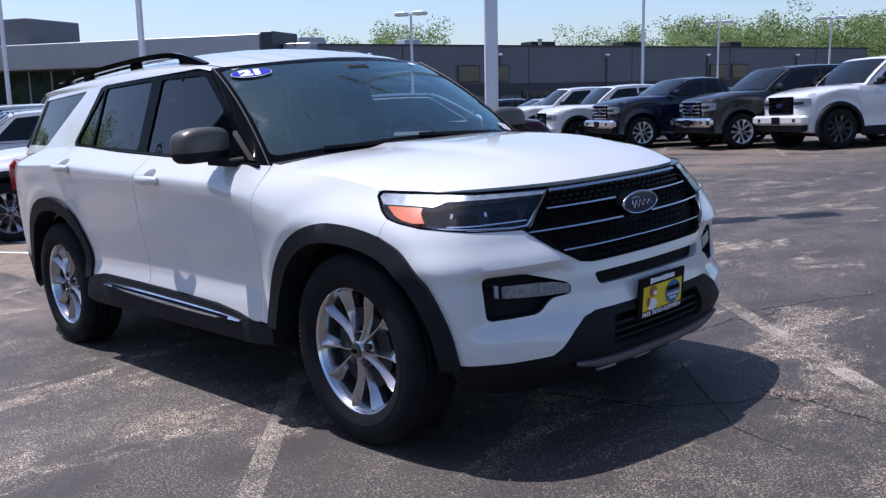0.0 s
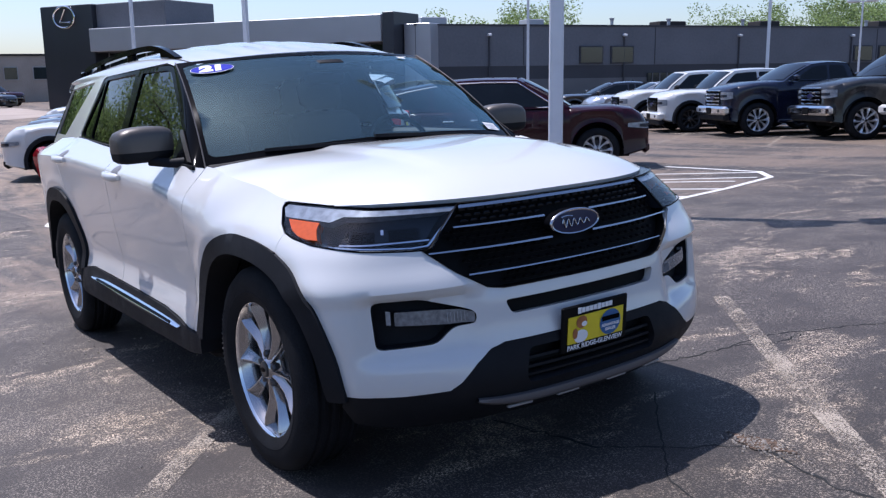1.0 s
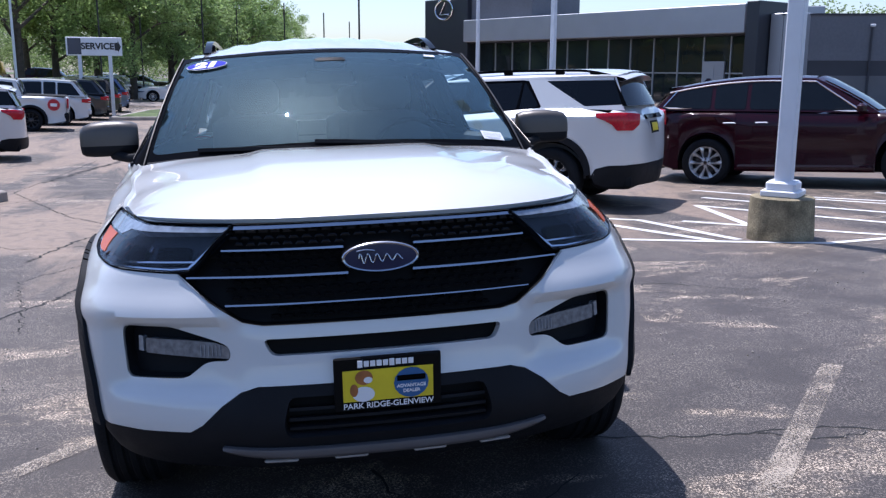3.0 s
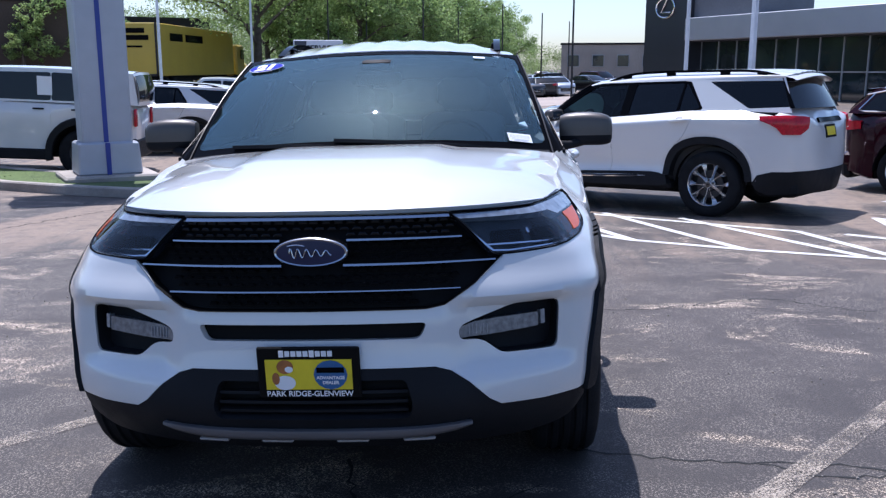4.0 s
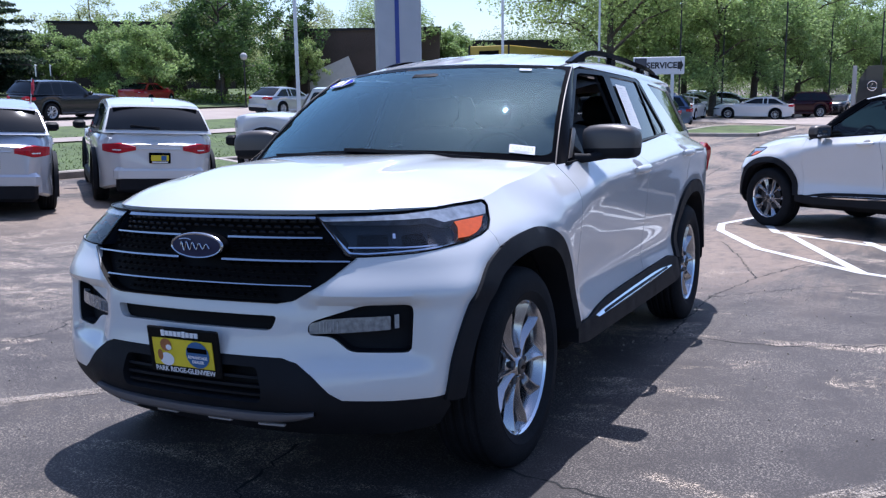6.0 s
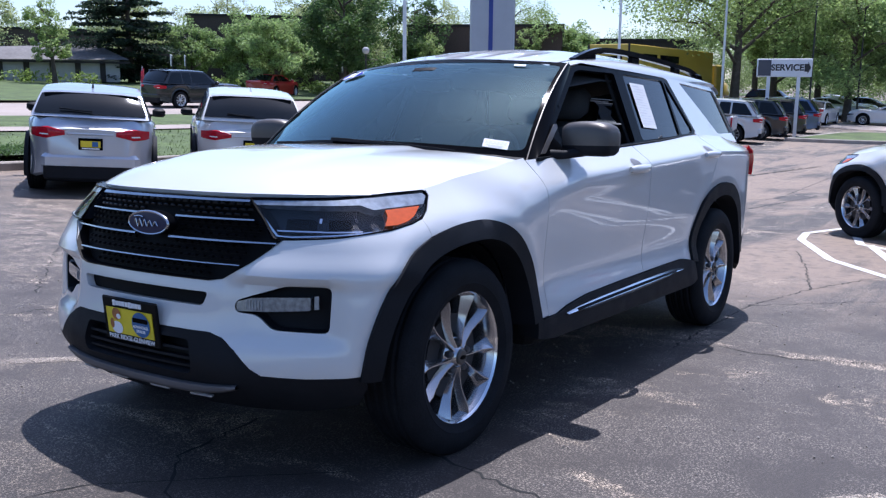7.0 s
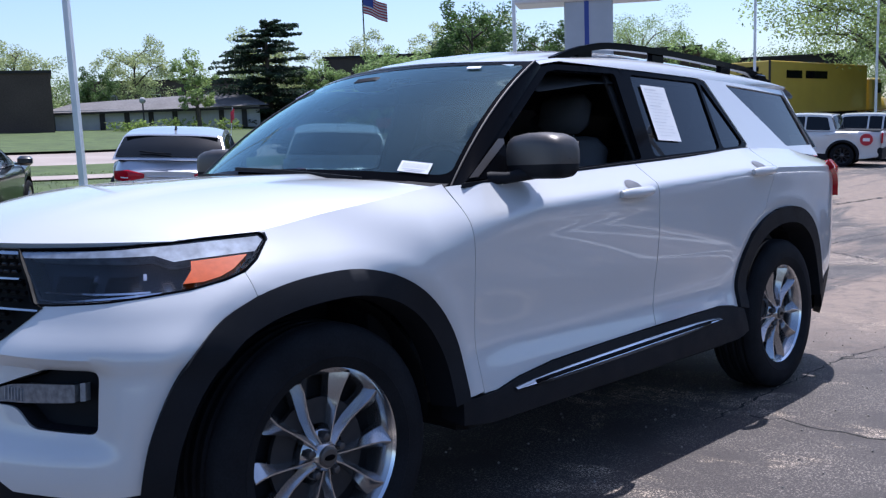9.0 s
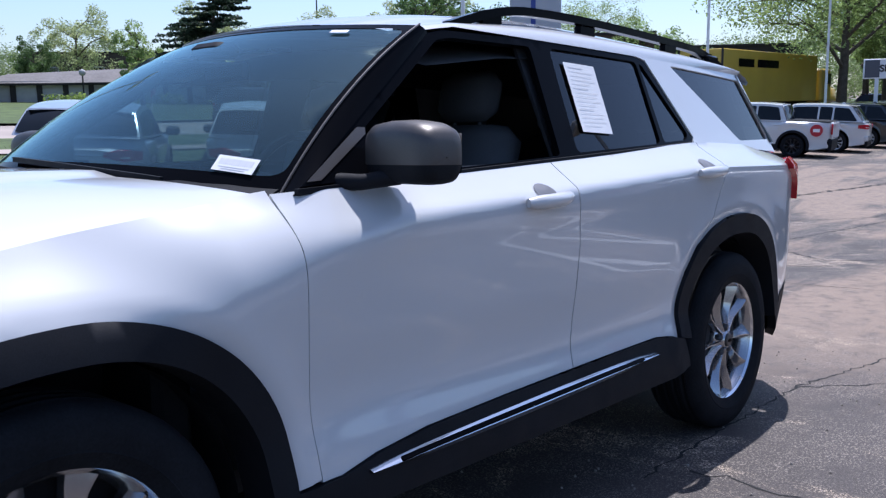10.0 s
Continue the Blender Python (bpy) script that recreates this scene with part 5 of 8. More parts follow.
gs = Shape().grid([[(x, y, ground_z(x, y)) for y in steps(-1500, 1500, 8)] for x in steps(-1500, 1500, 12)])
tagged(part("ground", gs, ASPHALT, smooth=180), "worn asphalt car park sloping gently to its rear", "ground", kind="structure")


def sheet(name, poly, material, lift, cell, label, category):
    sh = Shape()
    panel(sh, lambda x, y: (x, y, ground_z(x, y) + lift), poly, cell, edge=0, hub=(0, 0, -4000))
    return tagged(part(name, sh, material, smooth=180), label, category, kind="structure")


def ribbon(pts, w, lift, wob=0.0, seed=0, cell=0.12):
    """A flat strip along the ground."""
    rnd = random.Random(seed)
    path = densify(pts, cell, closed=False)
    rows = [[], []]
    for i, p in enumerate(path):
        a, b = Vector(path[max(i - 1, 0)]), Vector(path[min(i + 1, len(path) - 1)])
        d = (b - a).normalized()
        n = Vector((-d.y, d.x))
        c = Vector(p) + n * rnd.uniform(-wob, wob)
        ww = w * (rnd.uniform(0.35, 1.2) if wob else 1)
        for k, sg in ((0, -1), (1, 1)):
            q = c + n * sg * ww / 2
            rows[k].append((q.x, q.y, ground_z(q.x, q.y) + lift))
    return Shape().grid(rows)


# grass bank, road, far verge
sheet("verge", [(160, -12.7), (60, -12.7), (-4.5, -12.45), (-9.6, -12.75), (-13, -12.9), (-34, -13.4), (-34, -11), (-60, -10.5), (-140, -10.5), (-140, -25.3), (160, -25.3)], GRASS, 0.10, 3.0, "mown grass bank between the car park and the street", "grass")
sheet("road", [(160, -25.2), (-140, -25.2), (-140, -33.5), (160, -33.5)], ROADCONC, 0.02, 3.0, "pale concrete street", "road")
sheet("far_verge", [(160, -33.4), (-140, -33.4), (-140, -100), (160, -100)], GRASS, 0.12, 5.0, "grass beyond the street", "grass")
sheet("pavement", [(160, -19.2), (-140, -19.2), (-140, -20.5), (160, -20.5)], ROADCONC, 0.14, 3.0, "pale concrete pavement through the grass", "pavement")
sheet("side_lane", [(-36, -16.0), (-90, -16.0), (-90, -19.15), (-36, -19.15)], ROADCONC, 0.13, 3.0, "pale concrete side lane along the grass", "road")
sheet("far_lane", [(-50, -9.0), (-46, 3), (-50, 10), (-140, 10), (-140, -9.0)], ROADCONC, 0.012, 3.0, "pale concrete lane of the neighbouring lot", "road")


def kerb(pts, label="weathered concrete kerb"):
    sh = Shape()
    path = densify(pts, 0.8, closed=False)
    rows = []
    for i, p in enumerate(path):
        a, b = Vector(path[max(i - 1, 0)]), Vector(path[min(i + 1, len(path) - 1)])
        d = (b - a).normalized()
        n = Vector((-d.y, d.x))
        z = ground_z(*p)
        rows.append([(p[0] + n.x * o, p[1] + n.y * o, z + h) for o, h in ((-0.10, -0.1), (-0.09, 0.12), (-0.07, 0.145), (0.07, 0.15), (0.09, 0.13), (0.10, -0.1))])
    sh.grid(rows)
    return tagged(part("kerb", sh, KERB, smooth=30), label, "kerb", kind="structure")


kerb([(40, -12.6), (-4.5, -12.35), (-9.6, -12.65), (-13, -12.8), (-34, -13.3)])
# the sign's island
ISLAND = [(-9.75, -4.7), (-9.95, -5.8), (-10.35, -7.2), (-11.1, -9.0), (-12.0, -11.4), (-12.6, -13.0), (-14.2, -13.0), (-13.4, -10.8), (-12.5, -8.6), (-11.9, -6.6), (-11.7, -5.0), (-10.9, -4.3)]
kerb(ISLAND + ISLAND[:1], "pale concrete kerb round the grass island")
sheet("grass_island", ISLAND, GRASS, 0.13, 0.8, "grass island round the sign's foot", "grass")
FAR_ISLAND = [(-36, -3.0), (-42.5, -2.2), (-44, -3.4), (-43.6, -5.4), (-42.0, -6.0), (-35, -6.6)]
kerb(FAR_ISLAND + FAR_ISLAND[:1], "concrete kerb round a far grass island")
sheet("grass_island", FAR_ISLAND, GRASS, 0.13, 0.8, "far grass island between two lots", "grass")
sheet("hedge_bed", [(-1, -12.7), (-9.2, -12.9), (-9.2, -14.6), (-1, -14.4)], mat("ground_cover", (0.035, 0.062, 0.018), 0.9, vary=0.5, vscale=5, grain=0.5, gscale=25, bump=1.0, bscale=18), 0.22, 0.5, "dark green ground cover behind the kerb", "shrubs")

# bay lines, hatching
u = Vector((0.753, -0.658))
for a, l in (((-0.49, 2.37), 3.3), ((-1.15, -0.43), 4.2), ((-2.9, -3.15), 4.6), ((-4.6, -5.7), 4.2)):
    e = (a[0] + u.x * l, a[1] + u.y * l)
    tagged(part("bay_line", ribbon([a, e], 0.10, 0.005), OLDPAINT), "worn cream parking-bay line on asphalt", "road marking", "bay lines", "structure")
HATCH = [[(-10.13, 0.45), (-9.2, 0.12), (-8.5, 0.22), (-6.9, 0.88), (-5.5, 1.93), (-4.75, 2.95), (-4.2, 3.9), (-3.83, 4.62), (-3.95, 5.8), (-4.2, 7.3), (-4.55, 8.7), (-5.2, 9.35), (-7.3, 9.68)],
         [(-10.1, 0.5), (-8.42, 0.90), (-5.95, 3.70), (-4.3, 4.0)], [(-8.42, 1.0), (-5.5, 1.94)], [(-7.78, 1.92), (-4.81, 2.86)], [(-7.16, 2.75), (-4.35, 3.75)],
         [(-8.73, 5.74), (-4.65, 8.05)], [(-7.79, 5.41), (-4.2, 7.2)], [(-6.93, 4.93), (-4.0, 6.36)], [(-7.6, 7.9), (-5.1, 9.25)], [(-7.6, 6.6), (-4.7, 8.6)], [(-6.99, 4.92), (-4.96, 4.55)], [(-5.7, 4.1), (-3.95, 5.5)]]
for pts in HATCH:
    tagged(part("hatch_line", ribbon(pts, 0.095, 0.005), NEWPAINT), "white painted hatching line on asphalt", "road marking", "hatching", "structure")
for a, e in (((-5.0, 9.34), (-3.0, 9.26)), ((-13, 13.6), (6, 14.6)), ((-15.5, 1.7), (-20, -1.2)), ((-20, 3.5), (-26, 0.2))):
    tagged(part("bay_line", ribbon([a, e], 0.10, 0.005), OLDPAINT), "worn cream parking-bay line on asphalt", "road marking", "bay lines", "structure")
for k in range(9):
    x0 = -17 + 2.9 * k
    tagged(part("bay_line", ribbon([(x0, 13.8 + 0.05 * k), (x0 - 2.6, 18.6)], 0.10, 0.005), OLDPAINT), "worn cream parking-bay line on asphalt", "road marking", "bay lines", "structure")

# cracks
for i, pts in enumerate(([(-0.3, 0.5), (0.11, 0.87), (0.20, 1.23), (0.24, 1.54), (0.25, 1.82), (0.40, 2.10), (0.51, 2.35), (1.0, 3.0), (1.7, 3.7)], [(0.24, 1.54), (0.37, 1.71), (0.36, 1.95)], [(1.1, 0.53), (1.31, 0.46), (1.46, 0.42), (1.6, 0.43), (2.3, 0.62)], [(1.1, 0.51), (0.7, 0.1), (0.2, 0.0)],
                         [(-2.2, 0.95), (-3.85, 0.92), (-4.93, 1.12), (-5.91, 1.47)], [(-3.85, 0.92), (-4.6, 1.6), (-5.0, 2.3)], [(-4.93, 1.12), (-6.2, 0.8), (-7.38, 0.44), (-7.32, -0.4), (-8.2, -1.4)], [(-3.04, -5.53), (-4.18, -5.34), (-6.23, -5.18), (-9.0, -4.5)],
                         [(-2.4, 1.05), (-2.39, 1.63), (-2.7, 2.4), (-2.2, 3.0)], [(0.9, -2.4), (0.2, -2.9), (-0.9, -2.8), (-2.0, -3.5), (-3.0, -4.6)], [(-0.8, -3.4), (-2.6, -5.9), (-3.8, -7.6)], [(-6.3, -1.0), (-8.8, -2.9), (-12, -4.4), (-18, -4.2)], [(-8, -6), (-14, -1.5), (-21, -1.8)],
                         [(-1.0, 5.2), (1.0, 6.0), (3.0, 5.8), (6, 7.2)], [(-3.2, 6.1), (-0.5, 7.3), (2.5, 8.2)], [(-2.5, -1.9), (-4.4, -2.4), (-6.0, -1.6)])):
    tagged(part("crack", ribbon(pts, 0.014 if i not in (7, 11, 12) else 0.024, 0.0015, 0.016 if i < 7 else 0.03, i, 0.045), CRACK), "dark ragged crack in the asphalt", "crack", "cracks", "structure")
for i, (pts, w_) in enumerate((([(-5.4, -2.6), (-6.66, -2.42), (-7.38, -2.18), (-8.74, -1.88), (-11.98, -1.42), (-15, -1.0)], 0.035), ([(-2.9, -2.2), (-3.55, -1.95), (-4.25, -1.81), (-5.66, -1.81), (-6.21, -1.47), (-8.44, -1.3)], 0.03),
                             ([(-13.5, -4.3), (-16.52, -3.88), (-19.49, -3.36), (-23.19, -2.74)], 0.11), ([(-8.9, -2.1), (-8.6, -1.6), (-8.3, -1.1), (-8.6, -0.4)], 0.04), ([(-9.6, -1.3), (-9.0, -0.6), (-9.4, -0.1), (-9.1, 0.6)], 0.04),
                             ([(1.36, -0.03), (1.09, 0.06), (0.75, 0.40), (0.43, 0.72)], 0.008), ([(-5.66, -1.81), (-6.3, -2.3), (-6.2, -2.9), (-7.0, -3.6)], 0.02))):
    tagged(part("crack", ribbon(pts, w_, 0.002, w_ * 0.8, 40 + i, 0.05), CRACK), "wide ragged crack in the worn aisle", "crack", "cracks", "structure")
hole = Shape()
panel(hole, lambda x, y: (x, y, ground_z(x, y) + 0.004), [(1.10 + 0.13 * math.cos(a) * (1 + 0.3 * math.sin(3 * a) + 0.16 * math.sin(11 * a)), 0.55 + 0.045 * math.sin(a) * (1 + 0.35 * math.cos(4 * a) + 0.2 * math.cos(9 * a))) for a in np.linspace(0, math.tau, 61)[:-1]], 0.03, edge=0, hub=(0, 0, -40))
tagged(part("crumbled_patch", hole, mat("crumbled_asphalt", (0.085, 0.055, 0.038), 0.95, vary=0.5, vscale=30, grain=0.7, gscale=120, bump=1.0, bscale=90)), "crumbled brown patch in the asphalt", "pothole", kind="structure")

# loose stones on the near asphalt
grit = Shape()
rg = random.Random(5)
for q in range(1700):
    a, r = rg.uniform(0, math.tau), 1.0 + 4.2 * rg.random() ** 0.7
    x, y = 0.3 + r * math.cos(a), 0.2 + r * math.sin(a)
    if q > 1500:
        x, y = 1.10 + rg.gauss(0, 0.08), 0.54 + rg.gauss(0, 0.035)
    k = rg.uniform(0.003, 0.008)
    m = pose(x, y, ground_z(x, y) + k * 0.4, rg.uniform(0, 90), rg.uniform(0, 90), rg.uniform(0, 90))
    grit.add([(k, 0, 0), (-k, 0, 0), (0, k, 0), (0, -k, 0), (0, 0, k), (0, 0, -k)], [(0, 2, 4), (2, 1, 4), (1, 3, 4), (3, 0, 4), (2, 0, 5), (1, 2, 5), (3, 1, 5), (0, 3, 5)], m)
tagged(part("grit", grit, mat("pale_grit", (0.26, 0.23, 0.20), 0.9, vary=0.4, vscale=30)), "loose pale grit on the asphalt", "gravel", kind="stuff")
# grass tufts on the bank and islands
tuft = Shape()
for _ in range(14000):
    z = rg.random()
    if z < 0.12:
        x, y = rg.uniform(-14, -9.8), rg.uniform(-13, -4.5)
        if not inside(np.array([(x, y)]), ISLAND)[0]:
            continue
    else:
        x, y = rg.uniform(-34, 4), -12.9 - 9 * rg.random() ** 1.6
    h_, w = rg.uniform(0.03, 0.07), rg.uniform(0.008, 0.02)
    a = rg.uniform(0, math.tau)
    z0 = ground_z(x, y) + 0.09
    tuft.add([(x - w * math.cos(a), y - w * math.sin(a), z0), (x + w * math.cos(a), y + w * math.sin(a), z0), (x + rg.uniform(-0.05, 0.05), y + rg.uniform(-0.05, 0.05), z0 + h_)], [(0, 1, 2)])
tagged(part("grass_tufts", tuft, BLADES, recalc=False), "short uneven grass blades", "grass", kind="stuff")

# ---------------------------------------------------------------- light poles
def lamp_pole(x, y, top, w=0.13, heads=True, black=False, base="none", turn=20):
    z = ground_z(x, y)
    paint = POLEBLACK if black else POLEWHITE
    p = thing("light_pole", pose(x, y, z, 0, 0, turn), "tall black steel light pole" if black else "tall white square light pole with shoebox lamps", "light pole", "light poles")
    hgt = top - z
    if base == "drum":
        d = Shape()
        prof = [(0.0, -0.2), (0.298, -0.2), (0.302, 0.05), (0.294, 0.30), (0.288, 0.395), (0.265, 0.405), (0.0, 0.405)]
        n = 40
        rows = [[((r * (1 + 0.012 * math.sin(7 * a + 9 * h0))) * math.cos(a), (r * (1 + 0.012 * math.sin(7 * a + 9 * h0))) * math.sin(a), h0) for a in np.linspace(0, math.tau, n + 1)[:-1]] for r, h0 in prof]
        d.grid(rows, True)
        part("concrete_foot", d, CONCRETE, p, "stained round concrete foot", smooth=45)
        part("base_plate", Shape().box((0, 0, 0.435), (0.34, 0.34, 0.06), bevel=0.01).box((0, 0, 0.50), (0.27, 0.27, 0.10), bevel=0.02), paint, p)
        part("shaft", Shape().box((0, 0, (hgt + 0.4) / 2), (w, w, hgt - 0.4), bevel=0.012), paint, p, smooth=30)
    else:
        part("shaft", Shape().tube([(0, 0, 0), (0, 0, hgt)], [w * 0.55, w * 0.42], 8 if black else 4), paint, p)
        part("base_plate", Shape().box((0, 0, 0.14), (w * 2.2, w * 2.2, 0.28), bevel=0.03), paint, p)
    if heads:
        for sg in (-1, 1):
            part("lamp_head", Shape().box((sg * 0.42, 0, hgt + 0.02), (0.55, 0.40, 0.16), bevel=0.03).box((sg * 0.12, 0, hgt - 0.02), (0.2, 0.06, 0.06)), paint, p)
    return p


lamp_pole(-4.29, 4.41, 7.1, 0.15, True, False, "drum", 45)
for x, y, top in ((-15.0, 23.3, 7.2), (-25.7, 22.3, 4.7), (-16.2, 5.95, 7.2), (-28.9, 7.2, 7.2), (-17.8, -12.95, 7.2), (-32.5, -12.95, 7.2), (-45.1, -12.6, 7.2), (-6.45, -15.1, 7.6)):
    lamp_pole(x, y, top, 0.16 if y < -14 else 0.14)
for k, (az, dist, top) in enumerate(((113.3, 52, 4.9), (119.5, 50, 4.8))):
    lamp_pole(2.7 + dist * math.cos(radians(az)), -3.0 + dist * math.sin(radians(az)), top)
for x, y, top in ((-47.6, 4.8, 8.0), (-62, 1.0, 6.0), (-70, -2.5, 6.0), (-56, -4.2, 6.4), (-58, -8.2, 6.4), (-52.5, -9.8, 6.5), (-66, 4.0, 5.6), (-78, 7.0, 5.6)):
    lamp_pole(x, y, top, 0.11, False, True)

# ---------------------------------------------------------------- the dealer's pylon sign
SIGNGREY = mat("sign_grey", (0.40, 0.42, 0.46), 0.4, metal=0.3, vary=0.05)
SIGNBLUE = mat("sign_blue", (0.020, 0.045, 0.26), 0.35, vary=0.05)
SIGNNAVY = mat("sign_navy", (0.012, 0.022, 0.06), 0.3, coat=0.5, vary=0.05)
yaw = math.degrees(math.atan2(1.98, -1.3))
py = thing("pylon_sign", pose(-11.33, -6.02, -0.42, 0, 0, yaw), "grey pylon sign with a blue stripe on a grass island", "sign")
part("slab", Shape().box((0, 0, 0.08), (1.5, 1.3, 0.20), bevel=0.03), KERB, py)
part("plinth", Shape().box((0, 0, 0.44), (1.02, 0.82, 0.54), taper=0.94, bevel=0.03), SIGNGREY, py)
part("column", Shape().box((0, 0, 2.2), (0.80, 0.60, 3.1), bevel=0.03), SIGNGREY, py)
part("stripe", Shape().box((-0.03, -0.40, 0.44), (0.075, 0.03, 0.53)).box((-0.03, 0.40, 0.44), (0.075, 0.03, 0.53)).box((-0.03, -0.303, 2.0), (0.075, 0.012, 3.6)).box((-0.03, 0.303, 2.0), (0.075, 0.012, 3.6)), SIGNBLUE, py, "blue stripe")
part("sign_lip", Shape().box((0, 0, 3.70), (2.45, 0.75, 0.10), bevel=0.03), POLEWHITE, py, "white lower lip")
part("sign_box", Shape().box((0, 0, 4.75), (2.35, 0.66, 2.0), bevel=0.04), SIGNNAVY, py, "navy sign box")
for k in range(6):
    part("letter_bar", Shape().box((-0.75 + 0.3 * k, -0.335, 3.93), (0.18, 0.02, 0.22)), POLEWHITE, py)

# ---------------------------------------------------------------- buildings
METAL = mat("pale_metal_panel", (0.40, 0.41, 0.44), 0.4, metal=0.4, vary=0.05, vscale=0.6, rvary=0.05)
GREYWALL = mat("grey_rendered_wall", (0.150, 0.158, 0.178), 0.85, vary=0.08, vscale=0.5, grain=0.06, gscale=8)
DARKBAND = mat("dark_grey_band", (0.055, 0.058, 0.068), 0.8, vary=0.08, vscale=0.7)
LOWWALL = mat("mid_grey_wall", (0.14, 0.142, 0.15), 0.85, vary=0.08, vscale=0.7)
TOWER = mat("anthracite_panel", (0.040, 0.044, 0.055), 0.4, metal=0.3, vary=0.08, vscale=0.5)
SHOPGLASS = mat("shop_glass", (0.02, 0.03, 0.032), 0.04, spec=0.8, vary=0.3, vscale=0.4)
BRICK = mat("brown_brick", (0.075, 0.055, 0.045), 0.9, vary=0.15, vscale=0.5, grain=0.2, gscale=12)
BRICKTAN = mat("tan_brick", (0.42, 0.36, 0.31), 0.9, vary=0.12, vscale=0.5, grain=0.15, gscale=12)
ROOFSHINGLE = mat("grey_shingles", (0.16, 0.15, 0.145), 0.95, vary=0.12, vscale=0.8, grain=0.2, gscale=6)
PALEWALL = mat("pale_siding", (0.42, 0.42, 0.42), 0.85, vary=0.06)
DARKTIMBER = mat("dark_timber", (0.025, 0.022, 0.022), 0.8, vary=0.15)


def frame_on(a, b, z=0.0):
    """A frame whose x runs along the wall from a to b and whose -y faces out to the right of that way."""
    return pose(a[0], a[1], z, 0, 0, math.degrees(math.atan2(b[1] - a[1], b[0] - a[0]))), math.hypot(b[0] - a[0], b[1] - a[1])


# showroom: white fascia over a glass front, dark end tower with an oval emblem
m, ln = frame_on((-58.2, 13.3), (-38.9, 23.5), -0.45)
sr = thing("showroom", m, "modern car showroom with pale metal fascia over a glass front", "building")
part("rear_block", Shape().box((ln / 2, 6.3, 2.4), (ln, 10, 4.9)), GREYWALL, sr)
part("fascia", Shape().box((ln / 2, 0.6, 4.5), (ln, 1.9, 1.45), bevel=0.04), METAL, sr, "pale metal fascia")
part("soffit", Shape().box((ln / 2, 0.8, 3.74), (ln, 1.2, 0.06)), DARKBAND, sr)
n = 13
for k in range(n):
    x = ln * (k + 0.5) / n
    part("pane", Shape().box((x, 1.21, 2.75), (ln / n - 0.07, 0.03, 1.9)), SHOPGLASS, sr)
    part("pane", Shape().box((x, 1.21, 0.95), (ln / n - 0.07, 0.03, 1.6)), SHOPGLASS, sr)
    part("mullion", Shape().box((ln * k / n, 1.17, 1.9), (0.07, 0.10, 3.7)), METAL, sr)
part("transom", Shape().box((ln / 2, 1.16, 1.78), (ln, 0.10, 0.07)), METAL, sr)
part("entrance", Shape().box((ln * 0.88, 1.10, 1.2), (1.3, 0.12, 2.4)).box((ln * 0.88, 1.03, 1.1), (0.06, 0.05, 2.2)), METAL, sr)
fin = thing("showroom_fin", pose(-38.4, 23.75, -0.45, 0, 0, math.degrees(math.atan2(10.2, 19.3))), "dark fin wall beside a pale pier", "building")
part("fin", Shape().box((0, 0.8, 2.65), (0.7, 2.8, 5.3), bevel=0.03), TOWER, fin)
part("pier", Shape().box((1.2, 1.2, 2.35), (1.6, 1.6, 4.7), bevel=0.03), METAL, fin)
m, ln = frame_on((-62.5, 11.1), (-58.2, 13.3), -0.45)
tw = thing("showroom_tower", m, "dark panelled tower with a silver oval emblem", "building")
part("tower", Shape().box((ln / 2, 2.2, 3.4), (ln, 4.4, 6.8), bevel=0.04), TOWER, tw)
part("upper_box", Shape().box((ln / 2 + 4.3, 2.6, 6.0), (8.2, 4.4, 1.6), bevel=0.04), GREYWALL, tw)
ring = Shape()
ex, ez = ln / 2 - 0.1, 6.05
ring.tube([(ex + 0.98 * math.cos(a), -0.06, ez + 0.68 * math.sin(a)) for a in np.linspace(0, math.tau, 41)], 0.075, 8, caps=False)
ring.tube([(ex + 0.15, -0.06, ez + 0.52), (ex - 0.42, -0.06, ez - 0.32), (ex + 0.62, -0.06, ez - 0.36)], 0.07, 8)
part("emblem", ring, CHROME, tw, "silver oval emblem")

# long grey block with a dark band
m, ln = frame_on((-37.6, 24.6), (-25.0, 68.0), -0.4)
gb = thing("workshop_building", m, "long low grey building with a dark band and small windows", "building")
part("upper_wall", Shape().box((ln / 2, 6, 3.46), (ln, 12, 2.17)), GREYWALL, gb)
part("dark_band", Shape().box((ln / 2, 6.01, 2.0), (ln, 11.98, 0.75)), DARKBAND, gb)
part("lower_wall", Shape().box((ln / 2, 6, 0.7), (ln, 12, 1.9)), LOWWALL, gb)
part("coping", Shape().box((ln / 2, 6, 4.58), (ln + 0.1, 12.1, 0.09)), DARKBAND, gb)
for x in (10.5, 12.5, 30.0, 32.0):
    win = part("window", Shape().box((x, -0.03, 2.95), (1.5, 0.10, 1.0)), DARKBAND, gb)
    part("pane", Shape().box((x, -0.09, 2.95), (1.36, 0.03, 0.86)), SHOPGLASS, win)
part("loading_door", Shape().box((15.5, -0.04, 1.15), (2.6, 0.12, 1.5)), SHOPGLASS, gb)
for k in range(5):
    part("door_bar", Shape().box((14.5 + 0.5 * k, -0.12, 1.15), (0.06, 0.04, 1.5)), LOWWALL, gb)
for x in (4.2, 12.6, 20.5, 29.0, 37.5):
    part("wall_lamp", Shape().box((x, -0.15, 4.05), (0.22, 0.25, 0.14), bevel=0.03), POLEWHITE, gb)
    part("panel_joint", Shape().box((x + 2.1, -0.012, 3.45), (0.03, 0.03, 2.1)), DARKBAND, gb)
    part("downpipe", Shape().tube([(x + 0.02, -0.06, 0.1), (x + 0.02, -0.06, 3.95)], 0.05, 6), DARKBAND, gb)
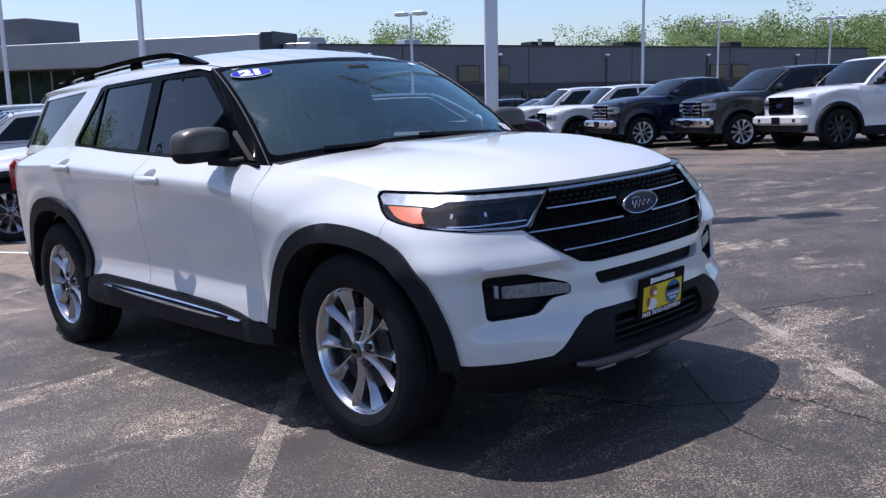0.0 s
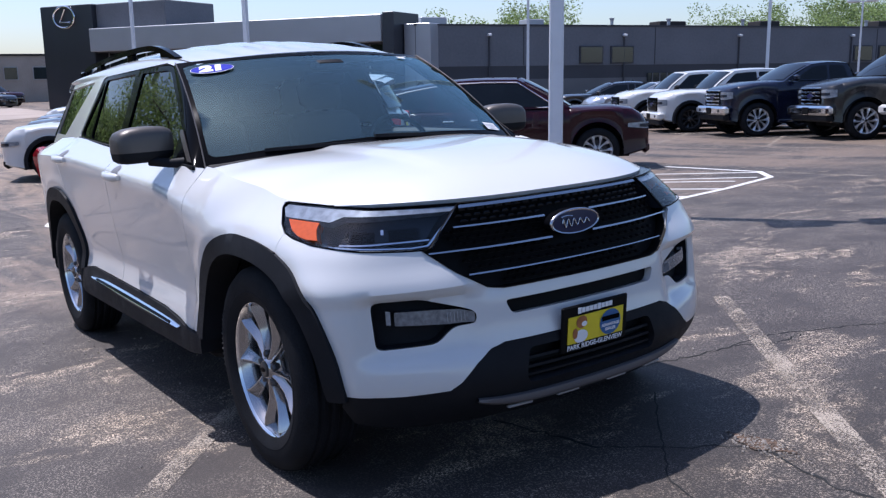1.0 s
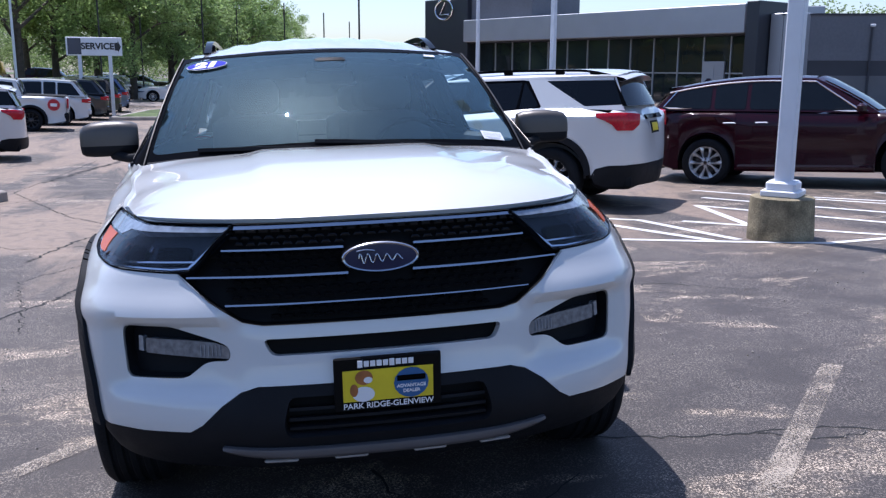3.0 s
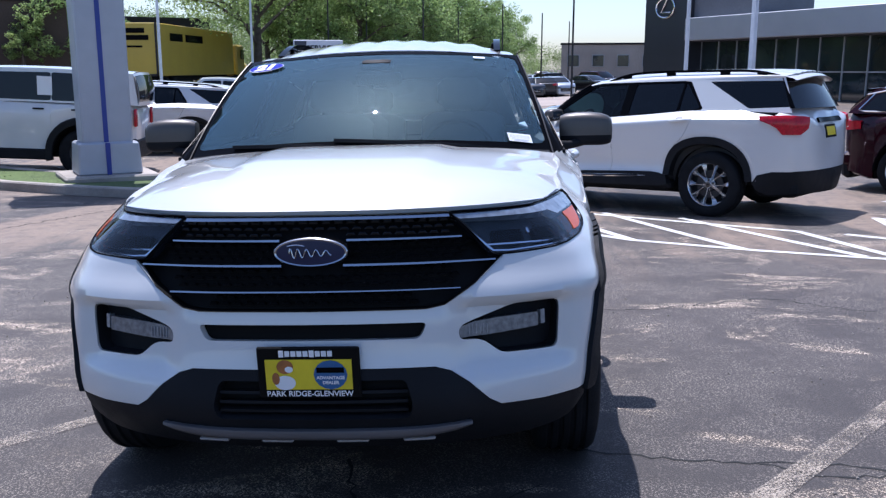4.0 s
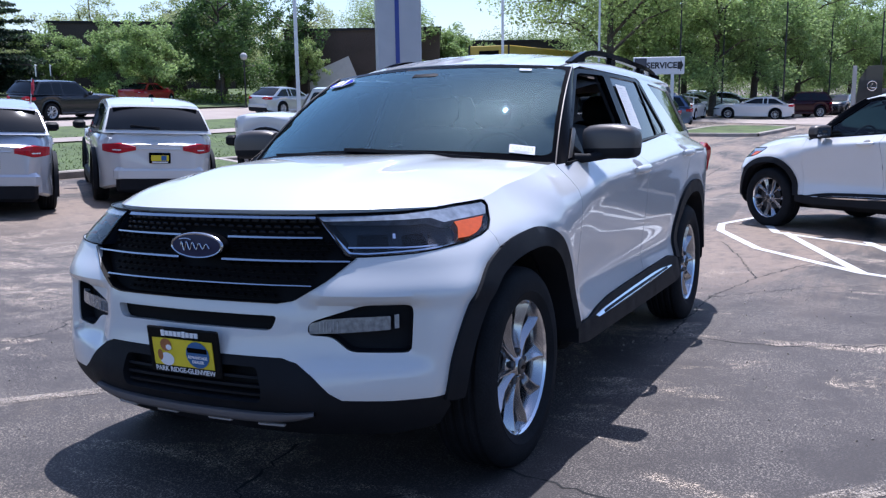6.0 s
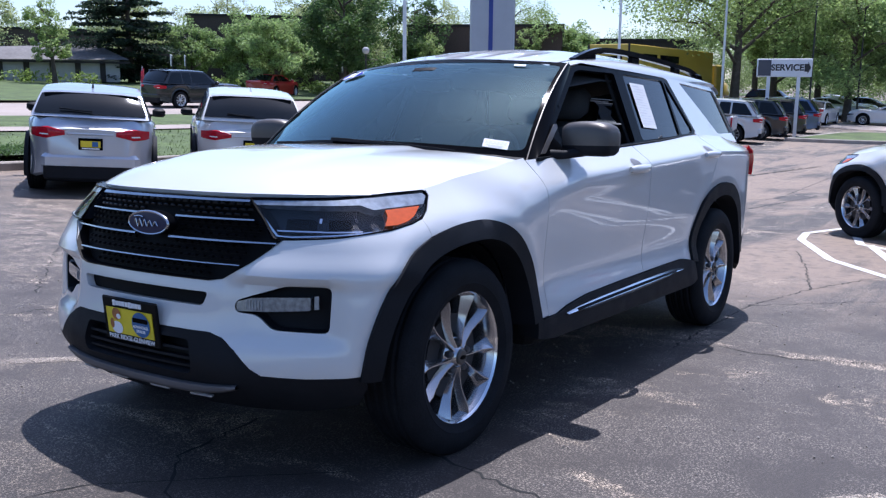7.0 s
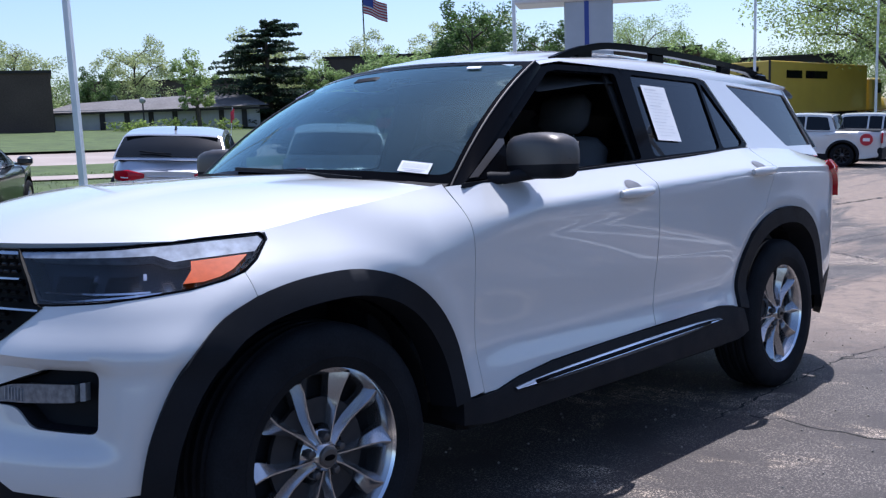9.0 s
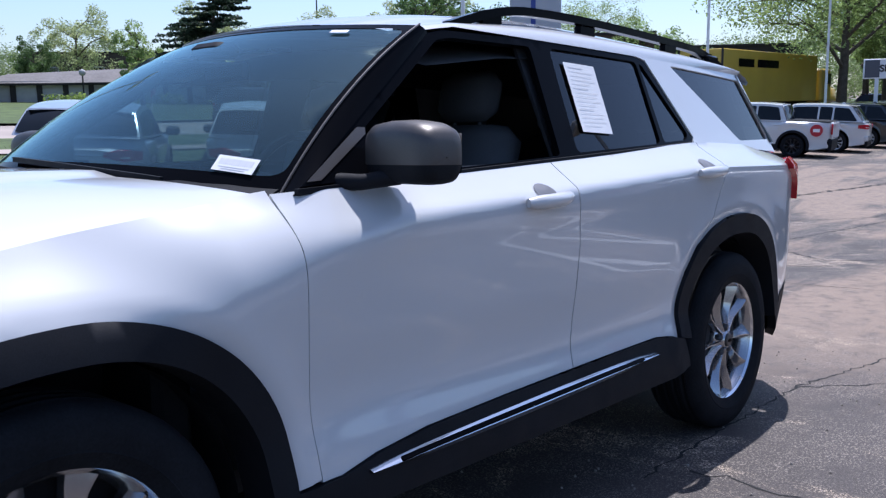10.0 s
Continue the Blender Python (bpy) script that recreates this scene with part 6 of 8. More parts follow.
for x, w, d in ((2.5, 1.6, 5), (9.5, 1.1, 6), (20.0, 2.0, 7), (27, 1.6, 6), (36, 1.2, 5)):
    part("roof_unit", Shape().box((x, d, 4.92), (w, 1.4, 0.7), bevel=0.04), METAL if x < 12 else DARKTIMBER, gb)
for x in (13.5, 17.5, 23, 33):
    part("roof_vent", Shape().lathe([(0.0, 0.62), (0.16, 0.60), (0.13, 0.5), (0.10, 0.45), (0.10, 0.0)], 10, pose(x, 3, 4.6, 90, 0, 0)), METAL, gb)


def block(name, a, b, depth, z0, z1, wall, label, bays=0, roofm=None, win_h=1.0):
    m, ln = frame_on(a, b, z0)
    t = thing(name, m, label, "building")
    part("wall", Shape().box((ln / 2, depth / 2, (z1 - z0) / 2), (ln, depth, z1 - z0)), wall, t)
    part("roof_edge", Shape().box((ln / 2, depth / 2, z1 - z0), (ln + 0.2, depth + 0.2, 0.18)), roofm or DARKTIMBER, t)
    for k in range(bays):
        w = part("window", Shape().box((ln * (k + 0.5) / bays, -0.02, (z1 - z0) * 0.62), (min(1.6, ln / bays * 0.5), 0.08, win_h)), PALEWALL, t)
        part("pane", Shape().box((ln * (k + 0.5) / bays, -0.08, (z1 - z0) * 0.62), (min(1.6, ln / bays * 0.5) - 0.16, 0.03, win_h - 0.16)), SHOPGLASS, w)
    return t


# across the street
block("brick_building", (-53.0, -39.5), (-58.2, -29.0), 9, 0.2, 6.05, BRICK, "dark brown brick building across the street")
sl = thing("slanted_wall", pose(-52.3, -34.6, 0.55, 0, 0, 122) @ Matrix.Diagonal((1.14, 1.14, 1.14, 1)), "pale slanted end wall of a brick building", "wall")
part("slab", Shape().add([(-1.7, -0.2, 0), (1.7, -0.2, 0), (1.7, -0.2, 1.0), (0.9, -0.2, 3.0), (-1.7, -0.2, 1.9), (-1.7, 0.2, 0), (1.7, 0.2, 0), (1.7, 0.2, 1.0), (0.9, 0.2, 3.0), (-1.7, 0.2, 1.9)], [(0, 1, 2, 3, 4), (9, 8, 7, 6, 5), (0, 5, 6, 1), (1, 6, 7, 2), (2, 7, 8, 3), (3, 8, 9, 4), (4, 9, 5, 0)]), PALEWALL, sl)
block("brick_house", (-45.5, -56), (-52.5, -49), 10, 1.3, 7.0, BRICK, "two-storey dark brick house behind trees", 3)
block("dark_building", (-9, -60), (-22.4, -54.6), 9, 1.6, 5.5, BRICK, "long dark brown brick building on a lawn")
block("flat_building", (-38, -84), (-72, -60), 12, 1.8, 6.6, BRICK, "long flat dark building behind trees", 10)
block("taller_wing", (-62, -66.5), (-68.2, -61), 12, 1.8, 8.4, BRICK, "taller dark brick wing with small windows", 2)
block("dark_warehouse", (-63, -42), (-74, -24), 14, 0.5, 5.6, DARKTIMBER, "long dark low warehouse behind trees")
block("strip_building", (-87, 7.0), (-85.5, 16.5), 10, -0.4, 3.9, BRICKTAN, "low tan brick building beyond the lane", 4, None, 1.2)
m, ln = frame_on((-23.0, -57.6), (-35.5, -51.0), 1.6)
lh = thing("low_house", m, "low grey-roofed building with pale siding", "building")
part("wall", Shape().box((ln / 2, 4, 0.75), (ln, 8, 1.5)), PALEWALL, lh)
part("roof", Shape().add([(-0.6, -0.45, 1.30), (ln + 0.6, -0.45, 1.50), (ln + 0.6, 8.6, 1.4), (-0.6, 8.6, 1.2), (1.5, 4, 2.1), (ln - 1.0, 4, 2.65)], [(0, 1, 5, 4), (1, 2, 5), (2, 3, 4, 5), (3, 0, 4), (3, 2, 1, 0)]), ROOFSHINGLE, lh, "grey shingled hip roof")
part("roof_fascia", Shape().box((ln / 2, -0.40, 1.30), (ln + 1.2, 0.08, 0.14)), DARKTIMBER, lh)
for k in range(9):
    part("post", Shape().box((ln * (k + 0.3) / 9, -0.06, 0.7), (0.35, 0.12, 1.4)), DARKTIMBER, lh)

# globe lamps, flagpole, service sign, street signs
for x, y in ((-28.2, -54.0), (-40.4, -33.2)):
    z = ground_z(x, y)
    g = thing("globe_lamp", pose(x, y, z), "globe lamp on a dark post", "street lamp", "globe lamps")
    part("post", Shape().tube([(0, 0, 0), (0, 0, 3.4 - z)], 0.05, 8), POLEBLACK, g)
    part("globe", Shape().lathe([(0.22 * math.cos(a), 0.22 * math.sin(a)) for a in np.linspace(-1.5, 1.57, 9)], 16, pose(0, 0, 3.62 - z, 90, 0, 0)), PALEWALL, g, "white globe", smooth=60)
fz = ground_z(-63.3, -71.1)
fp = thing("flagpole", pose(-63.3, -71.1, fz), "dark flagpole with a striped flag", "flagpole")
part("pole", Shape().tube([(0, 0, 0), (0, 0, 15.5 - fz)], [0.11, 0.06], 8), POLEBLACK, fp)
FLAGRED, FLAGWHITE = mat("flag_red", (0.40, 0.02, 0.03), 0.8, vary=0.1), mat("flag_white", (0.62, 0.62, 0.64), 0.8, vary=0.06)


def flag_sheet(u0, u1, v0, v1):
    rows = []
    for i in range(7):
        uu = u0 + (u1 - u0) * i / 6
        rows.append([(-0.55 * uu * 2.4 - 0.06 * math.sin(5 * uu), 0.85 * uu * 2.4 + 0.18 * math.sin(6 * uu), 15.2 - fz - 1.9 * vv - 1.0 * uu) for vv in (v0, (v0 + v1) / 2, v1)])
    return Shape().grid(rows)


flag = part("flag", flag_sheet(0, 1.1, 0, 1), FLAGWHITE, fp, "striped red and white flag with a blue corner", smooth=60)
for k in range(7):
    s0 = flag_sheet(0.0 if k > 3 else 0.45, 1.1, (2 * k) / 13, (2 * k + 1) / 13)
    s0.v = [(x + 0.02, y + 0.01, z) for x, y, z in s0.v]
    part("flag_stripe", s0, FLAGRED, flag)
c0 = flag_sheet(0, 0.45, 0, 7 / 13)
c0.v = [(x + 0.025, y + 0.012, z) for x, y, z in c0.v]
part("flag_canton", c0, SIGNBLUE, flag)


def lettering(text, size, material, parent, m, bold=0.0, name="lettering"):
    c = bpy.data.curves.new(name, "FONT")
    c.body, c.size, c.align_x, c.align_y, c.extrude, c.offset = text, size, "CENTER", "CENTER", 0.004, bold
    c.materials.append(material)
    ob = new(name, c)
    ob.parent = parent
    ob.matrix_local = m
    return ob


d = Vector((-37.25 + 36.75, -6.4 + 8.32, 0)).normalized()
sv = thing("service_sign", pose(-37.0, -7.4, ground_z(-37, -7.4), 0, 0, math.degrees(math.atan2(d.y, d.x))), "white service sign with a navy square on two posts", "sign")
zb = 2.0 - ground_z(-37, -7.4)
part("board", Shape().box((0, 0, zb + 0.36), (2.2, 0.14, 0.76), bevel=0.02), POLEWHITE, sv)
part("navy_square", Shape().box((-0.78, -0.075, zb + 0.36), (0.52, 0.02, 0.66)), SIGNNAVY, sv)
lettering("SERVICE", 0.36, POLEBLACK, sv, pose(0.13, -0.078, zb + 0.36, 90, 0, 0), 0.012)
part("arrow", Shape().add([(0.80, -0.08, zb + 0.20), (0.93, -0.08, zb + 0.20), (0.93, -0.08, zb + 0.10), (1.05, -0.08, zb + 0.36), (0.93, -0.08, zb + 0.62), (0.93, -0.08, zb + 0.52), (0.80, -0.08, zb + 0.52)], [(0, 1, 2, 3, 4, 5, 6)]), POLEBLACK, sv)
for x in (-0.6, 0.6):
    part("post", Shape().box((x, 0, zb / 2), (0.14, 0.12, zb)), POLEWHITE, sv)
for x, y, yw in ((-30.8, -39.5, 40), (-33.0, -41.0, 40), (-41.5, -36.0, 30)):
    z = ground_z(x, y)
    ss = thing("street_sign", pose(x, y, z, 0, 0, yw), "small white street sign on a post", "sign", "street signs")
    part("post", Shape().tube([(0, 0, 0), (0, 0, 2.2)], 0.035, 6), POLEBLACK, ss)
    part("plate", Shape().box((0, -0.05, 1.95), (0.5, 0.03, 0.65), bevel=0.01), POLEWHITE, ss)
mz = ground_z(-62, 0.2)
mo = thing("monument_sign", pose(-62, 0.4, mz, 0, 0, 100) @ Matrix.Diagonal((0.68, 1, 1, 1)), "black curved monument sign with a silver emblem", "sign")
part("slab", Shape().add([(-1.1, -0.2, 0), (1.1, -0.2, 0), (1.1, -0.2, 3.2), (-0.2, -0.2, 3.2), (-0.9, -0.2, 2.4), (-1.1, -0.2, 1.2), (-1.1, 0.2, 0), (1.1, 0.2, 0), (1.1, 0.2, 3.2), (-0.2, 0.2, 3.2), (-0.9, 0.2, 2.4), (-1.1, 0.2, 1.2)], [(0, 1, 2, 3, 4, 5), (11, 10, 9, 8, 7, 6), (0, 6, 7, 1), (1, 7, 8, 2), (2, 8, 9, 3), (3, 9, 10, 4), (4, 10, 11, 5), (5, 11, 6, 0)]), BLACKPAINT, mo)
part("side_panel", Shape().box((-1.35, 0, 1.6), (0.35, 0.3, 3.2), bevel=0.02), PALEWALL, mo)
part("emblem", Shape().tube([(0.2 + 0.42 * math.cos(a), -0.24, 1.9 + 0.3 * math.sin(a)) for a in np.linspace(0, math.tau, 25)], 0.03, 6, caps=False).tube([(0.25, -0.24, 2.1), (0.02, -0.24, 1.78), (0.5, -0.24, 1.76)], 0.03, 6), CHROME, mo)


# ---------------------------------------------------------------- other vehicles
RIMBRIGHT = mat("bright_rim", (0.70, 0.71, 0.73), 0.3, metal=0.7, vary=0.05)


def vehicle(name, m, label, paint, L=4.78, W=1.92, wb=2.85, fo=0.95, H=1.72, belt_z=1.08, nose=0.86, hood_z=1.03, cowl=-0.75, top0=-1.40, top1=-3.25, base1=-3.68, tail_z=1.04, wr=0.37, clr=0.24,
            lean=0.34, spokes=10, metal=None, cladding=False, grille="bar", bed=None, box=False, detail=1, trim=None, plate=None, rails=False, tint=None, flare=False, rise=0.0, drop=0.0):
    """A car: x ahead of the front axle on the ground. bed: where a pickup's bed begins; box: upright glass and flat panels."""
    car = thing(name, m, label, "truck" if bed else "car", "parked cars")
    x0, x1 = fo, fo - L
    xm, hl = (x0 + x1) / 2, L / 2
    rear = -wb
    square = box or bed
    power = 22 if box else 9 if bed else 5
    metal = metal or RIMBRIGHT

    def half(x):
        t = min(abs(x - xm) / hl, 0.9999)
        return W / 2 * (1 - t ** power * 0.9) ** (0.16 if box else 0.19 if bed else 0.22) * (1 - 0.02 * t * t)

    knots = [(x1, tail_z - 0.06), (x1 + 0.10, tail_z), (base1, tail_z + 0.02 if bed else belt_z + rise), (cowl - 0.2, belt_z), (cowl, belt_z), ((cowl + x0) / 2, (belt_z + hood_z) / 2 + 0.03), (x0 - 0.25, hood_z), (x0 - 0.05, nose), (x0, nose - (0.05 if square else 0.16))]
    if bed:
        knots = [(x1, tail_z), (x1 + 0.1, tail_z), (bed, tail_z), (bed + 0.02, belt_z)] + knots[3:]
    top = lambda x: float(np.interp(x, [k[0] for k in knots], [k[1] for k in knots]))
    ar = wr + (0.11 if flare else 0.075)

    def low(x):
        z = clr + 0.10 * max(0, (abs(x - xm) / hl - 0.8) / 0.2)
        for c in (0.0, rear):
            if abs(x - c) < ar:
                z = max(z, wr + math.sqrt(ar * ar - (x - c) ** 2))
        return z

    xs = set(np.linspace(x1, x0, 34))
    for c in (0.0, rear):
        xs |= {c + ar * math.cos(a) for a in np.linspace(0, math.pi, 15)} | {c - ar * 1.001, c + ar * 1.001}
    xs |= {x1 + 0.03, x1 + 0.1, x0 - 0.03, x0 - 0.08, x0 - 0.16}
    xs = sorted(xs)
    body = Shape()
    rows = []
    for x in xs:
        w, zb, zt = half(x), low(x), top(x)
        zb = min(zb, zt - 0.05)
        hgt = zt - zb
        sec = [(w - 0.07, zb), (w - 0.012, zb + min(0.03, hgt * 0.1)), (w - 0.03, zb + hgt * 0.30), (w - 0.026, zb + hgt * 0.48), (w, zb + hgt * 0.76), (w - 0.015, zb + hgt * 0.86), (w - 0.07, zt - 0.02), (w - 0.13, zt), (w * 0.5, zt + (0.012 if x < cowl else 0.03)), (0, zt + (0.014 if x < cowl else 0.035))]
        rows.append([(x, y, z) for y, z in sec] + [(x, -y, z) for y, z in sec[-2::-1]])
    body.grid(rows)
    body.f += [tuple(range(19)), tuple(len(body.v) - 1 - i for i in range(19))]
    bodyob = part("body", body, paint, car, smooth=35)
    # cabin
    wbase, wtop = half(cowl - 0.8) - 0.045, half(cowl - 0.8) - 0.045 - lean * (H - belt_z) * (0.45 if box else 1.0)
    zr = H - 0.10

    def side(x, z):
        t = (z - belt_z) / (zr - belt_z)
        mid = (cowl + base1) / 2
        return (x, wbase + (wtop - wbase) * t - 0.05 * abs((x - mid) / (base1 - cowl) * 2) ** 3, z)

    mir = lambda fn: (lambda a, b: (fn(a, b)[0], -fn(a, b)[1], fn(a, b)[2]))
    cab = Shape()
    climb = lambda x: rise * min(1, max(0, (cowl - x) / (cowl - base1)))
    peak = top0 - 0.35 * (top0 - top1)
    rail = lambda x: zr - 0.02 + 0.035 * (1 - ((x - (top0 + top1) / 2) / ((top0 - top1) / 2)) ** 2) - drop * max(0, (peak - x) / (peak - top1)) ** 1.8
    outline = [(cowl, belt_z), (base1, belt_z + rise)] + [(x, rail(x)) for x in np.linspace(top1, top0, 9)]
    hub = (xm, 0, belt_z)
    for fn in (side, mir(side)):
        panel(cab, fn, outline, 0.25, edge=0, hub=hub)
    edge_top = rail
    rx = np.linspace(top0, top1, 9)
    cab.grid([[(x, side(x, edge_top(x))[1] * q, edge_top(x) + 0.045 * (1 - q ** 4)) for q in np.linspace(-1, 1, 11)] for x in rx])
    foot = lambda x: belt_z + climb(x)
    up = lambda xa, xb, t: foot(xa) + (rail(xb) - foot(xa)) * t
    fr = lambda q, t, xa, xb: (xa + (xb - xa) * t + (0.10 if xa == cowl else -0.07) * (1 - q * q) + (0.05 if xa == cowl else -0.04) * 4 * t * (1 - t), side(xa + (xb - xa) * t, up(xa, xb, t))[1] * q, up(xa, xb, t) + 0.04 * t * (1 - q ** 4))
    cab.grid([[fr(q, t, cowl, top0) for q in np.linspace(-1, 1, 11)] for t in np.linspace(0, 1, 5)])
    cab.grid([[fr(q, t, base1, top1) for q in np.linspace(-1, 1, 11)] for t in np.linspace(0, 1, 5)])
    part("cabin", cab, paint, car, smooth=40)
    gl = tint or FARGLASS
    span = zr - belt_z
    xa = lambda t: cowl + (top0 - cowl) * t
    xb = lambda t: base1 + (top1 - base1) * t
    lo, hi = 0.06, 0.88
    bx = (top0 + top1) / 2 + (0.10 if not bed else 0.05)
    posts = [xa(0.5) - 0.16, bx] + ([] if bed else [xb(0.55) + (0.75 if L > 4.5 else 0.35)]) + [xb(0.5) + 0.14]
    for fn in (side, mir(side)):
        for i in range(len(posts) - 1):
            p, q = posts[i], posts[i + 1]
            first, last = i == 0, i == len(posts) - 2
            gap = 0.006 if box else 0.03
            lx0, lx1 = (xa(lo) - (0.10 if box else 0.20), xa(hi) - (0.06 if box else 0.10)) if first else (p - gap, p - gap)
            rx0, rx1 = (xb(lo) + 0.16, xb(hi) + 0.12) if last else (q + gap, q + gap)
            w = Shape()
            panel(w, fn, rounded([(lx0, foot(lx0) + lo * span), (rx0, foot(rx0) + lo * span), (rx1, rail(rx1) - 0.07)] + ([(lx1 - (lx1 - rx1) * 0.5, rail((lx1 + rx1) / 2) - 0.07)] if not box else []) + [(lx1, rail(max(min(lx1, top0), top1)) - 0.07)], 0.05), 0.3, off=0.006, edge=0.01, hub=hub)
            part("side_window", w, gl, car)
        if trim:
            b = Shape()
            ys = 1 if fn is side else -1
            b.tube([(x, (side(x, z)[1] + 0.006) * ys, z) for x, z in [(xa(lo) - 0.18, foot(xa(lo)) + 0.025), (xb(lo) + 0.22, foot(xb(lo)) + 0.025), (xb(lo) + 0.13, foot(xb(lo)) + 0.05), (xb(hi) + 0.06, rail(xb(hi) + 0.06) - 0.05)] + [(x, rail(x) - 0.045) for x in np.linspace(xb(hi) - 0.05, top0 + 0.0, 8)] + [(xa(lo) - 0.18, foot(xa(lo)) + 0.025)]], 0.012, 6, caps=False)
            part("window_trim", b, trim, car)
    for nm, a, t, k in (("windscreen", cowl, top0, 0.90), ("rear_window", base1, top1, 0.965)):
        w = Shape()
        w.grid([[tuple(Vector(fr(q * k, tt, a, t)) + Vector((0.012 if a == cowl else -0.012, 0, 0.006))) for q in np.linspace(-1, 1, 9)] for tt in np.linspace(0.07 if a == cowl else 0.12, 0.92, 4)])
        part(nm, w, gl, car, smooth=60)
    # lamps, bumpers, mirrors
    for sg in (1, -1):
        f = Shape()
        zl, h0 = nose - (0.16 if square else 0.12), half(x0 - 0.004)
        run = [(x0 + 0.010, h0 * (0.74 if square else 0.62), 0.07), (x0 + 0.010, h0 * 0.86, 0.075), (x0 + 0.006, h0, 0.075)] + [(x0 - d, half(x0 - d) + 0.010, 0.075 - 0.09 * d) for d in ((0.02, 0.05, 0.10, 0.16) if square else (0.02, 0.05, 0.10, 0.18, 0.28, 0.38))]
        f.grid([[(x, sg * y, zl + 0.06 * (x0 - x) + q * h_ * (1.25 if square else 0.8)) for h_ in (-1, 0, 1)] for x, y, q in run])
        lampo = part("headlamp", f, DRLGREY, car, smooth=60)
        part("lamp_unit", Shape().grid([[(x + 0.004, sg * (y + 0.003), zl + 0.06 * (x0 - x) + q * h_) for h_ in (-0.5, 0.35)] for x, y, q in run[:-2]]), LAMPDARK, lampo)
        r = Shape()
        zt = tail_z - 0.13
        if bed or box:
            r.box((x1 - 0.005, sg * (half(x1 + 0.1) - 0.10), zt - 0.08), (0.05, 0.15, 0.34), bevel=0.02)
        else:
            h0 = half(x1 + 0.004)
            run = [(x1 - 0.014, h0 * 0.62, 0.03), (x1 - 0.014, h0 * 0.85, 0.055), (x1 - 0.010, h0 + 0.002, 0.075)] + [(x1 + d, half(x1 + d) + 0.012, 0.085 - 0.09 * d) for d in (0.015, 0.04, 0.08, 0.14, 0.22, 0.30)]
            r.grid([[(x + (0.02 if h_ > 0.9 else 0), sg * (y - (0.03 if h_ > 0.9 else 0)), zt + 0.02 + h_ * q) for h_ in (-1, -0.85, 0, 0.85, 1)] for x, y, q in run])
            rl = Shape().grid([[(x - 0.004, sg * (y + 0.004), zt + 0.02 + h_ * q) for h_ in (-0.45, -0.25)] for x, y, q in run[2:-3]])
        tlo = part("tail_lamp", r, REDLAMP, car, "red tail lamp", smooth=60)
        if not (bed or box):
            part("lamp_strip", rl, CLEARLAMP, tlo)
        mi = Shape().box((cowl - 0.22, sg * (half(cowl) + 0.10), belt_z + 0.07), (0.13, 0.22, 0.15), bevel=0.04).box((cowl - 0.18, sg * (half(cowl) - 0.01), belt_z + 0.02), (0.08, 0.10, 0.04), bevel=0.01)
        part("wing_mirror", mi, paint if not cladding else CLADDING, car, smooth=40)
        for hx in (bx + 0.22, (posts[2] if not bed else base1) + 0.28 if len(posts) > 3 or bed else bx - 0.7):
            part("door_handle", Shape().box((hx, sg * (half(hx) + 0.0), belt_z - 0.12), (0.20, 0.035, 0.03), bevel=0.01), trim or (CLADDING if box else paint), car)
        for cx in (0.0, rear):
            wheel_parts(car, (cx, sg * (W / 2 - 0.125), wr), sg, wr, wr * (0.70 if not flare else 0.56), 0.24, spokes, 5, metal, detail=detail > 1)
            part("wheel_liner", Shape().lathe([(ar - 0.005, sg * (W / 2 - 0.03)), (ar - 0.005, sg * 0.5), (0.05, sg * 0.5)], 16, pose(cx, 0, wr, 0, 0, 0), arc=180), DARK, car)
            if cladding:
                a = np.linspace(-0.25, math.pi + 0.25, 19)
                w_ = lambda t: (W / 2 + (0.055 if flare else 0.012))
                fl = Shape().grid([[(cx + (ar + d) * math.cos(t), sg * (w_(t) - dd), wr + (ar + d) * math.sin(t)) for t in a] for d, dd in ((-0.012, 0.10), (-0.012, 0.0), (0.055 if not flare else 0.10, 0.0), (0.075 if not flare else 0.12, 0.06))])
                part("wheel_arch_flare", fl, CLADDING, car, smooth=50)
        sill = Shape().box((rear / 2, sg * (half(rear / 2) - 0.03), clr + 0.06), (wb - 2 * ar - 0.02, 0.09, 0.20 if cladding else 0.10), bevel=0.03)
        part("sill", sill, CLADDING if cladding else paint, car)
    hb = half(x0 - 0.02)
    if bed:
        # upright truck front: framed grille between the lamps, deep bumper below
        face, bright = half(x0 - 0.004), CHROME if grille == "chrome" else GLOSSBLACK
        g = part("grille", Shape().box((x0 + 0.004, 0, nose - 0.20), (0.05, face * 1.42, 0.36), bevel=0.02), GLOSSBLACK, car)
        part("grille_frame", Shape().box((x0 + 0.02, 0, nose - 0.035), (0.05, face * 1.44, 0.035), bevel=0.01).box((x0 + 0.02, 0, nose - 0.375), (0.05, face * 1.30, 0.035), bevel=0.01), bright, g)
        for k in range(3):
            part("grille_bar", Shape().box((x0 + 0.03, 0, nose - 0.12 - 0.085 * k), (0.03, face * 1.36, 0.032), bevel=0.008), bright, g)
        part("badge", Shape().lathe([(0.0, 0.03), (0.05, 0.03), (0.055, 0.0)], 20, pose(x0 + 0.03, 0, nose - 0.205, 0, 0, -90) @ Matrix.Diagonal((2.2, 1, 1, 1))), BADGEBLUE, g)
        part("front_bumper", Shape().box((x0 + 0.03, 0, nose - 0.52), (0.20, W * 0.97, 0.21), bevel=0.05), CHROME if grille == "chrome" else paint, car)
        part("lower_valance", Shape().box((x0 - 0.01, 0, nose - 0.69), (0.16, W * 0.88, 0.16), bevel=0.04), CLADDING, car)
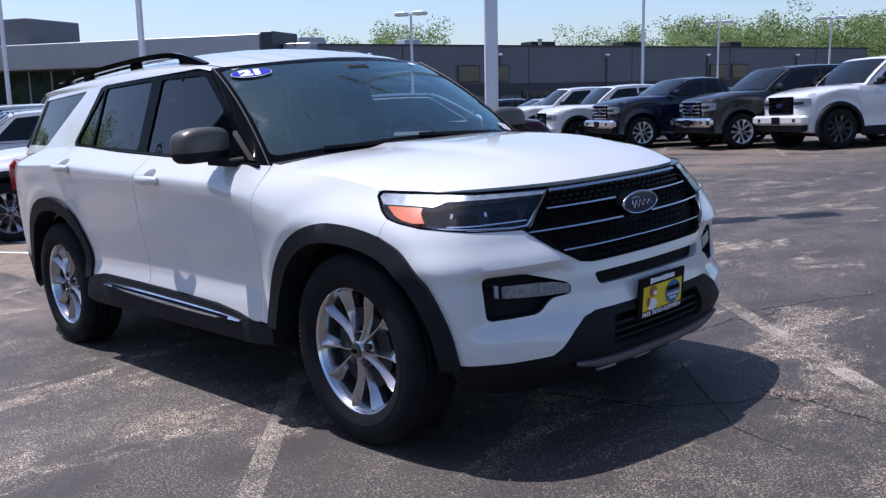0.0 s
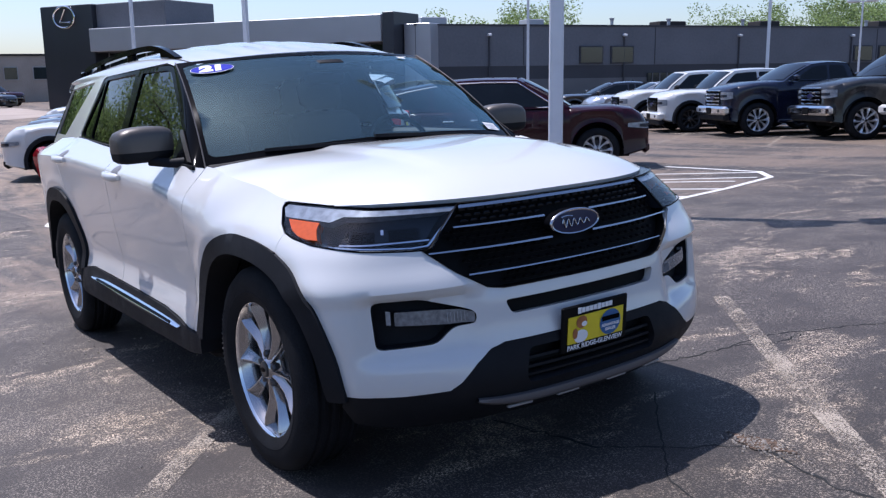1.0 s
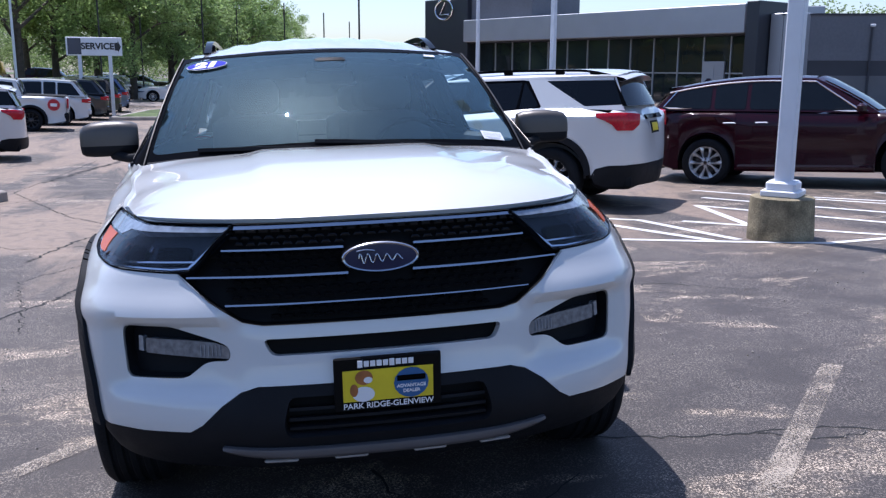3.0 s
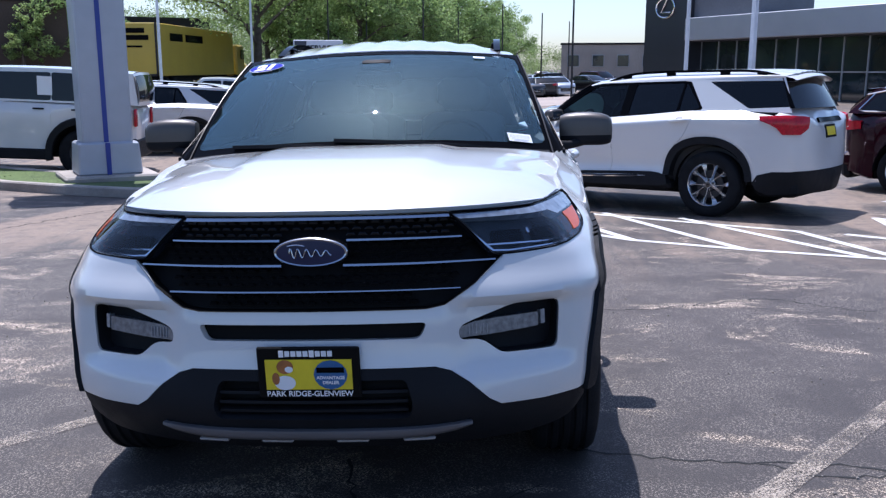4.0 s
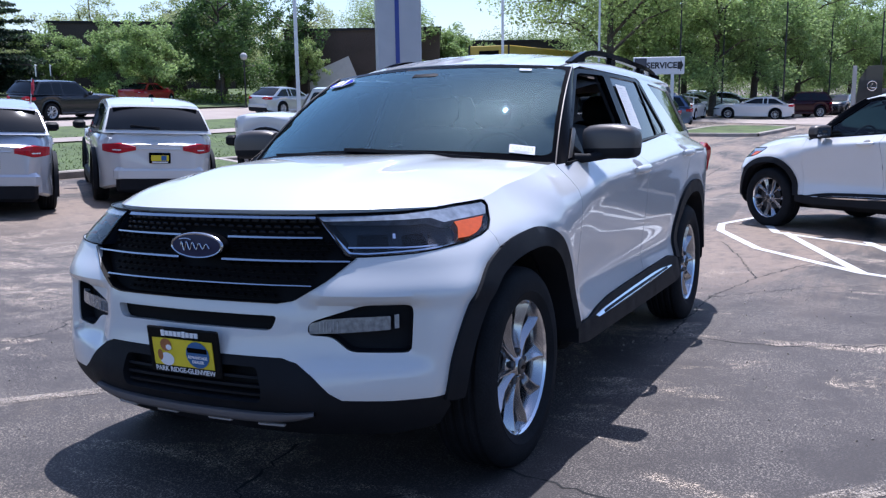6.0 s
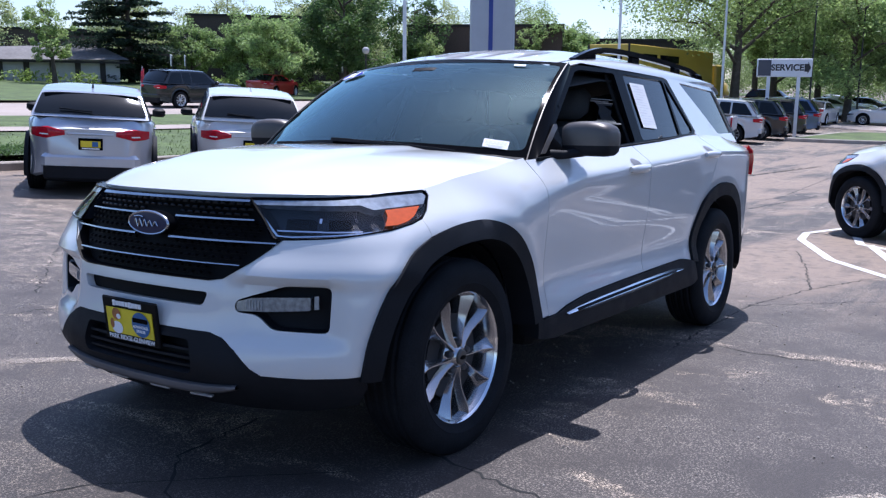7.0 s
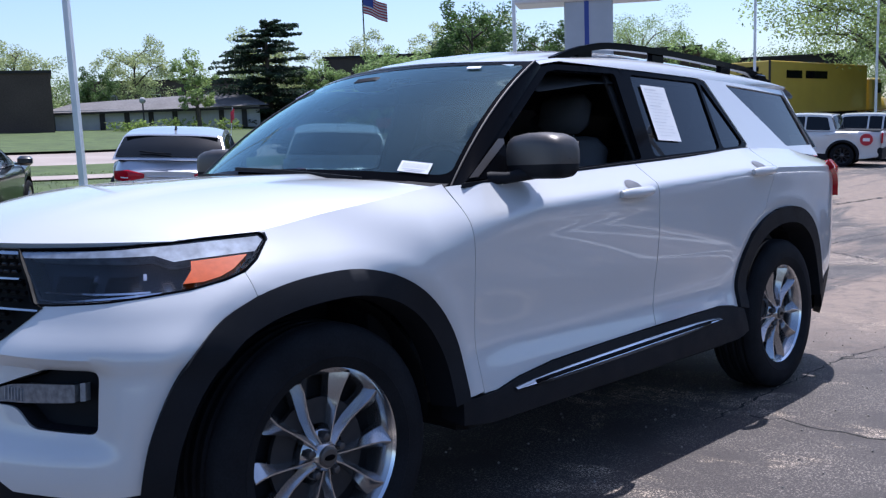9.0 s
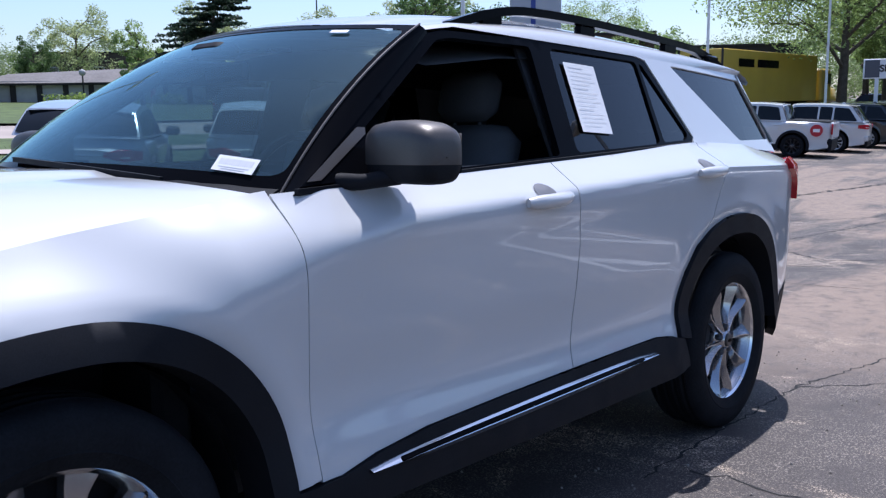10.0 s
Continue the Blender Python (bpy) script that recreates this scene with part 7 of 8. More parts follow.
        for sg in (1, -1):
            part("fog_lamp", Shape().box((x0 + 0.132, sg * W * 0.33, nose - 0.52), (0.012, 0.10, 0.07), bevel=0.004), LAMPDARK, car)
        part("number_plate", Shape().box((x0 + 0.14, 0, nose - 0.53), (0.015, 0.31, 0.16), bevel=0.004), SHADOWBLACK, car)
    elif box:
        g = part("grille", Shape().box((x0 + 0.004, 0, nose - 0.16), (0.05, hb * 1.5, 0.22), bevel=0.02), GLOSSBLACK, car)
        part("front_bumper", Shape().box((x0 + 0.05, 0, nose - 0.52), (0.24, W * 0.92, 0.22), bevel=0.04), CLADDING, car)
    else:
        g = part("grille", Shape().box((x0 - 0.005, 0, nose - 0.26), (0.05, half(x0 - 0.004) * 1.45, 0.26), bevel=0.05), GLOSSBLACK, car)
        for k in range(2):
            part("grille_bar", Shape().box((x0 + 0.021, 0, nose - 0.21 - 0.09 * k), (0.012, half(x0 - 0.004) * 1.3, 0.018), bevel=0.004), CHROME if grille == "bar" else GLOSSBLACK, g)
        part("front_bumper", Shape().box((x0 - 0.06, 0, nose - 0.50), (0.14, half(x0 - 0.06) * 1.9, 0.20), bevel=0.06), CLADDING if cladding else paint, car)
    part("rear_bumper", Shape().box((x1 + 0.07, 0, clr + 0.28), (0.20, half(x1 + 0.1) * 1.95, 0.24), bevel=0.06), CHROME if grille == "chrome" else CLADDING if cladding and (box or bed) else paint, car)
    part("lower_rear", Shape().box((x1 + 0.065, 0, clr + 0.15), (0.18, half(x1 + 0.1) * 1.86, 0.32), bevel=0.05), CLADDING, car)
    if plate:
        pz = tail_z - 0.26 if not bed else clr + 0.30
        pl = part("number_plate", Shape().box((x1 - 0.008, 0, pz), (0.02, 0.33, 0.17), bevel=0.004), GLOSSBLACK, car, "yellow and black dealer plate")
        part("plate_print", Shape().box((x1 - 0.020, 0, pz), (0.004, 0.27, 0.09)), YELLOW, pl)
        part("plate_bar", Shape().box((x1 - 0.0225, 0.0, pz - 0.064), (0.003, 0.24, 0.018)), WHITEDECAL, pl)
        part("plate_patch", Shape().box((x1 - 0.0235, -0.06, pz), (0.003, 0.08, 0.075)), PLATEBLUE, pl)
    if not bed and not box:
        sp = Shape().grid([[(top1 - d, side(top1, zr - 0.02)[1] * q * 0.97, rail(top1) + 0.05 - dz - 0.02 * q ** 4) for q in np.linspace(-1, 1, 9)] for d, dz in ((-0.10, -0.004), (0.12, 0.012), (0.14, 0.035), (0.0, 0.05))])
        part("roof_spoiler", sp, paint, car, smooth=40)
        part("rear_wiper", Shape().bar([(base1 - 0.045, -0.02, belt_z + rise + 0.09), (base1 - 0.02, 0.20, belt_z + rise + 0.10), (base1 + 0.0, 0.42, belt_z + rise + 0.12)], 0.02, 0.02), CLADDING, car)
        part("aerial_fin", Shape().box((top1 + 0.35, 0, rail(top1 + 0.35) + 0.07), (0.16, 0.035, 0.07), taper=0.35), paint if paint is not SILVER else GLOSSBLACK, car)
        part("tail_strip", Shape().box((x1 + 0.0, 0, tail_z - 0.12), (0.03, half(x1 + 0.004) * 1.15, 0.028), bevel=0.01), CHROME if trim else paint, car)
    if rails:
        for sg in (1, -1):
            part("roof_rail", Shape().bar([(top0 - 0.1, sg * (wtop - 0.07), H), (top0 - 0.3, sg * (wtop - 0.07), H + 0.05), (top1 + 0.3, sg * (wtop - 0.09), H + 0.05), (top1 + 0.1, sg * (wtop - 0.09), H)], 0.035, 0.03), GLOSSBLACK, car)
    if bed:
        inn = Shape()
        w = half(x1 + 0.3) - 0.06
        inn.box(((bed + x1) / 2, 0, tail_z + 0.018), (bed - x1 - 0.12, 2 * w - 0.06, 0.03), bevel=0.01)
        part("bed_cover", inn, CLADDING, car, "black bed cover")
        part("tailgate", Shape().box((x1 - 0.01, 0, tail_z - 0.26), (0.06, w * 1.7, 0.48), bevel=0.02), paint, car)
    under = Shape().box((xm, 0, clr + 0.06), (L * 0.86, W * 0.55, 0.16)).tube([(0, -W * 0.4, wr), (0, W * 0.4, wr)], 0.05, 6).tube([(rear, -W * 0.4, wr), (rear, W * 0.4, wr)], 0.05, 6)
    part("underbody", under, DARK, car)
    return car


def parked(x, y, yaw):
    """A pose on the ground at x, y, tilted with it, heading yaw."""
    e = 0.8
    nx, ny = (ground_z(x - e, y) - ground_z(x + e, y)) / (2 * e), (ground_z(x, y - e) - ground_z(x, y + e)) / (2 * e)
    z = Vector((nx, ny, 1)).normalized()
    f = Vector((math.cos(radians(yaw)), math.sin(radians(yaw)), 0))
    f = (f - z * f.dot(z)).normalized()
    l = z.cross(f)
    return Matrix(((f.x, l.x, z.x, x), (f.y, l.y, z.y, y), (f.z, l.z, z.z, ground_z(x, y)), (0, 0, 0, 1)))


def axle_pose(hub, yaw, left, wheelbase_from_rear=0.0, track=0.86):
    """The pose of a car whose visible hub (front, or rear if a wheelbase is given) stands over hub."""
    c, s = math.cos(radians(yaw)), math.sin(radians(yaw))
    sg = 1 if left else -1
    return parked(hub[0] + c * wheelbase_from_rear + s * sg * track, hub[1] + s * wheelbase_from_rear - c * sg * track, yaw)


twin = copy_thing(hero, axle_pose((-9.16, 0.714), -128, True, 0, 0.90))
for pane in [o for o in hero.children if o.name.startswith("front_door_window") and max(v.co.y for v in o.data.vertices) > 0]:
    bpy.data.objects.remove(pane)  # the near car's driver window is wound down
tagged(twin, "white three-row SUV with black cladding, beside the hatching")
twin.name = "suv"
vehicle("suv", axle_pose((-7.84, 8.61), 50, False), "dark maroon mid-size SUV with bright window trim", MAROON, L=4.70, wb=2.85, fo=0.90, H=1.74, trim=CHROME, detail=2, cowl=-0.42, top0=-1.30, top1=-3.38, base1=-3.70, tail_z=1.14, rise=0.10, drop=0.09, belt_z=1.10, lean=0.40)
vehicle("suv", axle_pose((-9.97, -11.3), -129, True, 0, 0.0), "white mid-size SUV seen from behind, yellow dealer plate", WHITE, L=4.78, wb=2.85, H=1.74, plate=True, cladding=True, detail=2, rise=0.08, drop=0.07, cowl=-0.5, top0=-1.35)
vehicle("suv", axle_pose((-7.08, -11.86), -126, True, 0, 0.0), "silver compact SUV with a yellow dealer plate", SILVER, L=4.65, W=1.85, wb=2.72, H=1.66, top1=-3.12, base1=-3.55, plate=True, cladding=True, detail=2, rise=0.07, drop=0.06, cowl=-0.5, top0=-1.3)
vehicle("off_roader", axle_pose((-12.38, -9.92), -79, True, 0, 0.86), "white boxy off-roader on big black wheels", WHITE, L=4.58, W=1.93, wb=2.80, fo=0.85, H=2.06, belt_z=1.36, nose=1.29, hood_z=1.34, cowl=-0.72, top0=-1.02, top1=-3.70, base1=-3.80, tail_z=1.34, wr=0.44, clr=0.34, lean=0.18, spokes=6, metal=DARKALLOY, cladding=True, grille="dark", box=True, flare=True, detail=2)
FULLPK = dict(L=5.70, W=2.03, wb=3.68, fo=0.76, H=1.95, belt_z=1.33, nose=1.17, hood_z=1.23, cowl=-0.66, top0=-1.35, top1=-2.95, base1=-3.12, tail_z=1.34, wr=0.41, clr=0.30, bed=-3.05, lean=0.22)
vehicle("pickup_truck", axle_pose((-10.65, 16.85), -122, True, 0, 0.9), "dark navy pickup truck with chrome bumper", NAVY, grille="chrome", detail=2, **{**FULLPK, "H": 1.84, "wb": 3.2, "L": 5.2, "top1": -2.25, "base1": -2.42, "bed": -2.36})
vehicle("pickup_truck", axle_pose((-7.69, 16.51), -122, True, 0, 0.9), "charcoal pickup truck with chrome grille", CHARCOAL, grille="chrome", detail=2, **FULLPK)
vehicle("pickup_truck", axle_pose((-5.30, 16.20), -122, True, 0, 0.9), "white pickup truck with a black grille", WHITE, grille="dark", detail=2, cladding=True, metal=DARKALLOY, **{**FULLPK, "H": 2.0, "wr": 0.43})
SMALLPK = dict(L=5.0, W=1.86, wb=3.08, fo=0.8, H=1.76, belt_z=1.14, nose=0.98, hood_z=1.08, cowl=-0.6, top0=-1.25, top1=-2.65, base1=-2.85, tail_z=1.16, wr=0.37, clr=0.26, bed=-2.75, lean=0.25)
vehicle("pickup_truck", axle_pose((-13.4, 17.7), -122, True, 0, 0.86), "white compact pickup truck on dark wheels", WHITE, grille="dark", cladding=True, metal=DARKALLOY, **SMALLPK)
vehicle("pickup_truck", parked(-16.6, 19.2, -122), "white compact pickup truck in the truck row", WHITE, grille="dark", cladding=True, metal=DARKALLOY, **SMALLPK)
SEDAN = dict(L=4.75, W=1.84, wb=2.8, fo=0.92, H=1.45, belt_z=0.95, nose=0.74, hood_z=0.88, cowl=-0.65, top0=-1.55, top1=-2.75, base1=-3.45, tail_z=0.98, wr=0.33, clr=0.17, lean=0.4)
vehicle("sedan", parked(-19.3, 20.6, -122), "silver sedan in the truck row", SILVER, **SEDAN)
vehicle("sedan", parked(-22.3, 21.5, -122), "black sedan in the truck row", BLACKPAINT, **SEDAN)
# beyond the hatching, and the row seen behind the white SUV
vehicle("suv", parked(-16.6, 1.9, -111), "white SUV in the far row", WHITE, cladding=True)
vehicle("suv", parked(-19.4, 2.7, -111), "black SUV in the far row", BLACKPAINT, cladding=True)
vehicle("off_roader", parked(-25.4, 4.4, -111), "white boxy off-roader in the far row", WHITE, L=4.4, W=1.88, wb=2.67, fo=0.85, H=1.82, belt_z=1.2, nose=1.02, hood_z=1.12, cowl=-0.62, top0=-1.0, top1=-3.35, base1=-3.45, tail_z=1.18, wr=0.38, lean=0.18, cladding=True, box=True)
vehicle("suv", parked(-22.4, 3.5, -111), "grey SUV in the far row", GREYPAINT)
vehicle("suv", parked(-36.5, 7.8, -25), "grey SUV parked across the lane", GREYPAINT)
# row at the street side
STICKER_TRUCK = axle_pose((-28.2, -8.0), -80, True, 3.08, 0.86)
vehicle("pickup_truck", STICKER_TRUCK, "white compact pickup truck with a red round sticker", WHITE, cladding=True, metal=DARKALLOY, **SMALLPK)
for (x, y, p, lb) in ((-31.9, -10.7, WHITE, "white SUV in the street-side row"), (-35.2, -10.6, BLACKPAINT, "black SUV in the street-side row"), (-38.4, -10.6, BLACKPAINT, "black SUV in the street-side row"), (-42.0, -10.8, BLUEPAINT, "blue-grey SUV in the street-side row")):
    vehicle("suv", parked(x, y, -80), lb, p, plate=False)
row_suv = copy_thing(twin, parked(-17.93, -9.88, -76))
tagged(row_suv, "white three-row SUV with dark rear glass in the street-side row")
vehicle("sedan", parked(-3.6, -13.0, -122), "dark sedan at the kerb, front wheel showing", BLACKPAINT, **SEDAN)
# neighbouring lot
far_sedan = vehicle("sedan", parked(-56.3, -7.4, -88), "white sedan in the neighbouring lot", WHITE, **SEDAN)
far_suv = vehicle("suv", parked(-58.8, -5.2, -58), "dark red SUV in the neighbouring lot", MAROON)
dark_sedan = vehicle("sedan", parked(-61, 3.2, 12), "black sedan in the neighbouring lot", BLACKPAINT, **SEDAN)
grey_sedan = vehicle("sedan", parked(-62.5, 5.4, 12), "silver sedan in the neighbouring lot", SILVER, **SEDAN)
for k in range(9):
    src = (dark_sedan, grey_sedan, far_suv, far_sedan)[(k * 7) % 4 if k % 3 else 0]
    c = copy_thing(src, parked(-64.5 - 2.7 * k, 3.6 + 0.25 * k + (k % 2) * 0.2, 190 + 3 * (k % 3)))
for k, (x, y, yw) in enumerate(((-66, -9.5, 92), (-71, -10, 92), (-76, -9, 92), (-69, -14.5, 92), (-62, -12.5, 180), (-80, -12, 92), (-70, 9.4, 40), (-74, 10.6, 40), (-79, 11, 40), (-55, -9.6, 180))):
    copy_thing((grey_sedan, far_sedan, dark_sedan, far_suv)[k % 4], parked(x, y, yw))
for k in range(11):
    az, dist = radians(182.7 - 0.50 * k), 67 + 3.1 * k
    copy_thing((dark_sedan, dark_sedan, grey_sedan, dark_sedan, far_suv, grey_sedan)[k % 6], parked(3.28 + dist * math.cos(az), 1.4 + dist * math.sin(az), -8))
# at the street
vehicle("sedan", parked(-38.6, -27.6, 175), "silver sedan on the street", SILVER, **{**SEDAN, "H": 1.5})
vehicle("suv", parked(-26.0, -30.2, 178), "dark SUV on the street", CHARCOAL)
vehicle("sedan", parked(-38.5, -38.5, 200), "red car across the street", REDPAINT, **SEDAN)

# yellow lorry
lx, lyy = -43.5, -19.7
lorry = thing("lorry", pose(lx, lyy, ground_z(lx, lyy + 1.25) + 0.14, 0, 0, 180) @ Matrix.Diagonal((1, -1, 1, 1)), "yellow articulated lorry driving along the street", "lorry")
LORRY = mat("lorry_yellow", (0.45, 0.31, 0.035), 0.45, coat=0.3, vary=0.06, vscale=0.8)
part("trailer_box", Shape().box((6.9, 1.25, 2.45), (13.8, 2.5, 2.75), bevel=0.04), LORRY, lorry, "yellow trailer box")
part("chassis", Shape().box((6.9, 1.25, 0.92), (13.4, 1.6, 0.3)), DARK, lorry)
part("landing_leg", Shape().box((11.0, 0.5, 0.55), (0.15, 0.15, 0.8)).box((11.0, 2.0, 0.55), (0.15, 0.15, 0.8)), DARK, lorry)
for x, w_ in ((2.9, 2.0), (5.9, 3.0)):
    part("print_bar", Shape().box((x, 2.512, 3.15), (w_, 0.02, 0.42)), GLOSSBLACK, lorry)
for z, w_, h_ in ((3.42, 1.2, 0.26), (3.06, 1.6, 0.26), (2.60, 0.9, 0.10)):
    part("print_bar", Shape().box((-0.012, 1.25, z), (0.02, w_, h_)), GLOSSBLACK, lorry)
part("rear_frame", Shape().box((-0.02, 0.05, 2.45), (0.06, 0.10, 2.75)).box((-0.02, 2.45, 2.45), (0.06, 0.10, 2.75)).box((-0.02, 1.25, 1.12), (0.06, 2.5, 0.12)), DARKTIMBER, lorry)
cabin = part("cab", Shape().box((16.0, 1.25, 2.05), (2.0, 2.3, 2.1), taper=0.93, bevel=0.12).box((18.0, 1.25, 1.40), (2.2, 1.7, 1.0), taper=0.9, bevel=0.15), LORRY, lorry, "yellow day cab", smooth=40)
part("cab_window", Shape().box((16.35, 2.385, 2.45), (0.8, 0.04, 0.65), bevel=0.01), FARGLASS, cabin)
part("windscreen", Shape().box((17.0, 1.25, 2.50), (0.05, 1.9, 0.75), bevel=0.01), FARGLASS, cabin)
part("fuel_tank", Shape().lathe([(0.0, -0.7), (0.3, -0.7), (0.3, 0.7), (0.0, 0.7)], 16, pose(15.6, 2.25, 0.75, 0, 0, 90)), CHROME, lorry)
for x in (1.3, 2.6, 13.4, 14.6, 18.2):
    for y in (0.22, 2.28):
        part("wheel", Shape().lathe([(0.0, -0.2), (0.46, -0.2), (0.5, -0.15), (0.5, 0.15), (0.46, 0.2), (0.3, 0.2), (0.26, 0.1), (0.0, 0.1)], 20, pose(x, y, 0.5)), RUBBER, lorry, smooth=40)


# ---------------------------------------------------------------- details of the near SUV
pl = Shape()
PX, PZ, PT = 0.822, 0.530, 6.5
pm = pose(PX, -0.004, PZ, 0, PT, 0)
plate = part("dealer_plate", Shape().box((0, 0, 0), (0.012, 0.318, 0.168), pm, bevel=0.004), SHADOWBLACK, hero, "yellow dealer plate in a black frame")
part("plate_print", Shape().box((0.008, 0, -0.004), (0.003, 0.268, 0.098), pm), YELLOW, plate)
seal = Shape().grid([[(0.0118, 0.068 + r * math.cos(a) * 1.0, -0.004 + r * 0.92 * math.sin(a)) for a in np.linspace(0, math.tau, 17)[:-1]] for r in (0.052, 0.046, 0.001)], True, pm)
part("plate_seal", seal, PLATEBLUE, plate)
part("seal_bar", Shape().box((0.0130, 0.068, 0.012), (0.002, 0.085, 0.017), pm), GLOSSBLACK, plate)
oval = lambda cy, cz, ry, rz, x: Shape().grid([[(x, cy + r * ry * math.cos(a), cz + r * rz * math.sin(a)) for a in np.linspace(0, math.tau, 19)[:-1]] for r in (1.0, 0.8, 0.001)], True, pm)
part("plate_patch", oval(-0.072, 0.022, 0.026, 0.023, 0.0114), TAN, plate)
part("plate_patch", oval(-0.060, 0.014, 0.013, 0.010, 0.0120), WHITEDECAL, plate)
part("plate_patch", oval(-0.074, -0.030, 0.033, 0.024, 0.0116), WHITEDECAL, plate)
part("plate_patch", oval(-0.102, -0.016, 0.012, 0.020, 0.0118), TAN, plate)
for z, y0, n, w in ((0.064, -0.082, 9, 0.0148),):
    for k in range(n):
        part("print_bar", Shape().box((0.0085, y0 + k * (w + 0.004), z), (0.003, w, 0.017 if k % 5 else 0.021), pm), WHITEDECAL, plate)
face = pm @ Matrix(((0, 0, 1, 0.0085), (1, 0, 0, 0), (0, 1, 0, 0), (0, 0, 0, 1)))
for text, size, y, z, lift in (("PARK RIDGE-GLENVIEW", 0.025, 0.0, -0.068, 0.0), ("ADVANTAGE", 0.0145, 0.068, -0.013, 0.0052), ("DEALER", 0.0145, 0.068, -0.029, 0.0052)):
    word = lettering(text, size, WHITEDECAL, plate, face @ Matrix.Translation((y, z, lift)), 0.0004, "print")
    word.data.extrude = 0.0006

# the year in the windscreen's corner, lot tag and slips
def on_screen(y, w, lift):
    e = 0.01
    p = Vector(windshield(y, w))
    du, dv = Vector(windshield(y + e, w)) - p, Vector(windshield(y, w + e)) - p
    n = du.cross(dv).normalized()
    n = n if n.x > 0 else -n
    return p + n * lift, du.normalized(), n


p, ux, n = on_screen(-0.575, 0.860, 0.006)
uy = n.cross(ux)
base = Matrix(((ux.x, uy.x, n.x, p.x), (ux.y, uy.y, n.y, p.y), (ux.z, uy.z, n.z, p.z), (0, 0, 0, 1)))
sticker = part("year_sticker", Shape().grid([[(r * 0.102 * math.cos(a), r * 0.044 * math.sin(a), 0.0006 * (1 - r)) for a in np.linspace(0, math.tau, 33)[:-1]] for r in (1.0, 0.92, 0.001)], True, base), WHITEDECAL, hero, "blue and white oval year sticker")
part("sticker_face", Shape().grid([[(r * 0.099 * math.cos(a), r * 0.040 * math.sin(a), 0.0015) for a in np.linspace(0, math.tau, 33)[:-1]] for r in (1.0, 0.5, 0.001)], True, base), BLUEDECAL, sticker)
digit = lettering("21", 0.078, WHITEDECAL, sticker, base @ Matrix.Translation((0, 0, 0.002)) @ Matrix.Diagonal((1.45, 1, 1, 1)), 0.006, "year_number")
digit.data.extrude = 0.0005
p, ux, n = on_screen(0.685, 0.105, 0.005)
uy = n.cross(ux)
base = Matrix(((ux.x, uy.x, n.x, p.x), (ux.y, uy.y, n.y, p.y), (ux.z, uy.z, n.z, p.z), (0, 0, 0, 1))) @ pose(0, 0, 0, 0, 0, -4)
tag = part("barcode_tag", Shape().box((0, 0, 0), (0.115, 0.052, 0.001), base), PAPER, hero, "white barcode tag behind the windscreen")
for k in range(16):
    part("tag_bar", Shape().box((-0.045 + 0.006 * k, 0.006, 0.001), (0.0022 if k % 3 else 0.0035, 0.020, 0.0006), base), INK, tag)
for k in range(2):
    part("tag_bar", Shape().box((0, -0.012 - 0.007 * k, 0.001), (0.085 - 0.02 * k, 0.003, 0.0006), base), INK, tag)
p, ux, n = on_screen(0.50, 0.915, 0.004)
uy = n.cross(ux)
base = Matrix(((ux.x, uy.x, n.x, p.x), (ux.y, uy.y, n.y, p.y), (ux.z, uy.z, n.z, p.z), (0, 0, 0, 1)))
part("toll_tag", Shape().box((0, 0, 0), (0.06, 0.022, 0.001), base, bevel=0.0004), PAPER, hero, "small pale tag at the top of the windscreen")

# paper in the rear door window
def on_house(x, z):
    return Vector(house(x, z)) + Vector((0, 0.0, 0))


q = [on_house(*c) for c in ((-2.005, 1.548), (-2.215, 1.545), (-2.180, 1.290), (-1.980, 1.296))]
nn = (q[1] - q[0]).cross(q[2] - q[0]).normalized()
nn = nn if nn.y > 0 else -nn
q = [v + nn * (-0.004) for v in q]
slip = part("window_sheet", Shape().grid([[tuple(q[0].lerp(q[1], i / 4).lerp(q[3].lerp(q[2], i / 4), j / 6) + nn * 0.0005 * math.sin(i * 0.8 + j)) for i in range(5)] for j in range(7)]), PAPER, hero, "white printed sheet inside the rear window", smooth=60)
for k in range(15):
    t = 0.07 + 0.06 * k
    a, b = q[0].lerp(q[3], t), q[1].lerp(q[2], t)
    w = (0.5, 0.80, 0.74, 0.82, 0.6)[k % 5]
    s0, s1 = a.lerp(b, 0.10), a.lerp(b, 0.10 + w * 0.95)
    dn = (q[3] - q[0]).normalized() * (0.0010 if k % 5 else 0.0018)
    part("print_bar", Shape().grid([[tuple(s0 - dn + nn * 0.0012), tuple(s1 - dn + nn * 0.0012)], [tuple(s0 + dn + nn * 0.0012), tuple(s1 + dn + nn * 0.0012)]]), INK, slip)
# flag on the silver SUV's window
fl = thing("window_flag", parked(-6.5, -11.25, -126), "red and white pennant on a car window", "flag")
part("stick", Shape().tube([(0, -0.80, 1.35), (-0.02, -0.84, 1.95)], 0.006, 6), POLEWHITE, fl)
part("pennant", Shape().grid([[(-0.02 - 0.22 * i / 5, -0.84 - 0.03 * math.sin(i * 1.3), 1.93 - 0.17 * j / 3 - 0.10 * i / 5) for i in range(6)] for j in range(4)]), mat("pennant_red", (0.45, 0.02, 0.04), 0.8, vary=0.55, vscale=22), fl, smooth=60)

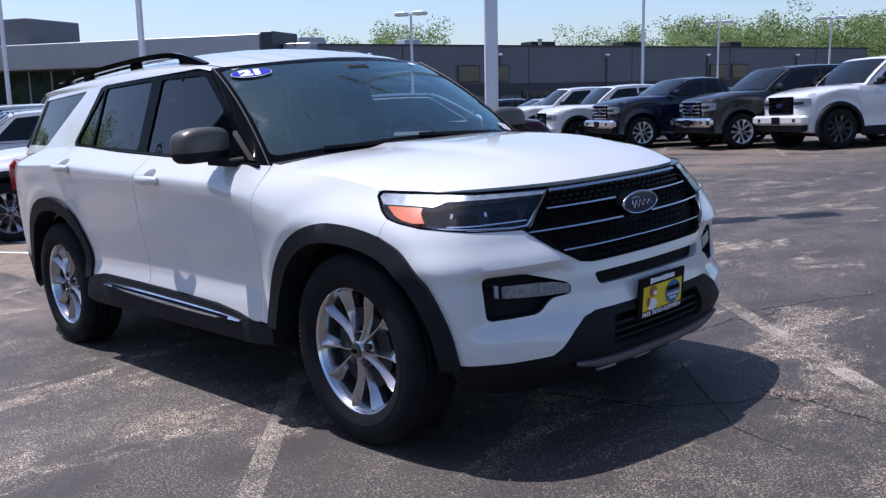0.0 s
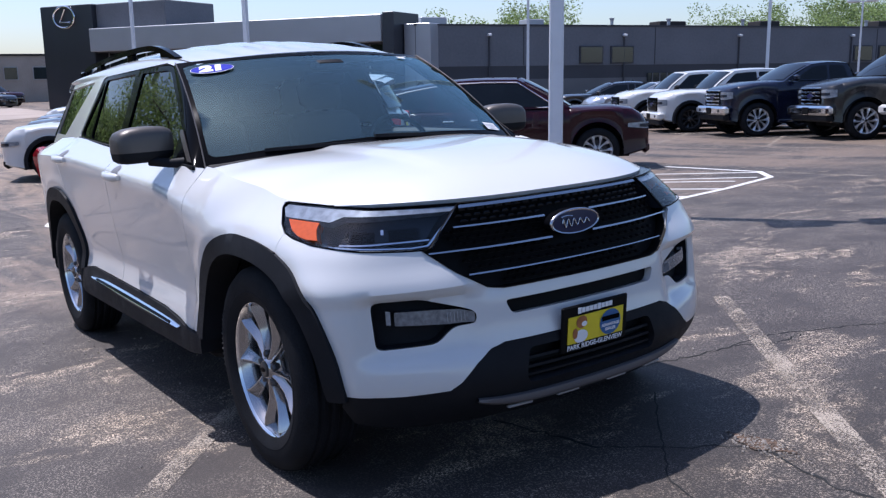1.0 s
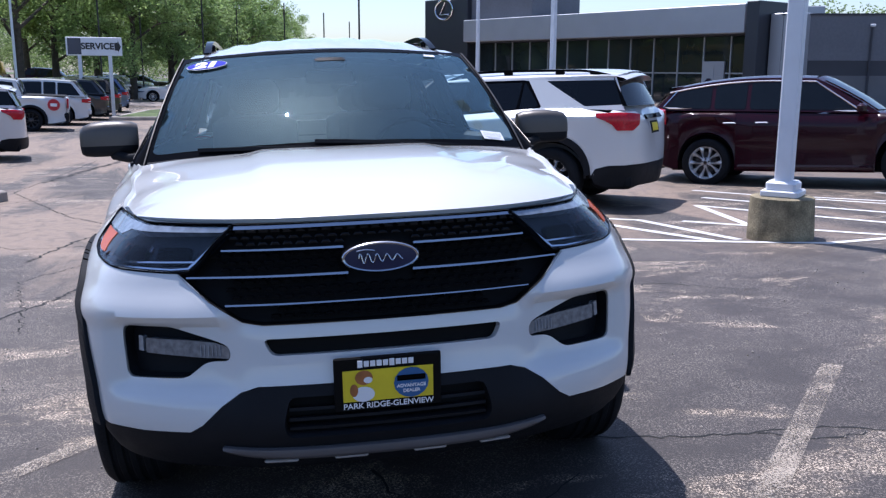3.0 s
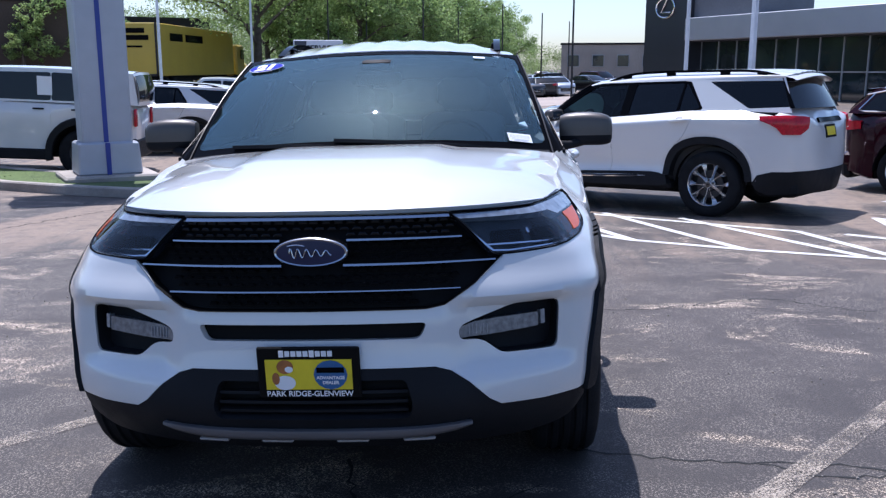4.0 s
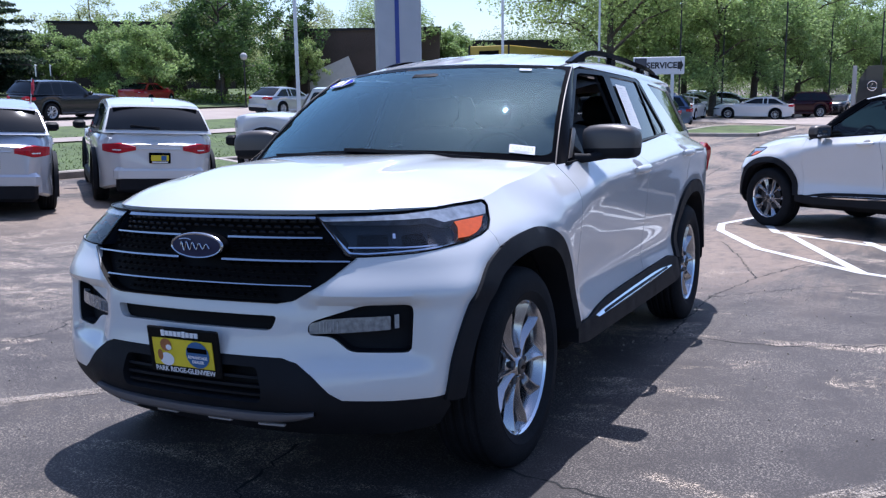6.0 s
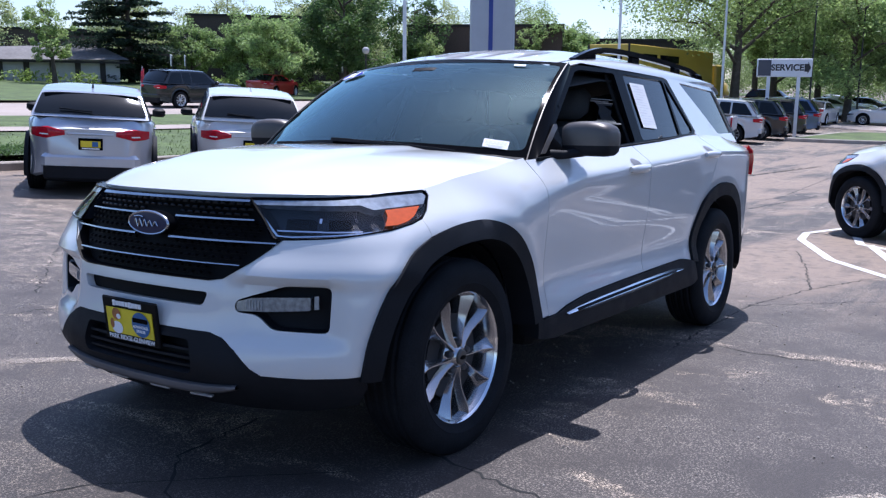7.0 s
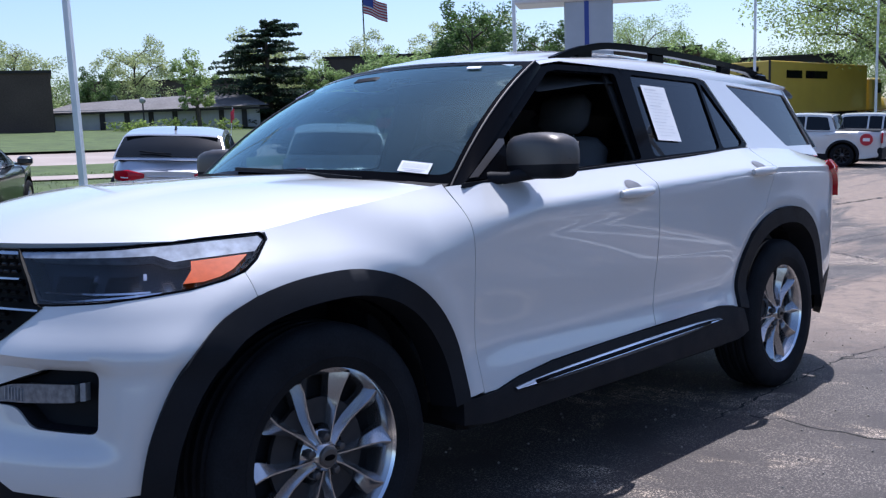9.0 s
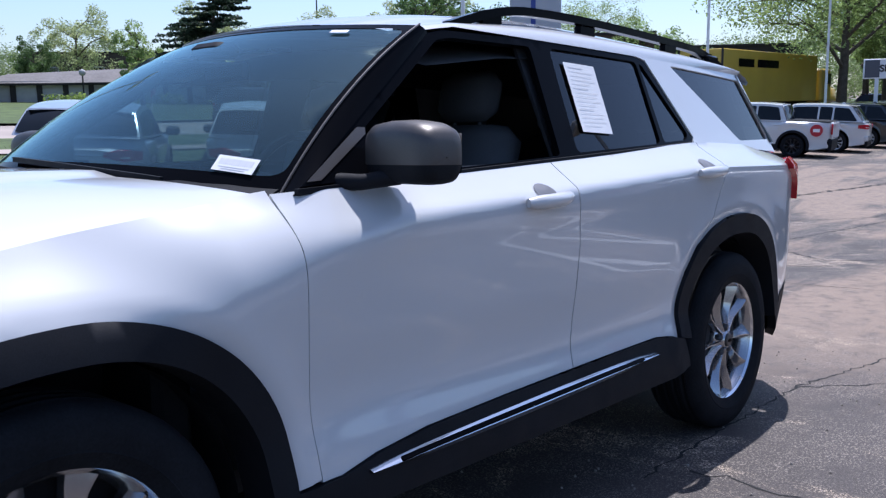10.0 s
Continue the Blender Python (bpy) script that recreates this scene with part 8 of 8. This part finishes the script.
# round sticker on the white pickup's bed, paper in the off-roader's window
st = thing("round_sticker", STICKER_TRUCK, "round red sticker on a white pickup bed", "sticker")
part("disc", Shape().lathe([(0.0, 0.0), (0.19, 0.0), (0.19, 0.006), (0.0, 0.006)], 24, pose(-3.78, 0.93, 0.90)), REDSTICKER, st)
part("mark", Shape().box((-3.78, 0.938, 0.90), (0.2, 0.004, 0.10), bevel=0.001), WHITEDECAL, st)

bp = thing("window_paper", axle_pose((-12.38, -9.92), -79, True, 0, 0.86), "white sheet in the off-roader's side window", "paper")
part("sheet", Shape().box((-2.15, 0.912, 1.66), (0.26, 0.006, 0.34), pose(0, 0, 0), bevel=0.001), PAPER, bp)


# ---------------------------------------------------------------- trees
BARK = mat("tree_bark", (0.085, 0.068, 0.055), 0.95, vary=0.3, vscale=4, grain=0.3, gscale=30, bump=0.6, bscale=25)


def leaf_material(name, color):
    """Leaves that let some light through, each clump a little different."""
    m = bpy.data.materials.new(name)
    m.use_nodes = True
    nt = m.node_tree
    b = nt.nodes["Principled BSDF"]
    geo, hsv = nt.nodes.new("ShaderNodeNewGeometry"), nt.nodes.new("ShaderNodeMapRange")
    hsv.inputs["To Min"].default_value, hsv.inputs["To Max"].default_value = 0.55, 1.45
    mx = nt.nodes.new("ShaderNodeMix")
    mx.data_type, mx.blend_type = "RGBA", "MULTIPLY"
    mx.inputs["Factor"].default_value = 1
    mx.inputs[6].default_value = (*color, 1)
    nt.links.new(geo.outputs["Random Per Island"], hsv.inputs["Value"])
    nt.links.new(hsv.outputs[0], mx.inputs[7])
    nt.links.new(mx.outputs[2], b.inputs["Base Color"])
    b.inputs["Roughness"].default_value = 0.6
    tr, ms, out = nt.nodes.new("ShaderNodeBsdfTranslucent"), nt.nodes.new("ShaderNodeMixShader"), nt.nodes["Material Output"]
    nt.links.new(mx.outputs[2], tr.inputs[0])
    ms.inputs[0].default_value = 0.55
    nt.links.new(b.outputs[0], ms.inputs[1])
    nt.links.new(tr.outputs[0], ms.inputs[2])
    nt.links.new(ms.outputs[0], out.inputs[0])
    return m


LEAF_FRESH = leaf_material("fresh_leaves", (0.28, 0.37, 0.13))
LEAF_MID = leaf_material("mid_green_leaves", (0.26, 0.36, 0.13))
LEAF_DARK = leaf_material("dark_leaves", (0.085, 0.15, 0.045))
LEAF_PALE = leaf_material("pale_spring_leaves", (0.38, 0.43, 0.20))
NEEDLES = leaf_material("conifer_needles", (0.035, 0.06, 0.035))


def leaves(shape, rnd, c, r, n, size, flat=0.8):
    """n small leaves scattered through a clump of radius r round c."""
    for _ in range(n):
        v = Vector((rnd.gauss(0, 1), rnd.gauss(0, 1), rnd.gauss(0, 1)))
        v = v.normalized() * r * rnd.random() ** 0.45
        p = Vector(c) + Vector((v.x, v.y, v.z * flat))
        a, b = Vector((rnd.gauss(0, 1), rnd.gauss(0, 1), rnd.gauss(0, 0.7))).normalized(), Vector((rnd.gauss(0, 1), rnd.gauss(0, 1), rnd.gauss(0, 1)))
        b = a.cross(b).normalized()
        s = size * rnd.uniform(0.6, 1.3)
        k = len(shape.v)
        shape.v += [tuple(p - a * s), tuple(p + b * s * 0.45), tuple(p + a * s), tuple(p - b * s * 0.45)]
        shape.f.append((k, k + 1, k + 2, k + 3))


def tree(name, m, label, seed, height, spread, leaf, trunk_h=0.28, clumps=46, per=95, size=0.17, gaps=0.25, group="street trees", limbs=9):
    rnd = random.Random(seed)
    t = thing(name, m, label, "tree", group)
    wood, crown = Shape(), Shape()
    lean = Vector((rnd.uniform(-0.04, 0.04), rnd.uniform(-0.04, 0.04), 0))
    spine = [Vector((0, 0, 0)) + lean * height * k + Vector((rnd.uniform(-0.06, 0.06) * k, rnd.uniform(-0.06, 0.06) * k, height * 0.9 * k / 1.0)) for k in (0, 0.15, 0.35, 0.55, 0.75, 1.0)]
    r0 = height * 0.020 + 0.03
    wood.tube([tuple(p) for p in spine], [r0 * 1.25, r0, r0 * 0.8, r0 * 0.55, r0 * 0.32, r0 * 0.1], 8)
    ends = []
    for k in range(limbs):
        f = trunk_h + (0.92 - trunk_h) * (k + rnd.random() * 0.7) / limbs
        a = k * 2.4 + rnd.uniform(-0.4, 0.4)
        base = spine[0].lerp(spine[-1], f)
        reach = spread * (0.55 + 0.45 * math.sin(math.pi * min(1, (f - trunk_h) / (1 - trunk_h) * 0.8 + 0.18))) * rnd.uniform(0.75, 1.05)
        tip = base + Vector((math.cos(a) * reach, math.sin(a) * reach, reach * rnd.uniform(0.15, 0.65)))
        mid = base.lerp(tip, 0.5) + Vector((0, 0, reach * 0.12))
        wood.tube([tuple(base), tuple(mid), tuple(tip)], [r0 * 0.42, r0 * 0.26, r0 * 0.06], 6)
        ends += [tip, mid.lerp(tip, 0.4), mid]
        for _ in range(2):
            sub = mid.lerp(tip, rnd.uniform(0, 0.6))
            st = sub + Vector((rnd.uniform(-1, 1), rnd.uniform(-1, 1), rnd.uniform(0.1, 0.9))) * reach * 0.4
            wood.tube([tuple(sub), tuple(st)], [r0 * 0.18, r0 * 0.05], 5)
            ends.append(st)
    ends.append(spine[-1])
    for k in range(clumps):
        e = ends[k % len(ends)]
        c = e + Vector((rnd.gauss(0, 1), rnd.gauss(0, 1), rnd.gauss(0, 0.7))) * spread * gaps
        c.z = max(c.z, height * trunk_h * 0.9)
        leaves(crown, rnd, c, spread * rnd.uniform(0.16, 0.34), per, size)
    part("trunk", wood, BARK, t, smooth=60)
    part("crown", crown, leaf, t, recalc=False)
    return t


def put(src, x, y, yaw=0, k=1.0, label=""):
    c = copy_thing(src, pose(x, y, ground_z(x, y) - 0.05, 0, 0, yaw) @ Matrix.Diagonal((k, k, k, 1)))
    c.scale = (k, k, k)
    return tagged(c, label)


def stand(x, y, yaw=0):
    return pose(x, y, ground_z(x, y) - 0.05, 0, 0, yaw)


# the row along the neighbouring lot
locust = tree("tree", stand(-54.5, -14.8), "tall fresh-green tree with airy crown beside the car park", 3, 13.0, 6.3, LEAF_FRESH, 0.26, 130, 200, 0.115, 0.20, limbs=14)
maple = tree("tree", stand(-59, -9.0), "tall leafy green tree in a row beside the lot", 8, 10.0, 3.4, LEAF_MID, 0.22, 100, 190, 0.11, 0.20, limbs=12)
for x, y, k, yw in ((-63.5, -7.0, 1.05, 40), (-68.5, -6.0, 0.98, 200), (-73.5, -5.0, 1.05, 90), (-79, -3.4, 1.0, 10), (-85, -1.8, 0.98, 300), (-91, -0.5, 0.92, 60), (-98, 0.8, 0.88, 160), (-60.5, -14, 1.1, 77), (-67, -12.5, 1.08, 120), (-75, -12, 1.1, 210), (-106, 2, 0.85, 20)):
    put(maple, x, y, yw, k)
for x, y, k, yw in ((-72, -18.5, 0.85, 95), (-84, -8, 0.75, 240)):
    put(locust, x, y, yw, k)
# across the street
round_tree = tree("tree", stand(-43.0, -47.0), "rounded dark green tree across the street", 12, 4.9, 2.2, LEAF_MID, 0.16, 80, 170, 0.105, 0.22, "trees across the street")
dark_tree = tree("tree", stand(-43.2, -37.5), "dense dark tree across the street", 17, 8.4, 3.0, LEAF_DARK, 0.14, 90, 180, 0.115, 0.20, "trees across the street", limbs=11)
pale_tree = tree("tree", stand(-52, -60), "pale spring-green tree behind the buildings", 21, 7.2, 2.9, LEAF_PALE, 0.28, 70, 130, 0.105, 0.26, "trees across the street")
thin_tree = tree("tree", stand(-30.4, -50.6), "slender young pale-green tree", 26, 5.6, 1.2, LEAF_FRESH, 0.30, 80, 70, 0.09, 0.34, "trees across the street")
for src, x, y, k, yw in ((round_tree, -47.0, -47.5, 1.05, 100), (round_tree, -40.5, -49.5, 0.9, 220), (round_tree, -51, -44.5, 1.15, 20), (round_tree, -37, -37.5, 0.95, 310), (round_tree, -61.3, -34.9, 1.03, 70), (round_tree, -63, -30.3, 1.14, 160),
                      (dark_tree, -30.5, -66, 0.55, 40), (dark_tree, -52, -38, 0.9, 190), (dark_tree, -46.5, -40.5, 0.95, 280), (pale_tree, -47.5, -41, 1.0, 10), (pale_tree, -60, -56, 1.15, 130), (pale_tree, -44, -62, 1.0, 240), (pale_tree, -36, -70, 0.95, 80),
                      (pale_tree, -27, -72, 0.9, 180), (pale_tree, -56, -48, 1.1, 300), (pale_tree, -62, -44, 1.0, 60), (thin_tree, -50.7, -35.8, 0.85, 50), (thin_tree, -56.0, -31.2, 0.97, 110), (locust, -62, -36, 0.6, 210), (round_tree, -60, -30, 1.2, 250), (round_tree, -15, -53, 0.5, 20), (round_tree, -64, -36, 1.2, 90)):
    put(src, x, y, yw, k)


def conifer(m, label, height, spread, seed):
    rnd = random.Random(seed)
    t = thing("conifer", m, label, "tree", "trees across the street")
    wood, crown = Shape(), Shape()
    wood.tube([(0, 0, 0), (0.1, 0, height * 0.5), (0, 0, height)], [0.28, 0.18, 0.03], 8)
    z = height * 0.08
    while z < height * 0.97:
        f = 1 - z / height
        for k in range(6):
            a = rnd.uniform(0, math.tau)
            reach = spread * (0.14 + 0.80 * f ** 0.5 * min(1, 0.35 + z / height * 2.2)) * rnd.uniform(0.5, 1.12)
            tip = Vector((math.cos(a) * reach, math.sin(a) * reach, z - reach * 0.06 + rnd.uniform(-0.1, 0.25)))
            wood.tube([(0, 0, z), tuple(tip)], [0.05, 0.012], 5)
            for i in range(6):
                c = Vector((0, 0, z)).lerp(tip, 0.25 + 0.15 * i)
                leaves(crown, rnd, c, 0.28 + 0.34 * f, 44, 0.13, 0.35)
        z += height * 0.045
    part("trunk", wood, BARK, t, smooth=60)
    part("crown", crown, NEEDLES, t, recalc=False)
    return t


conifer(stand(-37.6, -52.6), "broad dark conifer beside a low building", 8.0, 5.6, 4)
small_con = conifer(pose(-17.5, 88, 0.0), "dark spruce behind the grey building", 9.5, 2.2, 9)

# woods behind everything, and shrubs at the buildings' feet
woods = Shape()
rw = random.Random(77)
for az0, az1, dist, n, hgt in ((110, 124, 92, 44, 9.0), (124.5, 129, 95, 12, 8.0), (129, 137, 100, 8, 5.6), (138, 142.5, 82, 9, 8.0), (104, 110, 84, 14, 8.6), (144, 147, 78, 5, 6.6), (-138, -108, 118, 44, 5.6), (-158, -136, 100, 40, 5.8), (-176, -150, 112, 40, 7.6), (176, 186, 130, 12, 6.5), (-112, -95, 95, 16, 7.5)):
    for k in range(n):
        a = radians(az0 + (az1 - az0) * (k + rw.random()) / n)
        d = dist * rw.uniform(0.9, 1.15)
        x, y = 2.5 + d * math.cos(a), d * math.sin(a)
        top = hgt * rw.uniform(0.72, 1.12)
        for _ in range(22):
            c = (x + rw.gauss(0, 1.7), y + rw.gauss(0, 1.7), ground_z(x, y) + top * rw.uniform(0.25, 1.0) - 0.8)
            leaves(woods, rw, c, rw.uniform(0.9, 1.7), 120, 0.135)
tagged(part("far_woods", woods, leaf_material("far_leaves", (0.20, 0.27, 0.10)), recalc=False), "distant spring-green woods behind the buildings", "woods", kind="stuff")
shr = Shape()
for x0, y0, x1, y1, n in ((-36.5, -46.5, -47.5, -42.5, 30), (-34.5, -49.2, -26, -53, 18), (-48, -22.5, -54, -17.5, 22), (-55.5, -17, -74, -15.5, 26), (-44.5, -34.5, -40.5, -38.5, 14)):
    for k in range(n):
        f = rw.random()
        x, y = x0 + (x1 - x0) * f + rw.gauss(0, 0.5), y0 + (y1 - y0) * f + rw.gauss(0, 0.5)
        leaves(shr, rw, (x, y, ground_z(x, y) + 0.45), rw.uniform(0.4, 0.9), 55, 0.13, 0.7)
tagged(part("shrubs", shr, leaf_material("shrub_leaves", (0.20, 0.28, 0.07)), recalc=False), "low shrubs at the feet of buildings", "shrubs", kind="stuff")
bed = Shape()
for _ in range(900):
    x, y = rw.uniform(-9.1, -1.2), rw.uniform(-14.4, -12.85)
    leaves(bed, rw, (x, y, ground_z(x, y) + 0.24), rw.uniform(0.08, 0.16), 22, 0.026, 0.6)
tagged(part("ground_cover", bed, LEAF_DARK, recalc=False), "low dark ground cover behind the kerb", "shrubs", kind="stuff")
